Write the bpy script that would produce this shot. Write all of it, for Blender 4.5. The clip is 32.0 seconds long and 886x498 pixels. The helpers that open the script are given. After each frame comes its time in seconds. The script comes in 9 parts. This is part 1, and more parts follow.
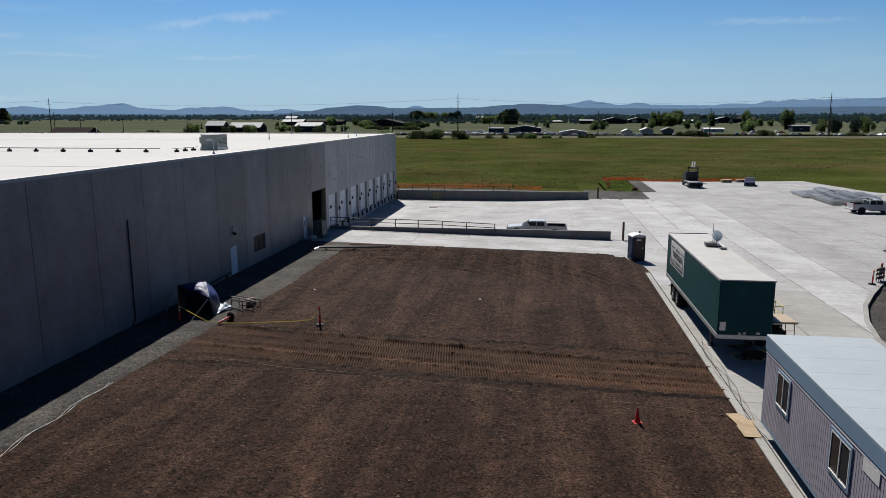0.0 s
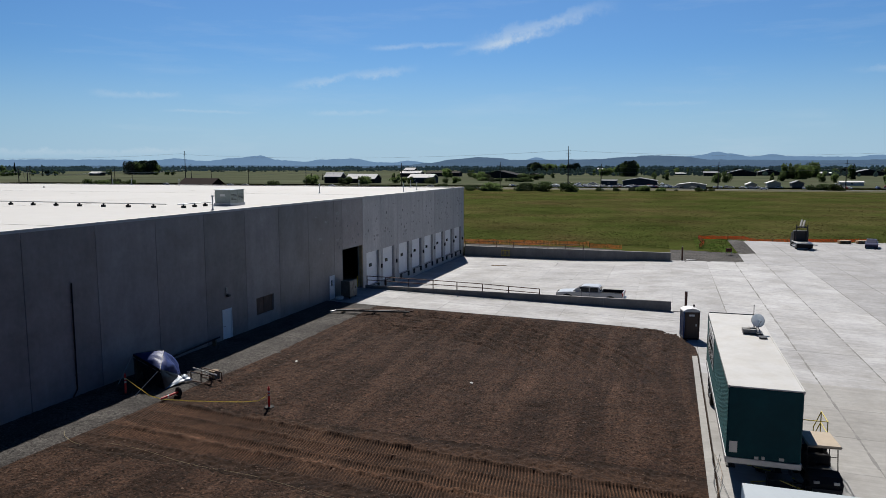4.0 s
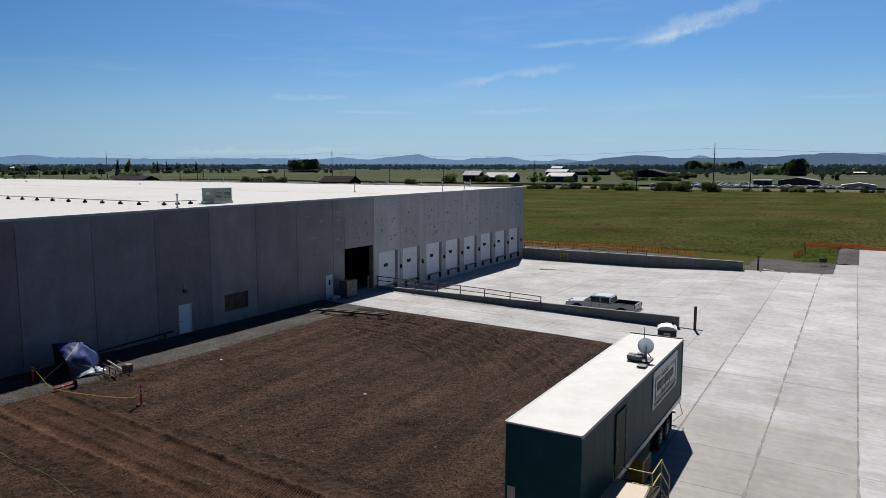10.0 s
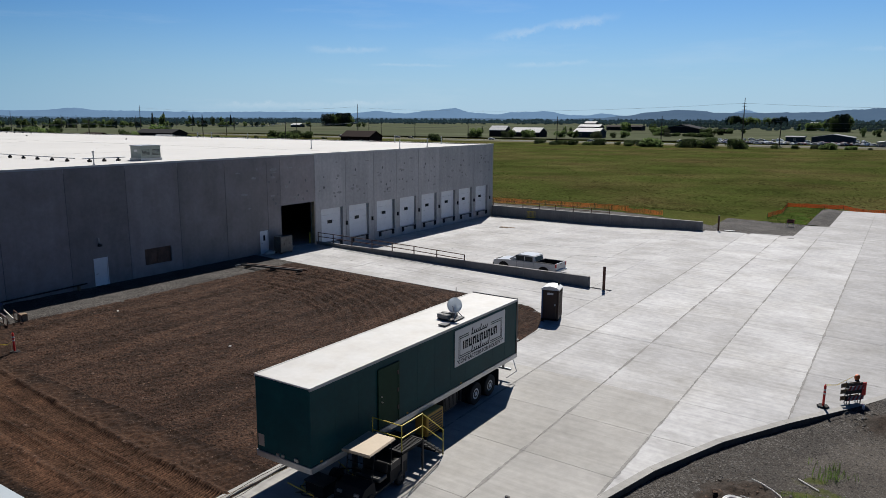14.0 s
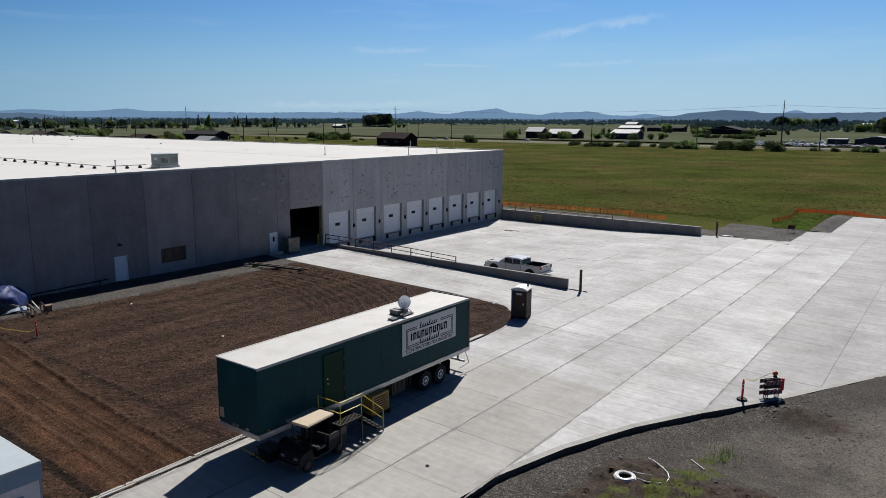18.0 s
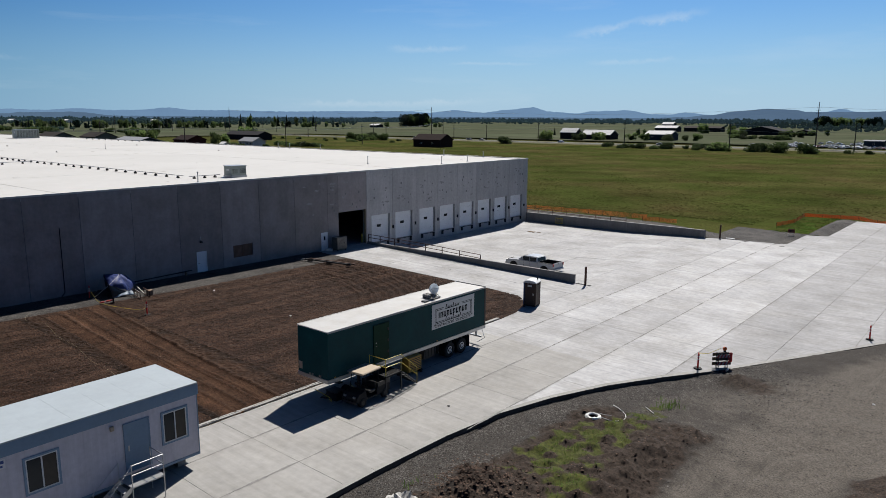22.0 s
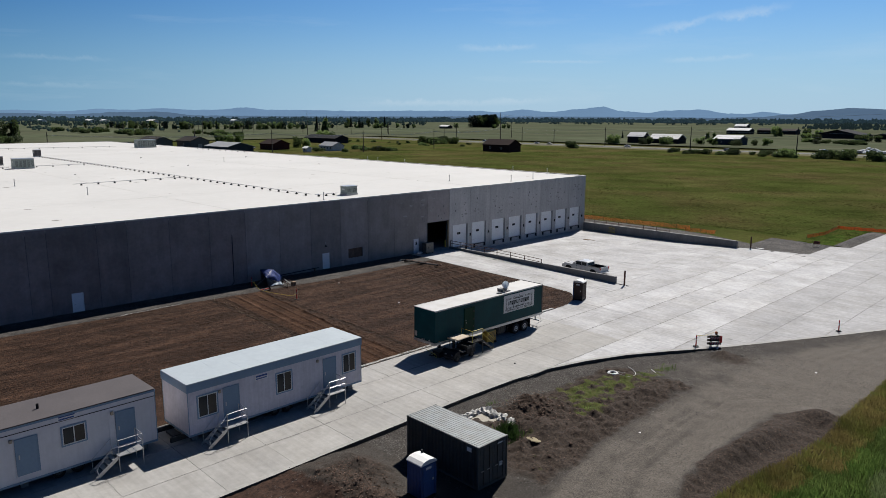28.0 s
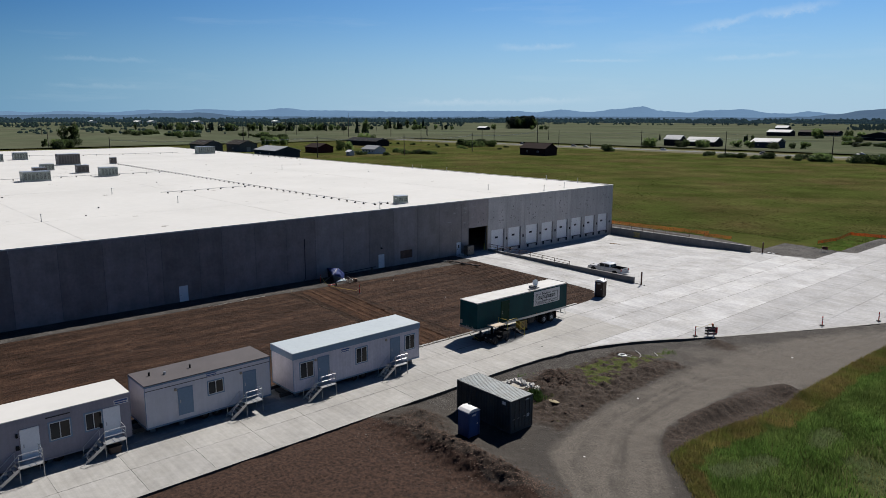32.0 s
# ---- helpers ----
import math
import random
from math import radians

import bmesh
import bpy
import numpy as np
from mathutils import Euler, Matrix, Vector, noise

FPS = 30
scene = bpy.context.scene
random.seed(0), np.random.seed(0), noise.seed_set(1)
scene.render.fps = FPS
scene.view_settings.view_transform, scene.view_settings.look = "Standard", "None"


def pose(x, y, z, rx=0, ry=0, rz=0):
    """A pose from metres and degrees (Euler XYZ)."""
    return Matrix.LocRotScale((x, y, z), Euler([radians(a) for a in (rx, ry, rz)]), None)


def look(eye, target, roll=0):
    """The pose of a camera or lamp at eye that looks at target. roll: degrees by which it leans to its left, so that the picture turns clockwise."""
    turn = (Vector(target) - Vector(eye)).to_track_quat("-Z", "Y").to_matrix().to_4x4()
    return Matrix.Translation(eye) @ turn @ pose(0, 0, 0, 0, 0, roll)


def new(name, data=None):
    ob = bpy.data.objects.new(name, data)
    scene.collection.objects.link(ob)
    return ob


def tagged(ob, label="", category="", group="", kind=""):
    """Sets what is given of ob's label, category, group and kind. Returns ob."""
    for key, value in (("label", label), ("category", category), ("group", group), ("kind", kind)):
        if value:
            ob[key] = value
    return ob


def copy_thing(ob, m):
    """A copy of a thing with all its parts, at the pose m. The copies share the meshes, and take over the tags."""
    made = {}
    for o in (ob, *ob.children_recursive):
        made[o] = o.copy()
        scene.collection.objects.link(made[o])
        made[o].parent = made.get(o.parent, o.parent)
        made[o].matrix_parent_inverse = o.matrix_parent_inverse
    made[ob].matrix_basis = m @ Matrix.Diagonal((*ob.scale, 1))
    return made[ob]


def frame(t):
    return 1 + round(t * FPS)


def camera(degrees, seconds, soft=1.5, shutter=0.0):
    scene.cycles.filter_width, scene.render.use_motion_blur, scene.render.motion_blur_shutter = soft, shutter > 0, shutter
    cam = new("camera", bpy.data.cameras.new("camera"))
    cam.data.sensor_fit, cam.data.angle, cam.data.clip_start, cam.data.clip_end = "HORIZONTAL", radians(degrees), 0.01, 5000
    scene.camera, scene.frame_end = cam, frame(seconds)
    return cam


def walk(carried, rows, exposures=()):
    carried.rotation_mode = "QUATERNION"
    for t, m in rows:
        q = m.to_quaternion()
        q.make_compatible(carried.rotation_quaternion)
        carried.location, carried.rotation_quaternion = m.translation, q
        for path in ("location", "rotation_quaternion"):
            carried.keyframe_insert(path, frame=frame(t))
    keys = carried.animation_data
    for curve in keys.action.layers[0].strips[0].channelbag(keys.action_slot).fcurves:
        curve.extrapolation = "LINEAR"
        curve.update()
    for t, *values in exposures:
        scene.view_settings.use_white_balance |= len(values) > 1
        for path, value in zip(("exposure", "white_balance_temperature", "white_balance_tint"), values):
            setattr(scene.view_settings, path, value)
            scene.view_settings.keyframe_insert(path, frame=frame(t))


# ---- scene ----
cam = camera(64.2, 32.0, soft=0.5)

PATH = [
    (0, (22.342, -47.877, 11.562), (22.069, -45.931, 11.19), -0.1),
    (1, (23.872, -45.941, 11.609), (23.518, -44.007, 11.238), -0.1),
    (1.6, (24.807, -44.881, 11.705), (24.407, -42.956, 11.334), -0.0),
    (2, (25.442, -44.168, 11.762), (25.01, -42.247, 11.41), -0.0),
    (3, (27.088, -42.24, 11.781), (26.563, -40.331, 11.499), -0.0),
    (3.7, (28.235, -41.02, 11.805), (27.654, -39.121, 11.569), -0.0),
    (6, (32.118, -37.267, 11.878), (31.366, -35.428, 11.645), -0.1),
    (7.5, (35.04, -35.412, 11.86), (34.181, -33.621, 11.625), 0.0),
    (9, (38.276, -33.804, 11.85), (37.311, -32.067, 11.616), -0.0),
    (9.4, (39.155, -33.378, 11.857), (38.168, -31.654, 11.622), 0.0),
    (10, (40.52, -32.709, 11.877), (39.52, -30.993, 11.642), 0.0),
    (10.6, (41.97, -31.999, 11.899), (40.955, -30.292, 11.663), 0.1),
    (11, (42.932, -31.517, 11.925), (41.91, -29.818, 11.665), 0.1),
    (11.5, (44.077, -30.912, 11.987), (43.047, -29.223, 11.69), 0.1),
    (12, (45.195, -30.32, 12.055), (44.159, -28.643, 11.722), 0.1),
    (12.4, (46.099, -29.858, 12.091), (45.056, -28.189, 11.73), 0.1),
    (13, (47.391, -29.235, 12.144), (46.336, -27.575, 11.782), 0.2),
    (14.5, (50.156, -28.137, 12.354), (49.064, -26.501, 11.993), 0.2),
    (15.75, (52.19, -27.985, 12.587), (51.066, -26.371, 12.226), 0.2),
    (17, (53.981, -28.485, 12.904), (52.827, -26.891, 12.544), 0.2),
    (19, (56.631, -30.619, 13.66), (55.438, -29.055, 13.298), 0.2),
    (21, (60.309, -34.782, 14.655), (59.079, -33.248, 14.291), 0.2),
    (23, (64.372, -39.861, 15.889), (63.097, -38.365, 15.523), 0.2),
    (25, (68.347, -45.001, 17.317), (67.027, -43.544, 16.949), 0.1),
    (28, (74.338, -52.3, 19.601), (72.948, -50.91, 19.232), 0.2),
    (30, (78.755, -57.217, 21.144), (77.325, -55.869, 20.774), 0.1),
    (32, (83.582, -62.222, 22.557), (82.121, -60.907, 22.187), 0.1),
]
EXPOSURES = [(0.0, 0.48), (9.0, 0.48), (14.0, 0.56), (32.0, 0.56)]
walk(cam, [(t, look(eye, target, roll)) for t, eye, target, roll in PATH], EXPOSURES)

# ---- light ----
SUN_EL, SUN_AZ = 48.5, 20.0          # degrees; azimuth counted from +y towards -x
to_sun = Vector((-math.sin(radians(SUN_AZ)) * math.cos(radians(SUN_EL)), math.cos(radians(SUN_AZ)) * math.cos(radians(SUN_EL)), math.sin(radians(SUN_EL))))
sun = new("sun", bpy.data.lights.new("sun", "SUN"))
sun.data.energy, sun.data.angle, sun.data.color = 4.9, radians(0.53), (1.0, 0.955, 0.89)
sun.matrix_world = look(to_sun * 100, (0, 0, 0))

world = bpy.data.worlds.new("sky")
scene.world = world
world.use_nodes = True
wn, wl = world.node_tree.nodes, world.node_tree.links
wn.clear()
sky = wn.new("ShaderNodeTexSky")
sky.sky_type, sky.sun_disc = "NISHITA", False
sky.sun_elevation, sky.sun_rotation = radians(SUN_EL), radians(-SUN_AZ)
sky.altitude, sky.air_density, sky.dust_density, sky.ozone_density = 100, 1.0, 0.35, 2.2
tc = wn.new("ShaderNodeTexCoord")
# thin cirrus, long wisps across the upper sky
mp = wn.new("ShaderNodeMapping")
mp.inputs["Rotation"].default_value = (0.0, radians(14), radians(28))
mp.inputs["Scale"].default_value = (1.3, 1.0, 10.0)
cn = wn.new("ShaderNodeTexNoise")
cn.inputs["Scale"].default_value, cn.inputs["Detail"].default_value, cn.inputs["Roughness"].default_value = 2.6, 9, 0.62
cr = wn.new("ShaderNodeValToRGB")
cr.color_ramp.elements[0].position, cr.color_ramp.elements[1].position = 0.54, 0.78
cr.color_ramp.elements[0].color, cr.color_ramp.elements[1].color = (0, 0, 0, 1), (0.7, 0.7, 0.7, 1)
cm = wn.new("ShaderNodeMix")
cm.data_type = "RGBA"
cm.inputs[7].default_value = (8.6, 9.8, 10.8, 1)
# clear, cool air: the sky's own light with its yellow taken down, and a pale blue haze low over the land
cool = wn.new("ShaderNodeMix")
cool.data_type, cool.blend_type = "RGBA", "MULTIPLY"
cool.inputs[0].default_value = 1.0
cool.inputs[7].default_value = (0.46, 0.76, 1.10, 1)
sep = wn.new("ShaderNodeSeparateXYZ")
low = wn.new("ShaderNodeMapRange")
low.inputs["From Min"].default_value, low.inputs["From Max"].default_value = -0.02, 0.16
low.inputs["To Min"].default_value, low.inputs["To Max"].default_value = 0.85, 0.0
low.interpolation_type = "SMOOTHSTEP"
haze = wn.new("ShaderNodeMix")
haze.data_type = "RGBA"
haze.inputs[7].default_value = (5.3, 7.55, 9.9, 1)


def node_math(op, a, b=None):
    q = wn.new("ShaderNodeMath")
    q.operation = op
    for i, v in enumerate((a, b)):
        if isinstance(v, (int, float)):
            q.inputs[i].default_value = v
        elif v is not None:
            wl.new(v, q.inputs[i])
    return q.outputs[0]


def along(axis):
    q = wn.new("ShaderNodeVectorMath")
    q.operation = "DOT_PRODUCT"
    q.inputs[1].default_value = axis
    wl.new(tc.outputs["Generated"], q.inputs[0])
    return q.outputs["Value"]


def eased(v, a, b, lo, hi):
    q = wn.new("ShaderNodeMapRange")
    q.interpolation_type = "SMOOTHSTEP"
    q.inputs["From Min"].default_value, q.inputs["From Max"].default_value = a, b
    q.inputs["To Min"].default_value, q.inputs["To Max"].default_value = lo, hi
    wl.new(v, q.inputs["Value"])
    return q.outputs["Result"]


def wisp(azimuth_a, elevation_a, azimuth_b, elevation_b, width, strength, seed):
    """One feathered streak of cirrus along an arc of the sky."""
    ends = [Vector((-math.sin(radians(a)) * math.cos(radians(e)), math.cos(radians(a)) * math.cos(radians(e)), math.sin(radians(e)))) for a, e in ((azimuth_a, elevation_a), (azimuth_b, elevation_b))]
    across = ends[0].cross(ends[1]).normalized()
    middle = (ends[0] + ends[1]).normalized()
    length = across.cross(middle)
    half = abs(ends[1].dot(length))
    fray = wn.new("ShaderNodeTexNoise")
    fray.inputs["Scale"].default_value, fray.inputs["Detail"].default_value, fray.inputs["Roughness"].default_value = 14.0 + seed, 10, 0.74
    wl.new(tc.outputs["Generated"], fray.inputs["Vector"])
    off = node_math("ADD", along(across), node_math("MULTIPLY", node_math("SUBTRACT", fray.outputs["Fac"], 0.5), width * 4.0))
    body = eased(node_math("ABSOLUTE", off), 0.0, width, 1.0, 0.0)
    ends_fade = eased(node_math("ABSOLUTE", along(length)), half * 0.45, half * 1.1, 1.0, 0.0)
    return node_math("MULTIPLY", node_math("MULTIPLY", body, ends_fade), node_math("MULTIPLY", eased(fray.outputs["Fac"], 0.3, 0.72, 0.25, 1.0), strength))


veil = wisp(4.0, 12.0, 15.8, 9.5, 0.015, 0.55, 0.0)
for w in ((8.0, 10.5, 17.2, 8.75, 0.006, 0.34, 3.0), (15.0, 9.55, 23.8, 9.25, 0.005, 0.32, 5.0), (19.5, 7.75, 30.3, 6.15, 0.008, 0.42, 7.0), (44.0, 5.2, 37.5, 5.3, 0.006, 0.30, 9.0), (39.5, 4.2, 32.0, 4.15, 0.003, 0.24, 11.0),
          (28.5, 4.1, 21.5, 4.4, 0.005, 0.26, 13.0), (4.5, 4.75, -3.0, 4.73, 0.004, 0.14, 15.0), (-11.5, 6.6, -22.0, 6.35, 0.006, 0.26, 17.0), (77.0, 3.9, 69.0, 3.9, 0.004, 0.12, 19.0), (77.0, 2.05, 70.0, 2.05, 0.004, 0.12, 21.0), (52.0, 0.95, 36.0, 1.2, 0.006, 0.30, 23.0)):
    veil = node_math("ADD", veil, wisp(*w))
# the sky is brightest round the sun's quarter and deepens away from it and overhead
depth = eased(along((-0.174, 0.985, 0.0)), -0.1, 0.95, 0.38, 1.0)
overhead = eased(along((0.0, 0.0, 1.0)), 0.25, 0.80, 1.0, 0.55)
tone = wn.new("ShaderNodeCombineXYZ")
for i, p in enumerate((1.65, 1.0, 0.68)):
    wl.new(node_math("MULTIPLY", node_math("POWER", depth, p), overhead), tone.inputs[i])
deep = wn.new("ShaderNodeVectorMath")
deep.operation = "MULTIPLY"
bg = wn.new("ShaderNodeBackground")
bg.inputs["Strength"].default_value = 0.0525
wo = wn.new("ShaderNodeOutputWorld")
wl.new(tc.outputs["Generated"], mp.inputs["Vector"])
wl.new(mp.outputs["Vector"], cn.inputs["Vector"])
wl.new(cn.outputs["Fac"], cr.inputs["Fac"])
wl.new(node_math("MINIMUM", node_math("ADD", node_math("MULTIPLY", cr.outputs["Color"], 0.22), veil), 1.0), cm.inputs[0])
wl.new(sky.outputs["Color"], cool.inputs[6])
wl.new(tc.outputs["Generated"], sep.inputs[0])
wl.new(sep.outputs["Z"], low.inputs["Value"])
wl.new(low.outputs["Result"], haze.inputs[0])
wl.new(cool.outputs[2], haze.inputs[6])
wl.new(haze.outputs[2], deep.inputs[0])
wl.new(tone.outputs[0], deep.inputs[1])
wl.new(deep.outputs[0], cm.inputs[6])
wl.new(cm.outputs[2], bg.inputs["Color"])
wl.new(bg.outputs["Background"], wo.inputs["Surface"])

# ---- materials ----


def mat(name, c, rough=0.7, metal=0.0, var=0.2, s1=0.4, s2=6.0, bump=0.0, bs=40.0, rnd=0.0, tint=None, tfac=0.5, ts=1.5, spec=0.5, local=False, detail=6, streak=None, speck=0.0, island=0.0, tstreak=None):
    """A surface of base colour c: broad and fine mottling, an optional second tone, relief and a tone that differs from piece to piece."""
    m = bpy.data.materials.new(name)
    m.use_nodes = True
    n, k = m.node_tree.nodes, m.node_tree.links
    b = n["Principled BSDF"]
    b.inputs["Roughness"].default_value, b.inputs["Metallic"].default_value = rough, metal
    b.inputs["Specular IOR Level"].default_value = spec
    if local:
        pos = n.new("ShaderNodeTexCoord").outputs["Object"]
    else:
        pos = n.new("ShaderNodeNewGeometry").outputs["Position"]

    def noise_at(scale, det, stretch=None):
        t = n.new("ShaderNodeTexNoise")
        t.inputs["Scale"].default_value, t.inputs["Detail"].default_value, t.inputs["Roughness"].default_value = scale, det, 0.6
        if stretch:
            g = n.new("ShaderNodeMapping")
            g.inputs["Scale"].default_value = stretch
            k.new(pos, g.inputs["Vector"])
            k.new(g.outputs["Vector"], t.inputs["Vector"])
        else:
            k.new(pos, t.inputs["Vector"])
        return t.outputs["Fac"]

    def remap(v, lo, hi, a=0.3, z=0.7):
        r = n.new("ShaderNodeMapRange")
        r.inputs["From Min"].default_value, r.inputs["From Max"].default_value = a, z
        r.inputs["To Min"].default_value, r.inputs["To Max"].default_value = lo, hi
        k.new(v, r.inputs["Value"])
        return r.outputs["Result"]

    def times(a, z):
        r = n.new("ShaderNodeMath")
        r.operation = "MULTIPLY"
        k.new(a, r.inputs[0])
        k.new(z, r.inputs[1])
        return r.outputs[0]

    f = times(remap(noise_at(s1, detail), 1 - var, 1 + var), remap(noise_at(s2, detail), 1 - var * 0.7, 1 + var * 0.7))
    if streak:
        f = times(f, remap(noise_at(1.0, 4, streak), 1 - var * 0.8, 1 + var * 0.6))
    if speck:
        f = times(f, remap(noise_at(10.0, 3), 1 - 0.45 * speck, 1 + 1.1 * speck, 0.36, 0.70))
        f = times(f, remap(noise_at(5.5, 4), 1 - 0.62 * speck, 1, 0.32, 0.50))
    if rnd:
        f = times(f, remap(n.new("ShaderNodeObjectInfo").outputs["Random"], 1 - rnd, 1 + rnd, 0, 1))
    if island:
        f = times(f, remap(n.new("ShaderNodeNewGeometry").outputs["Random Per Island"], 1 - island, 1 + island, 0, 1))
    col = n.new("ShaderNodeMix")
    col.data_type = "RGBA"
    col.inputs[6].default_value = (*c, 1)
    col.inputs[7].default_value = (*(tint or c), 1)
    if tint:
        k.new(remap(noise_at(1.0 if tstreak else ts, detail, tstreak), 0, tfac * 2, 0.42, 0.75), col.inputs[0])
    else:
        col.inputs[0].default_value = 0
    mul = n.new("ShaderNodeVectorMath")
    mul.operation = "SCALE"
    k.new(col.outputs[2], mul.inputs[0])
    k.new(f, mul.inputs["Scale"])
    k.new(mul.outputs[0], b.inputs["Base Color"])
    if bump:
        bp = n.new("ShaderNodeBump")
        bp.inputs["Strength"].default_value, bp.inputs["Distance"].default_value = min(1.0, bump), 0.04 if bump <= 1 else 0.04 * bump
        k.new(noise_at(bs, 5), bp.inputs["Height"])
        k.new(bp.outputs["Normal"], b.inputs["Normal"])
    return m


def sheer(m, share=0.45, gain=1.6):
    """Lets light through thin leaves and blades."""
    n, k = m.node_tree.nodes, m.node_tree.links
    b = n["Principled BSDF"]
    src = b.inputs["Base Color"].links[0].from_socket
    t = n.new("ShaderNodeBsdfTranslucent")
    g = n.new("ShaderNodeVectorMath")
    g.operation = "SCALE"
    g.inputs["Scale"].default_value = gain
    k.new(src, g.inputs[0])
    k.new(g.outputs[0], t.inputs["Color"])
    x = n.new("ShaderNodeMixShader")
    x.inputs[0].default_value = share
    k.new(b.outputs[0], x.inputs[1])
    k.new(t.outputs[0], x.inputs[2])
    k.new(x.outputs[0], n["Material Output"].inputs["Surface"])
    return m


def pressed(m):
    """Scales the soil colour by the mesh's own press share: darker in grooves, paler on crests."""
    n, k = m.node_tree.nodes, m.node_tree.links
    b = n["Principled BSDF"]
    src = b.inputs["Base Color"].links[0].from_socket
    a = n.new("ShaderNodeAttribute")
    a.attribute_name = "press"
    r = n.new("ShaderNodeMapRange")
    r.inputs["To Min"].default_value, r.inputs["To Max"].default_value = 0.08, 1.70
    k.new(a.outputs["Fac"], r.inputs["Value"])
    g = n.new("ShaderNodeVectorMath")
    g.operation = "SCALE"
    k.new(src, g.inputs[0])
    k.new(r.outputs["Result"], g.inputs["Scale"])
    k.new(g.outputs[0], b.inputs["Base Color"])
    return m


def glass(name, c=(0.02, 0.025, 0.03)):
    m = mat(name, c, 0.15, 0, 0.05, spec=0.22)
    return m


panel_grey = mat("tilt_up_concrete", (0.258, 0.225, 0.224), 0.42, var=0.12, s1=0.35, s2=3, bump=0.25, bs=25, rnd=0.17, tint=(0.180, 0.152, 0.150), ts=0.6, streak=(1.2, 1.2, 0.12), tfac=0.35)
panel_dark = mat("dark_tilt_up_concrete", (0.212, 0.180, 0.180), 0.40, var=0.14, s1=0.35, s2=3, bump=0.25, bs=25, rnd=0.17, tint=(0.150, 0.118, 0.118), ts=0.6, streak=(1.2, 1.2, 0.12), tfac=0.4)
panel_light = mat("fresh_tilt_up_concrete", (0.45, 0.43, 0.42), 0.6, var=0.16, s1=0.35, s2=3, bump=0.25, bs=25, rnd=0.07, tint=(0.355, 0.338, 0.33), ts=0.7, streak=(1.2, 1.2, 0.12))
patch_grey = mat("patching_compound", (0.15, 0.147, 0.15), 0.9, var=0.2)
seal = mat("joint_sealant", (0.09, 0.09, 0.095), 0.8, var=0.1)
white_roof = mat("white_roof_membrane", (0.455, 0.45, 0.44), 0.75, var=0.03, s1=0.05, s2=0.8, bump=0.05, bs=3, tint=(0.415, 0.41, 0.40), ts=0.08, tfac=0.4, spec=0.08)
coping = mat("coping_metal", (0.46, 0.46, 0.455), 0.6, 0.0, var=0.05, spec=0.2)
slab_mat = mat("broomed_concrete", (0.268, 0.267, 0.272), 0.9, var=0.17, s1=0.25, s2=2.5, bump=0.2, bs=60, rnd=0.05, tint=(0.178, 0.172, 0.162), ts=0.35, tfac=0.3, streak=(0.16, 3.8, 1.0))
slab_warm = mat("buff_broomed_concrete", (0.262, 0.256, 0.246), 0.9, var=0.13, s1=0.25, s2=2.5, bump=0.2, bs=60, rnd=0.05, tint=(0.19, 0.181, 0.164), ts=0.35, tfac=0.25, streak=(0.16, 3.8, 1.0))
slab_bright = mat("pale_broomed_concrete", (0.345, 0.345, 0.352), 0.9, var=0.17, s1=0.25, s2=2.5, bump=0.2, bs=60, rnd=0.05, tint=(0.255, 0.249, 0.238), ts=0.35, tfac=0.4, streak=(0.16, 3.8, 1.0))
slab_mid = mat("dry_broomed_concrete", (0.318, 0.317, 0.322), 0.9, var=0.16, s1=0.25, s2=2.5, bump=0.2, bs=60, rnd=0.05, tint=(0.215, 0.209, 0.199), ts=0.35, tfac=0.4, streak=(0.15, 3.4, 1.0))
# for the east kerb's side faces: concrete darkened to carry their shade
kerb_face = mat("shade_dark_concrete", (0.052, 0.047, 0.042), 0.95, var=0.25, s1=0.8, s2=5, bump=0.4, bs=25)
slab_edge = mat("kerb_concrete", (0.25, 0.245, 0.234), 0.9, var=0.12, s1=0.5, s2=4, bump=0.3, bs=40)
joint_dark = mat("joint_filler", (0.165, 0.155, 0.145), 0.9, var=0.2)
wall_conc = mat("retaining_wall_concrete", (0.165, 0.1617, 0.1584), 0.85, var=0.15, s1=0.6, s2=5, bump=0.2, bs=30, streak=(1.5, 1.5, 0.2))
dirt = mat("tilled_topsoil", (0.0208, 0.0106, 0.0066), 0.95, var=0.30, s1=0.7, s2=9, bump=3.4, bs=9, tint=(0.054, 0.030, 0.0195), tfac=0.52, spec=0.12, detail=10, streak=(4.5, 0.16, 1.0), speck=1.15, tstreak=(0.75, 0.09, 1.0))
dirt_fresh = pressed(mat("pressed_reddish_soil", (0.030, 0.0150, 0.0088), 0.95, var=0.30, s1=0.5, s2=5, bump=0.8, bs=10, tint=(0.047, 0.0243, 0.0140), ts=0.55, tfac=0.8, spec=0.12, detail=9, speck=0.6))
gravel = mat("crushed_rock", (0.037, 0.034, 0.032), 0.95, var=0.32, s1=0.5, s2=14, bump=1.2, bs=16, tint=(0.058, 0.053, 0.049), ts=0.3, tfac=0.6, spec=0.2, detail=9, speck=1.0)
field_grass = mat("meadow", (0.0395, 0.0485, 0.0135), 0.9, var=0.36, s1=0.05, s2=2.2, bump=2.0, bs=3.0, tint=(0.066, 0.056, 0.024), ts=0.03, tfac=0.6, spec=0.0, detail=12, speck=0.45)
asphalt = mat("asphalt", (0.055, 0.055, 0.055), 0.9, var=0.15)
black = mat("black_rubber", (0.012, 0.012, 0.013), 0.75, var=0.2, spec=0.2)
dark_metal = mat("dark_steel", (0.035, 0.034, 0.035), 0.5, 0.5, var=0.25)
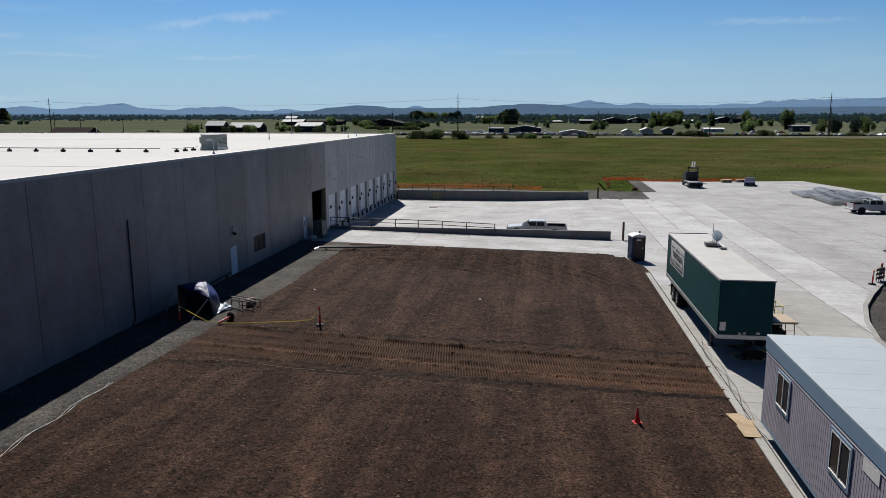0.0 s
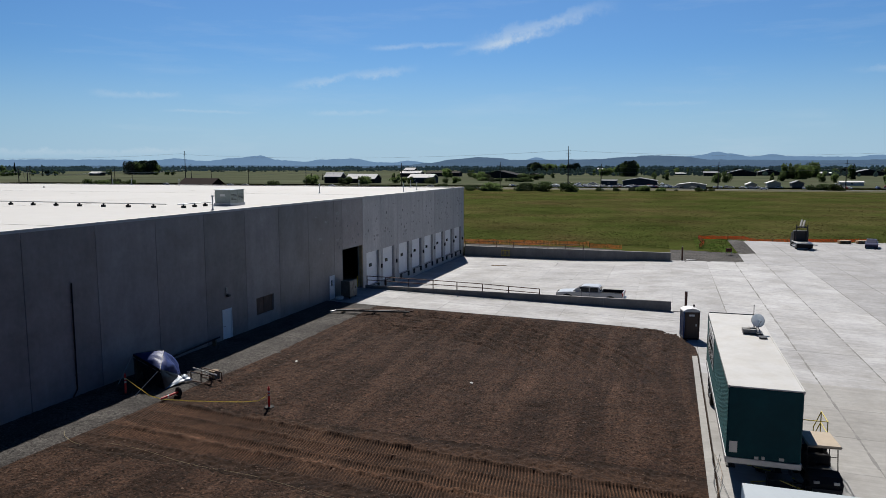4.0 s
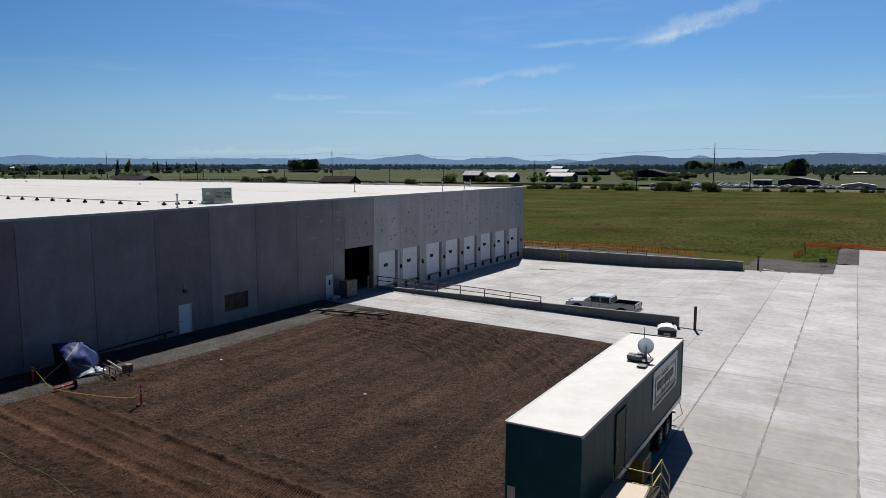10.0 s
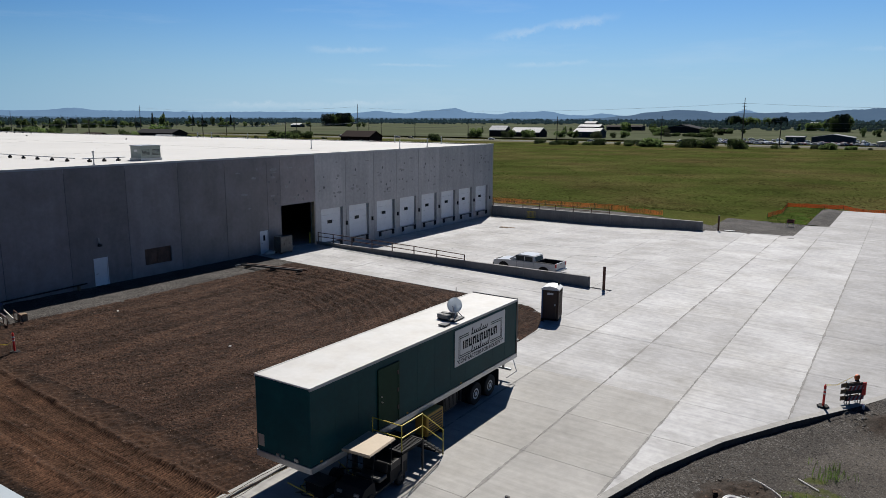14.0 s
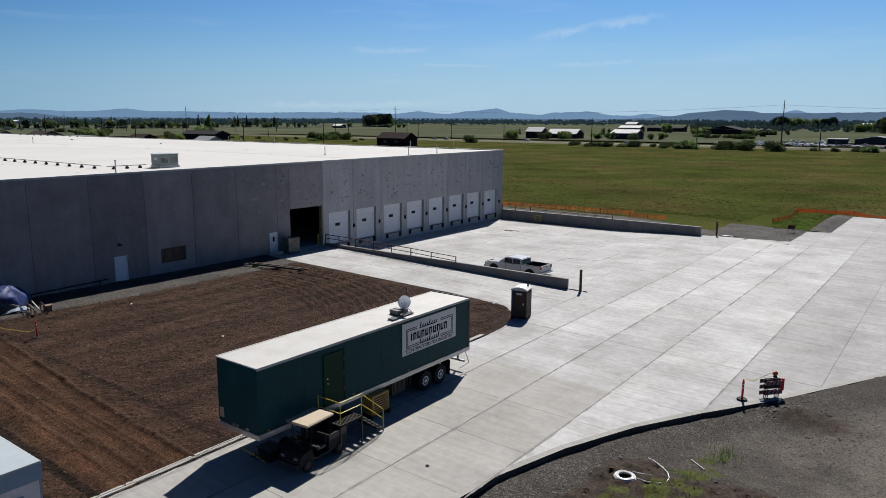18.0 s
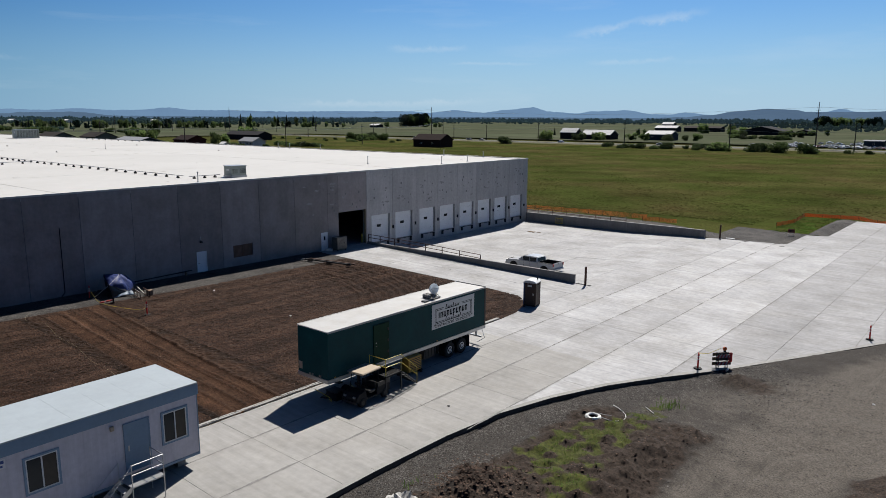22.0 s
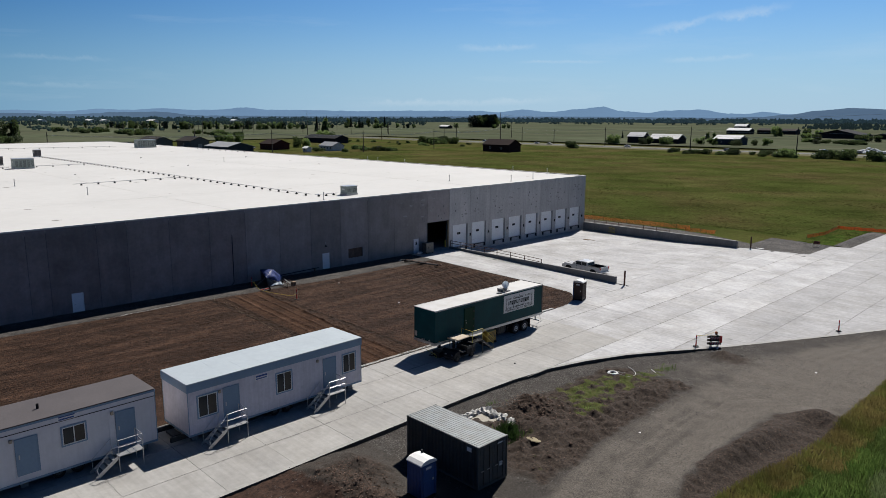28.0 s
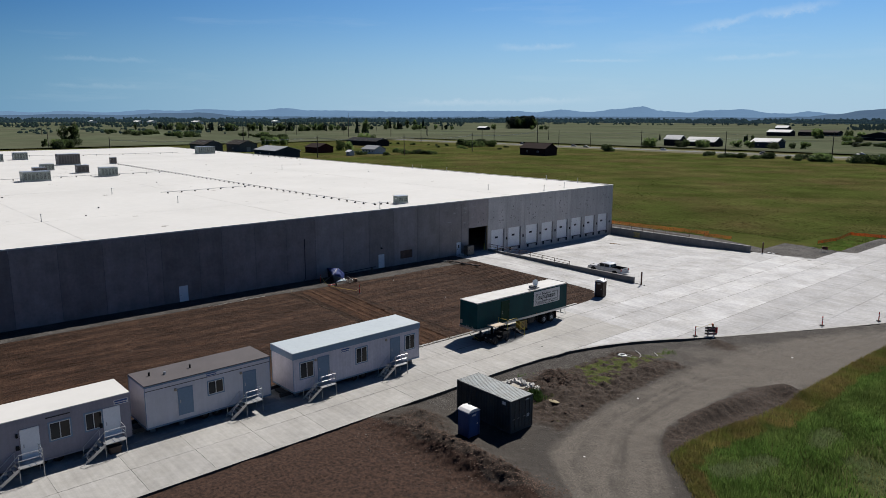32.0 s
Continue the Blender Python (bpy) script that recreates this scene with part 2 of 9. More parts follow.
rust_steel = mat("rusty_pipe", (0.075, 0.035, 0.024), 0.75, 0.2, var=0.3)
galv = mat("galvanised_steel", (0.3527, 0.3669, 0.381), 0.38, 0.8, var=0.12)
alu = mat("aluminium", (0.4374, 0.4445, 0.4515), 0.4, 0.75, var=0.08)
white_paint = mat("white_paint", (0.5677, 0.5677, 0.5603), 0.45, var=0.05, s1=1)
door_white = mat("white_door_paint", (0.74, 0.745, 0.755), 0.5, var=0.05, s1=1)
green_paint = mat("dark_green_paint", (0.003, 0.042, 0.048), 0.5, var=0.12, s1=0.8, s2=6, tint=(0.004, 0.051, 0.054), ts=0.5, spec=0.12)
green_door = mat("olive_green_paint", (0.005, 0.036, 0.020), 0.5, var=0.12, spec=0.1)
trailer_roof = mat("weathered_white_roof", (0.375, 0.371, 0.362), 0.6, var=0.06, s1=0.6, s2=4, tint=(0.2998, 0.2758, 0.2399), ts=0.9, tfac=0.30)
cabin_white = mat("white_cabin_siding", (0.55, 0.535, 0.55), 0.6, var=0.05, s1=0.8, s2=5, streak=(5.0, 5.0, 0.3))
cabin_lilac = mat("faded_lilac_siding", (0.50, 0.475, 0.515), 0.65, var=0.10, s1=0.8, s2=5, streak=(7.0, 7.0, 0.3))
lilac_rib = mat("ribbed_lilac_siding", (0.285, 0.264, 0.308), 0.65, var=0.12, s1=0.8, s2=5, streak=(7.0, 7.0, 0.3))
cabin_grey = mat("grey_cabin_siding", (0.235, 0.222, 0.258), 0.6, var=0.08, s1=0.8, s2=5, streak=(5.0, 5.0, 0.3))
blue_trim = mat("slate_blue_trim", (0.1445, 0.221, 0.306), 0.5, var=0.08)
blue_roof = mat("pale_blue_roof", (0.285, 0.325, 0.355), 0.65, 0.0, var=0.05, s1=0.5, s2=3)
grey_roof = mat("grey_roof_felt", (0.052, 0.045, 0.048), 0.85, var=0.12, s1=0.6, s2=8, bump=0.2, bs=30)
pane_mat = glass("dark_glass")
screen = mat("curtain_behind_glass", (0.035, 0.03, 0.026), 0.35, var=0.2, spec=0.3)
wood = mat("weathered_plywood", (0.3054, 0.2258, 0.1328), 0.8, var=0.2, s1=1.5, s2=8, streak=(1.0, 12.0, 1.0))
wood_dark = mat("shaded_plywood", (0.17, 0.115, 0.07), 0.8, var=0.25, s1=1.5, s2=8)
yellow = mat("yellow_paint", (0.4374, 0.3527, 0.0494), 0.5, var=0.12)
amber = mat("amber_yellow_panel", (0.34, 0.19, 0.025), 0.5, var=0.15)
orange = mat("safety_orange", (0.5291, 0.1129, 0.0212), 0.6, var=0.15)
red_orange = sheer(mat("red_orange_plastic", (0.50, 0.042, 0.032), 0.5, var=0.12), 0.22, 1.4)
tape_mat = mat("caution_tape", (0.66, 0.56, 0.19), 0.5, var=0.15)
tan = mat("tan_canopy", (0.3294, 0.2656, 0.1912), 0.6, var=0.08)
tarp_blue = mat("blue_tarpaulin", (0.024, 0.038, 0.125), 0.5, spec=0.2, var=0.35, s1=1.5, s2=5, bump=0.5, bs=5)
porta_blue = mat("blue_plastic", (0.012, 0.055, 0.17), 0.5, var=0.12)
porta_brown = mat("brown_plastic", (0.048, 0.0256, 0.0176), 0.55, var=0.12)
cont_grey = mat("grey_container_paint", (0.055, 0.063, 0.062), 0.6, 0.1, var=0.18, s1=1, s2=6, tint=(0.06, 0.05, 0.043), ts=2, tfac=0.25)
cont_top = mat("weathered_container_roof", (0.164, 0.1804, 0.1845), 0.55, 0.2, var=0.12, s1=0.8, s2=6, tint=(0.123, 0.1148, 0.1025), ts=1.2, tfac=0.3)
truck_white = mat("white_car_paint", (0.430, 0.436, 0.448), 0.28, 0.05, var=0.03)
car_blue = mat("dark_blue_car_paint", (0.008, 0.012, 0.055), 0.45, 0.0, var=0.05, spec=0.25)
red_lens = mat("red_lens", (0.35, 0.015, 0.012), 0.3, var=0.05)
bag_white = mat("white_sacking", (0.3984, 0.3918, 0.3718), 0.8, var=0.2, s1=2, s2=9, bump=0.8, bs=5)
leaf = sheer(mat("tree_leaves", (0.041, 0.060, 0.022), 0.8, var=0.35, s1=0.08, s2=1.2, spec=0.15, rnd=0.3), 0.55, 2.0)
leaf_light = sheer(mat("light_leaves", (0.054, 0.078, 0.026), 0.8, var=0.35, s1=0.08, s2=1.2, spec=0.15, rnd=0.3), 0.55, 2.0)
leaf_dark = mat("conifer_leaves", (0.030, 0.046, 0.030), 0.85, var=0.3, s1=0.08, s2=1.2, spec=0.1, rnd=0.25)
bark = mat("bark", (0.06, 0.045, 0.033), 0.9, var=0.3)
pole_wood = mat("pole_wood", (0.055, 0.042, 0.035), 0.9, var=0.2)
wire_mat = mat("overhead_wire", (0.332, 0.3254, 0.3121), 0.5, 0.3, var=0.1)
grass_green = sheer(mat("tall_grass", (0.054, 0.094, 0.021), 0.8, var=0.45, s1=0.3, s2=2.0, spec=0.1, tint=(0.088, 0.114, 0.034), ts=0.25, tfac=0.5), 0.5, 1.5)
grass_straw = sheer(mat("straw_grass", (0.122, 0.098, 0.036), 0.85, var=0.4, s1=0.2, s2=2.0, spec=0.1, tint=(0.078, 0.088, 0.022), ts=0.5, tfac=0.7), 0.45, 1.5)
grass_pale = sheer(mat("lodged_grass", (0.125, 0.155, 0.072), 0.7, var=0.3, s1=0.3, s2=2.0, spec=0.3, tint=(0.07, 0.11, 0.03), ts=0.6, tfac=0.5), 0.4, 1.4)
wall_board = [mat(f"far_wall_{i}", c, 0.9, var=0.1, spec=0.1) for i, c in enumerate([(0.033, 0.018, 0.0168), (0.125, 0.122, 0.118), (0.033, 0.045, 0.06), (0.5, 0.5, 0.5), (0.06, 0.018, 0.0168), (0.021, 0.021, 0.024), (0.34, 0.33, 0.30)])]
far_roof = [mat(f"far_roof_{i}", c, 0.9, var=0.08, spec=0.05) for i, c in enumerate([(0.0269, 0.0186, 0.0176), (0.0416, 0.0367, 0.0343), (0.62, 0.62, 0.62), (0.0294, 0.0294, 0.0318), (0.24, 0.25, 0.27)])]


def ground_mix(name):
    """Crushed rock, dark soil and rough grass, mixed by the mesh's own soil and grass shares."""
    m = bpy.data.materials.new(name)
    m.use_nodes = True
    n, k = m.node_tree.nodes, m.node_tree.links
    b = n["Principled BSDF"]
    b.inputs["Roughness"].default_value, b.inputs["Specular IOR Level"].default_value = 0.95, 0.15
    pos = n.new("ShaderNodeNewGeometry").outputs["Position"]

    def noise_at(scale, det=8):
        t = n.new("ShaderNodeTexNoise")
        t.inputs["Scale"].default_value, t.inputs["Detail"].default_value, t.inputs["Roughness"].default_value = scale, det, 0.65
        k.new(pos, t.inputs["Vector"])
        return t.outputs["Fac"]

    def two(f, a, z, lo=0.35, hi=0.65):
        r = n.new("ShaderNodeValToRGB")
        r.color_ramp.elements[0].position, r.color_ramp.elements[1].position = lo, hi
        r.color_ramp.elements[0].color, r.color_ramp.elements[1].color = (*a, 1), (*z, 1)
        k.new(f, r.inputs["Fac"])
        return r.outputs["Color"]

    def share(attr, scale, soft=0.12):
        a = n.new("ShaderNodeAttribute")
        a.attribute_name = attr
        s = n.new("ShaderNodeMath")
        s.operation = "ADD"
        k.new(a.outputs["Fac"], s.inputs[0])
        k.new(noise_at(scale), s.inputs[1])
        r = n.new("ShaderNodeMapRange")
        r.inputs["From Min"].default_value, r.inputs["From Max"].default_value = 1 - soft, 1 + soft
        k.new(s.outputs[0], r.inputs["Value"])
        return r.outputs["Result"]

    def mixed(f, a, z):
        x = n.new("ShaderNodeMix")
        x.data_type = "RGBA"
        k.new(f, x.inputs[0])
        k.new(a, x.inputs[6])
        k.new(z, x.inputs[7])
        return x.outputs[2]

    rock = mixed(noise_at(0.25), two(noise_at(15.0, 6), (0.005, 0.0046, 0.0043), (0.066, 0.059, 0.053), 0.38, 0.66), two(noise_at(12.0, 6), (0.011, 0.0096, 0.0086), (0.090, 0.078, 0.067), 0.36, 0.68))
    soil = mixed(noise_at(0.8), two(noise_at(5.5, 6), (0.005, 0.0038, 0.0031), (0.048, 0.034, 0.026)), two(noise_at(7.0, 6), (0.008, 0.006, 0.005), (0.064, 0.048, 0.038)))
    brown = two(noise_at(4.0, 8), (0.012, 0.007, 0.0052), (0.054, 0.030, 0.021))
    turf = mixed(noise_at(0.5), two(noise_at(5.0, 10), (0.016, 0.025, 0.005), (0.084, 0.092, 0.016)), two(noise_at(4.0, 10), (0.022, 0.026, 0.007), (0.060, 0.062, 0.018)))
    lane = mixed(noise_at(2.2, 9), two(noise_at(12.0, 3), (0.048, 0.042, 0.036), (0.166, 0.148, 0.128), 0.36, 0.70), two(noise_at(9.0, 3), (0.038, 0.033, 0.029), (0.134, 0.118, 0.101), 0.36, 0.70))
    rock = mixed(share("lane", 0.6, 0.3), rock, lane)
    c = mixed(share("soil", 1.3, 0.2), rock, soil)
    c = mixed(share("brown", 0.7), c, brown)
    c = mixed(share("grass", 1.6), c, turf)
    k.new(c, b.inputs["Base Color"])
    bp = n.new("ShaderNodeBump")
    bp.inputs["Strength"].default_value, bp.inputs["Distance"].default_value = 1.0, 0.035
    k.new(noise_at(13.0, 6), bp.inputs["Height"])
    k.new(bp.outputs["Normal"], b.inputs["Normal"])
    return m


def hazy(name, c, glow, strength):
    """Far hills and woods: own colour plus a glow imitating miles of hazy air."""
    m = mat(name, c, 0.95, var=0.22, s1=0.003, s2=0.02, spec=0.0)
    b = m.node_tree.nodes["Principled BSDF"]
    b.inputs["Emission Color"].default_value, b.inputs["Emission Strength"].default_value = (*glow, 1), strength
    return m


# ---- building helpers ----


def box(bm, x0, x1, y0, y1, z0, z1, bev=0.0):
    vs = [bm.verts.new(p) for p in ((x0, y0, z0), (x1, y0, z0), (x1, y1, z0), (x0, y1, z0), (x0, y0, z1), (x1, y0, z1), (x1, y1, z1), (x0, y1, z1))]
    fs = [bm.faces.new([vs[i] for i in f]) for f in ((3, 2, 1, 0), (4, 5, 6, 7), (0, 1, 5, 4), (1, 2, 6, 5), (2, 3, 7, 6), (3, 0, 4, 7))]
    if bev:
        es = list({e for f in fs for e in f.edges})
        bmesh.ops.bevel(bm, geom=es, offset=bev, segments=1, affect="EDGES")
    return vs


def rod(bm, p, q, r, n=8, r2=None):
    p, q = Vector(p), Vector(q)
    d = (q - p).normalized()
    a = d.orthogonal().normalized()
    b = d.cross(a)
    rings = []
    for c, rr in ((p, r), (q, r if r2 is None else r2)):
        rings.append([bm.verts.new(c + a * (rr * math.cos(6.2832 * i / n)) + b * (rr * math.sin(6.2832 * i / n))) for i in range(n)])
    for i in range(n):
        bm.faces.new((rings[0][i], rings[0][(i + 1) % n], rings[1][(i + 1) % n], rings[1][i]))
    bm.faces.new(rings[0][::-1])
    bm.faces.new(rings[1])


def tube(bm, pts, r, n=6):
    """One round strand swept along the points."""
    pts = [Vector(p) for p in pts]
    rings = []
    side = None
    for i, p in enumerate(pts):
        d = (pts[min(i + 1, len(pts) - 1)] - pts[max(i - 1, 0)]).normalized()
        a = d.orthogonal().normalized() if side is None else (side - d * side.dot(d)).normalized()
        side = a
        b = d.cross(a)
        rings.append([bm.verts.new(p + a * (r * math.cos(6.2832 * k / n)) + b * (r * math.sin(6.2832 * k / n))) for k in range(n)])
    for p, q in zip(rings, rings[1:]):
        for k in range(n):
            bm.faces.new((p[k], p[(k + 1) % n], q[(k + 1) % n], q[k]))
    bm.faces.new(rings[0][::-1])
    bm.faces.new(rings[-1])


def prism(bm, outline, x0, x1, axis="x"):
    """An outline of two coordinates pulled along one axis."""
    def at(u, v, w):
        return {"x": (w, u, v), "y": (u, w, v), "z": (u, v, w)}[axis]
    a = [bm.verts.new(at(u, v, x0)) for u, v in outline]
    b = [bm.verts.new(at(u, v, x1)) for u, v in outline]
    n = len(a)
    fs = [bm.faces.new(a[::-1]), bm.faces.new(b)]
    for i in range(n):
        fs.append(bm.faces.new((a[i], a[(i + 1) % n], b[(i + 1) % n], b[i])))
    return fs


def B(*boxes, bev=0.0):
    bm = bmesh.new()
    for b in boxes:
        box(bm, *b, bev)
    return bm


def R(*rods):
    bm = bmesh.new()
    for r in rods:
        rod(bm, *r)
    return bm


def mesh_of(bm, material, smooth=False):
    bmesh.ops.recalc_face_normals(bm, faces=bm.faces)
    me = bpy.data.meshes.new("m")
    bm.to_mesh(me)
    bm.free()
    me.materials.append(material)
    if smooth:
        me.shade_smooth()
    return me


def part(name, bm, material, parent, label="", smooth=False, m=None):
    ob = new(name, bm if isinstance(bm, bpy.types.Mesh) else mesh_of(bm, material, smooth))
    ob.parent = parent
    if m is not None:
        ob.matrix_basis = m
    if label:
        ob["label"] = label
    return ob


def thing(name, m, label, category, group="", kind=""):
    e = new(name)
    e.empty_display_size = 0.3
    e.matrix_basis = m
    return tagged(e, label, category, group, kind)


def solid(name, bm, material, label, category, kind="", group="", smooth=False, m=None):
    ob = new(name, mesh_of(bm, material, smooth))
    if m is not None:
        ob.matrix_basis = m
    return tagged(ob, label, category, group, kind)


def G(x, y):
    """The height of the graded site, falling away from the building."""
    return -0.020 * min(max(x, 0.0), 50.0) - 0.004 * max(y, -50.0)


def smooth_step(a, b, v):
    t = min(1.0, max(0.0, (v - a) / (b - a)))
    return t * t * (3 - 2 * t)


def pit(x, y):
    """The sunken dock apron."""
    return -1.15 + (G(29.3, y) + 1.15) * smooth_step(17, 29.3, x)

# ---- the ground ----
random.seed(7)


def sheet(name, xs, ys, height, material, label, category, shares=None, keep=None):
    """A ground surface on the lines xs and ys, with its height at each crossing."""
    xs, ys = list(xs), list(ys)
    vs = [(x, y, height(x, y)) for y in ys for x in xs]
    w = len(xs)
    fs = [(j * w + i, j * w + i + 1, (j + 1) * w + i + 1, (j + 1) * w + i) for j in range(len(ys) - 1) for i in range(w - 1)
          if keep is None or keep((xs[i] + xs[i + 1]) / 2, (ys[j] + ys[j + 1]) / 2)]
    me = bpy.data.meshes.new(name)
    me.from_pydata(vs, [], fs)
    me.materials.append(material)
    for key, fn in (shares or {}).items():
        a = me.attributes.new(key, "FLOAT", "POINT")
        a.data.foreach_set("value", [fn(x, y) for x, y, z in vs])
    me.shade_smooth()
    return tagged(new(name, me), label, category, kind="structure")


def wob(x, y, s, o=0.0):
    return noise.noise(Vector((x * s + o, y * s - o, o)))


def steps(a, b, d):
    n = max(1, round((b - a) / d))
    return [a + (b - a) * i / n for i in range(n + 1)]


FIELD = -1.75


def field_height(x, y):
    hump = 1.75 * smooth_step(92, 61, y) * smooth_step(44, 16, x) * smooth_step(-60, -2, x) if y > 59.4 else -0.4 if -235 < x < 40 else 0.0
    far = math.hypot(x, y)
    return FIELD + hump + 0.12 * wob(x, y, 0.05) * (1 - smooth_step(29, 45, x) * smooth_step(110, 90, y)) + (0.0 if far < 600 else 0.8 * wob(x, y, 0.002))


gx = [-4700, -3600, -2700, -2000, -1500, -1100, -800] + steps(-600, -80, 20) + steps(-60, 140, 4) + steps(160, 600, 20) + [800, 1100, 1500, 2000, 2700, 3600, 4700]
gy = [-2500, -1200, -600, -300, -150, -80, 0, 40] + [59.3, 59.5] + steps(61, 130, 3) + steps(140, 620, 10) + [700, 850, 1000, 1300, 1700, 2300, 3000, 3900, 4700]
sheet("ground", gx, gy, field_height, field_grass, "wide olive-green meadow that runs to the far hills", "ground")


TRACKS = ((-13.22, -0.065, 0.47, 0.18, 0.0), (-14.27, -0.06, 0.46, 0.12, 1.0), (-15.12, -0.07, 0.33, 0.2, 2.0), (-16.3, -0.045, 0.48, 0.15, 0.5))


def cleats(x, y):
    """Crawler prints across the soil: the share of print, and the crest (1) or groove (0) of its slanting bars."""
    for lane, rise, half, slant, ph in TRACKS:
        d = y - lane - rise * (x - 15) - 0.12 * math.sin(x * 0.21 + ph)
        if abs(d) < half + 0.12:
            wave = math.sin((x + d * slant) * 46.0 + ph)
            return smooth_step(half + 0.1, half - 0.06, abs(d)) * (0.5 + 0.5 * smooth_step(-0.35, 0.12, wob(x, y, 0.28, ph + 4) + 0.35 * wob(x, y, 1.1, ph))), smooth_step(-0.45, 0.45, wave)
    return 0.0, 0.5


def track_height(x, y):
    s, c = cleats(x, y)
    ridge = 0.0
    for lane, rise, half, slant, ph in TRACKS:
        e = abs(y - lane - rise * (x - 15) - 0.12 * math.sin(x * 0.21 + ph))
        ridge = max(ridge, smooth_step(half + 0.34, half + 0.16, e) * smooth_step(half - 0.04, half + 0.14, e))
    berm = y + 12.72 + 0.065 * (x - 15) - 0.12 * math.sin(x * 0.21) - 0.12 * wob(x, y, 0.8, 51)
    ridge += 1.5 * math.exp(-(berm / 0.13) ** 2) * smooth_step(-0.5, 0.1, wob(x, y, 0.4, 52))
    return s * (0.085 * c - 0.085) + 0.075 * ridge * (0.6 + 0.7 * wob(x, y, 0.9, 33))


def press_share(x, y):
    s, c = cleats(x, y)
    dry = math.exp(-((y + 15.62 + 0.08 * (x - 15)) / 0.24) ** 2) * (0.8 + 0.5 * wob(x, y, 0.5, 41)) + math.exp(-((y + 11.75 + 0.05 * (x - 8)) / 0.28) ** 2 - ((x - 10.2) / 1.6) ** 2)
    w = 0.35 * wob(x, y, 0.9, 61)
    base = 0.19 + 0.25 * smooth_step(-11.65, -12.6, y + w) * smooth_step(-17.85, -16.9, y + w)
    dark_band = math.exp(-((y + 17.0 + 0.05 * (x - 15) + 0.4 * w) / 0.3) ** 2)
    return base + s * (c - base) * (0.75 + 0.5 * wob(x, y, 1.6, 81)) + 0.5 * dry - 0.14 * dark_band


def strip_edge(y):
    """Where the crushed rock along the wall ends and the soil begins."""
    return min(4.75, max(3.7, 4.0 + 0.055 * (y + 16)))


def dirt_height(x, y):
    edge = smooth_step(15.7, 14.3, y) * smooth_step(30.9, 29.9, x)
    rough = 0.05 * wob(x, y, 0.35) + 0.05 * wob(x, y, 1.3, 3) + 0.055 * wob(x, y, 2.9, 5) + 0.05 * wob(x, y, 5.3, 9)
    mound = 0.05 * smooth_step(11, 14, y) * smooth_step(0, 0.3, wob(x, y, 0.5, 2))
    furrow = 0.016 * math.sin(x * 3.4 + 0.7 * wob(x, y, 0.2)) * smooth_step(-10, 0, y) + 0.016 * math.sin(x * 13.0 + 1.5 * wob(x, y, 0.15)) * (0.5 + wob(x, y, 0.25, 6))
    turn = math.hypot(x - 11.0, y + 4.0)
    rough += 0.045 * abs(wob(x, y, 2.1, 14)) + (0.045 * math.sin(turn * 8.5 + 2.0 * wob(x, y, 0.3)) + 0.03 * math.sin(turn * 14.0 + 1.5 * wob(x, y, 0.4, 7))) * smooth_step(9.5, 11.5, turn) * smooth_step(20.5, 18.5, turn) * smooth_step(-0.5, 3.0, y) * smooth_step(5, 10, x)
    rough *= 1 + 0.5 * smooth_step(2, 9, y)
    if -17.8 < y < -11.7:
        rough *= 1 - 0.78 * cleats(x, y)[0]
    e = strip_edge(y)
    edge *= smooth_step(e - 0.2, e + 0.5, x)
    return G(x, y) + 0.03 - 0.16 * smooth_step(e + 0.2, e - 0.4, x) + (rough + mound + furrow) * edge - 0.05 * (1 - edge) + (track_height(x, y) * smooth_step(4.2, 6.5, x + 0.8 * wob(x, y, 0.8)) if -17.8 < y < -11.7 else 0.0)


def dirt_keep(x, y):
    return not (x > 25.5 and y > 10.2 and math.hypot((x - 25.5) / 5.4, (y - 10.2) / 5.3) > 1.0)


sheet("dirt_lot", steps(3.2, 30.95, 0.13), steps(-84, -32, 0.9) + steps(-31.6, -17.9, 0.24) + steps(-11.6, 15.55, 0.19),
      dirt_height, dirt, "dark brown graded topsoil, rough and stony", "dirt lot", keep=lambda x, y: dirt_keep(x, y) and not -17.9 < y < -11.6)
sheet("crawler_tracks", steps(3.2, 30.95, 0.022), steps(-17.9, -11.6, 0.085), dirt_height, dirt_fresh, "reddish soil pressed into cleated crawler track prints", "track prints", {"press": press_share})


def strip_height(x, y):
    return G(x, y) + 0.05 + 0.03 * wob(x, y, 0.8) + 0.035 * wob(x, y, 4.0, 4) - 0.22 * smooth_step(-0.25, 0.65, x - strip_edge(y) + 0.30 * wob(x, y, 0.7, 8))


sheet("gravel_strip", steps(-0.05, 6.2, 0.16), steps(-84, -30, 0.6) + steps(-29.7, 15.4, 0.2), strip_height, gravel, "grey crushed-rock strip along the foot of the wall", "gravel")

# the kerb line of the yard, south to north
KERB = [(40.9, -84), (40.9, -50), (40.75, -36), (40.6, -27), (40.5, -16), (40.65, -11), (41.1, -6.8), (42.1, -3), (43.7, 1.1), (45.7, 4.8), (48.3, 9.1), (51.2, 14.6), (54.9, 21.6), (59.2, 30.3), (66.5, 45), (76, 62)]


def kerb_x(y):
    for (x0, y0), (x1, y1) in zip(KERB, KERB[1:]):
        if y0 <= y <= y1:
            return x0 + (x1 - x0) * (y - y0) / (y1 - y0)
    return KERB[0][0] if y < KERB[0][1] else KERB[-1][0]


def bump_at(x, y, cx, cy, rx, ry, turn=0.0):
    c, s = math.cos(radians(turn)), math.sin(radians(turn))
    u, v = ((x - cx) * c + (y - cy) * s) / rx, (-(x - cx) * s + (y - cy) * c) / ry
    return math.exp(-(u * u + v * v))


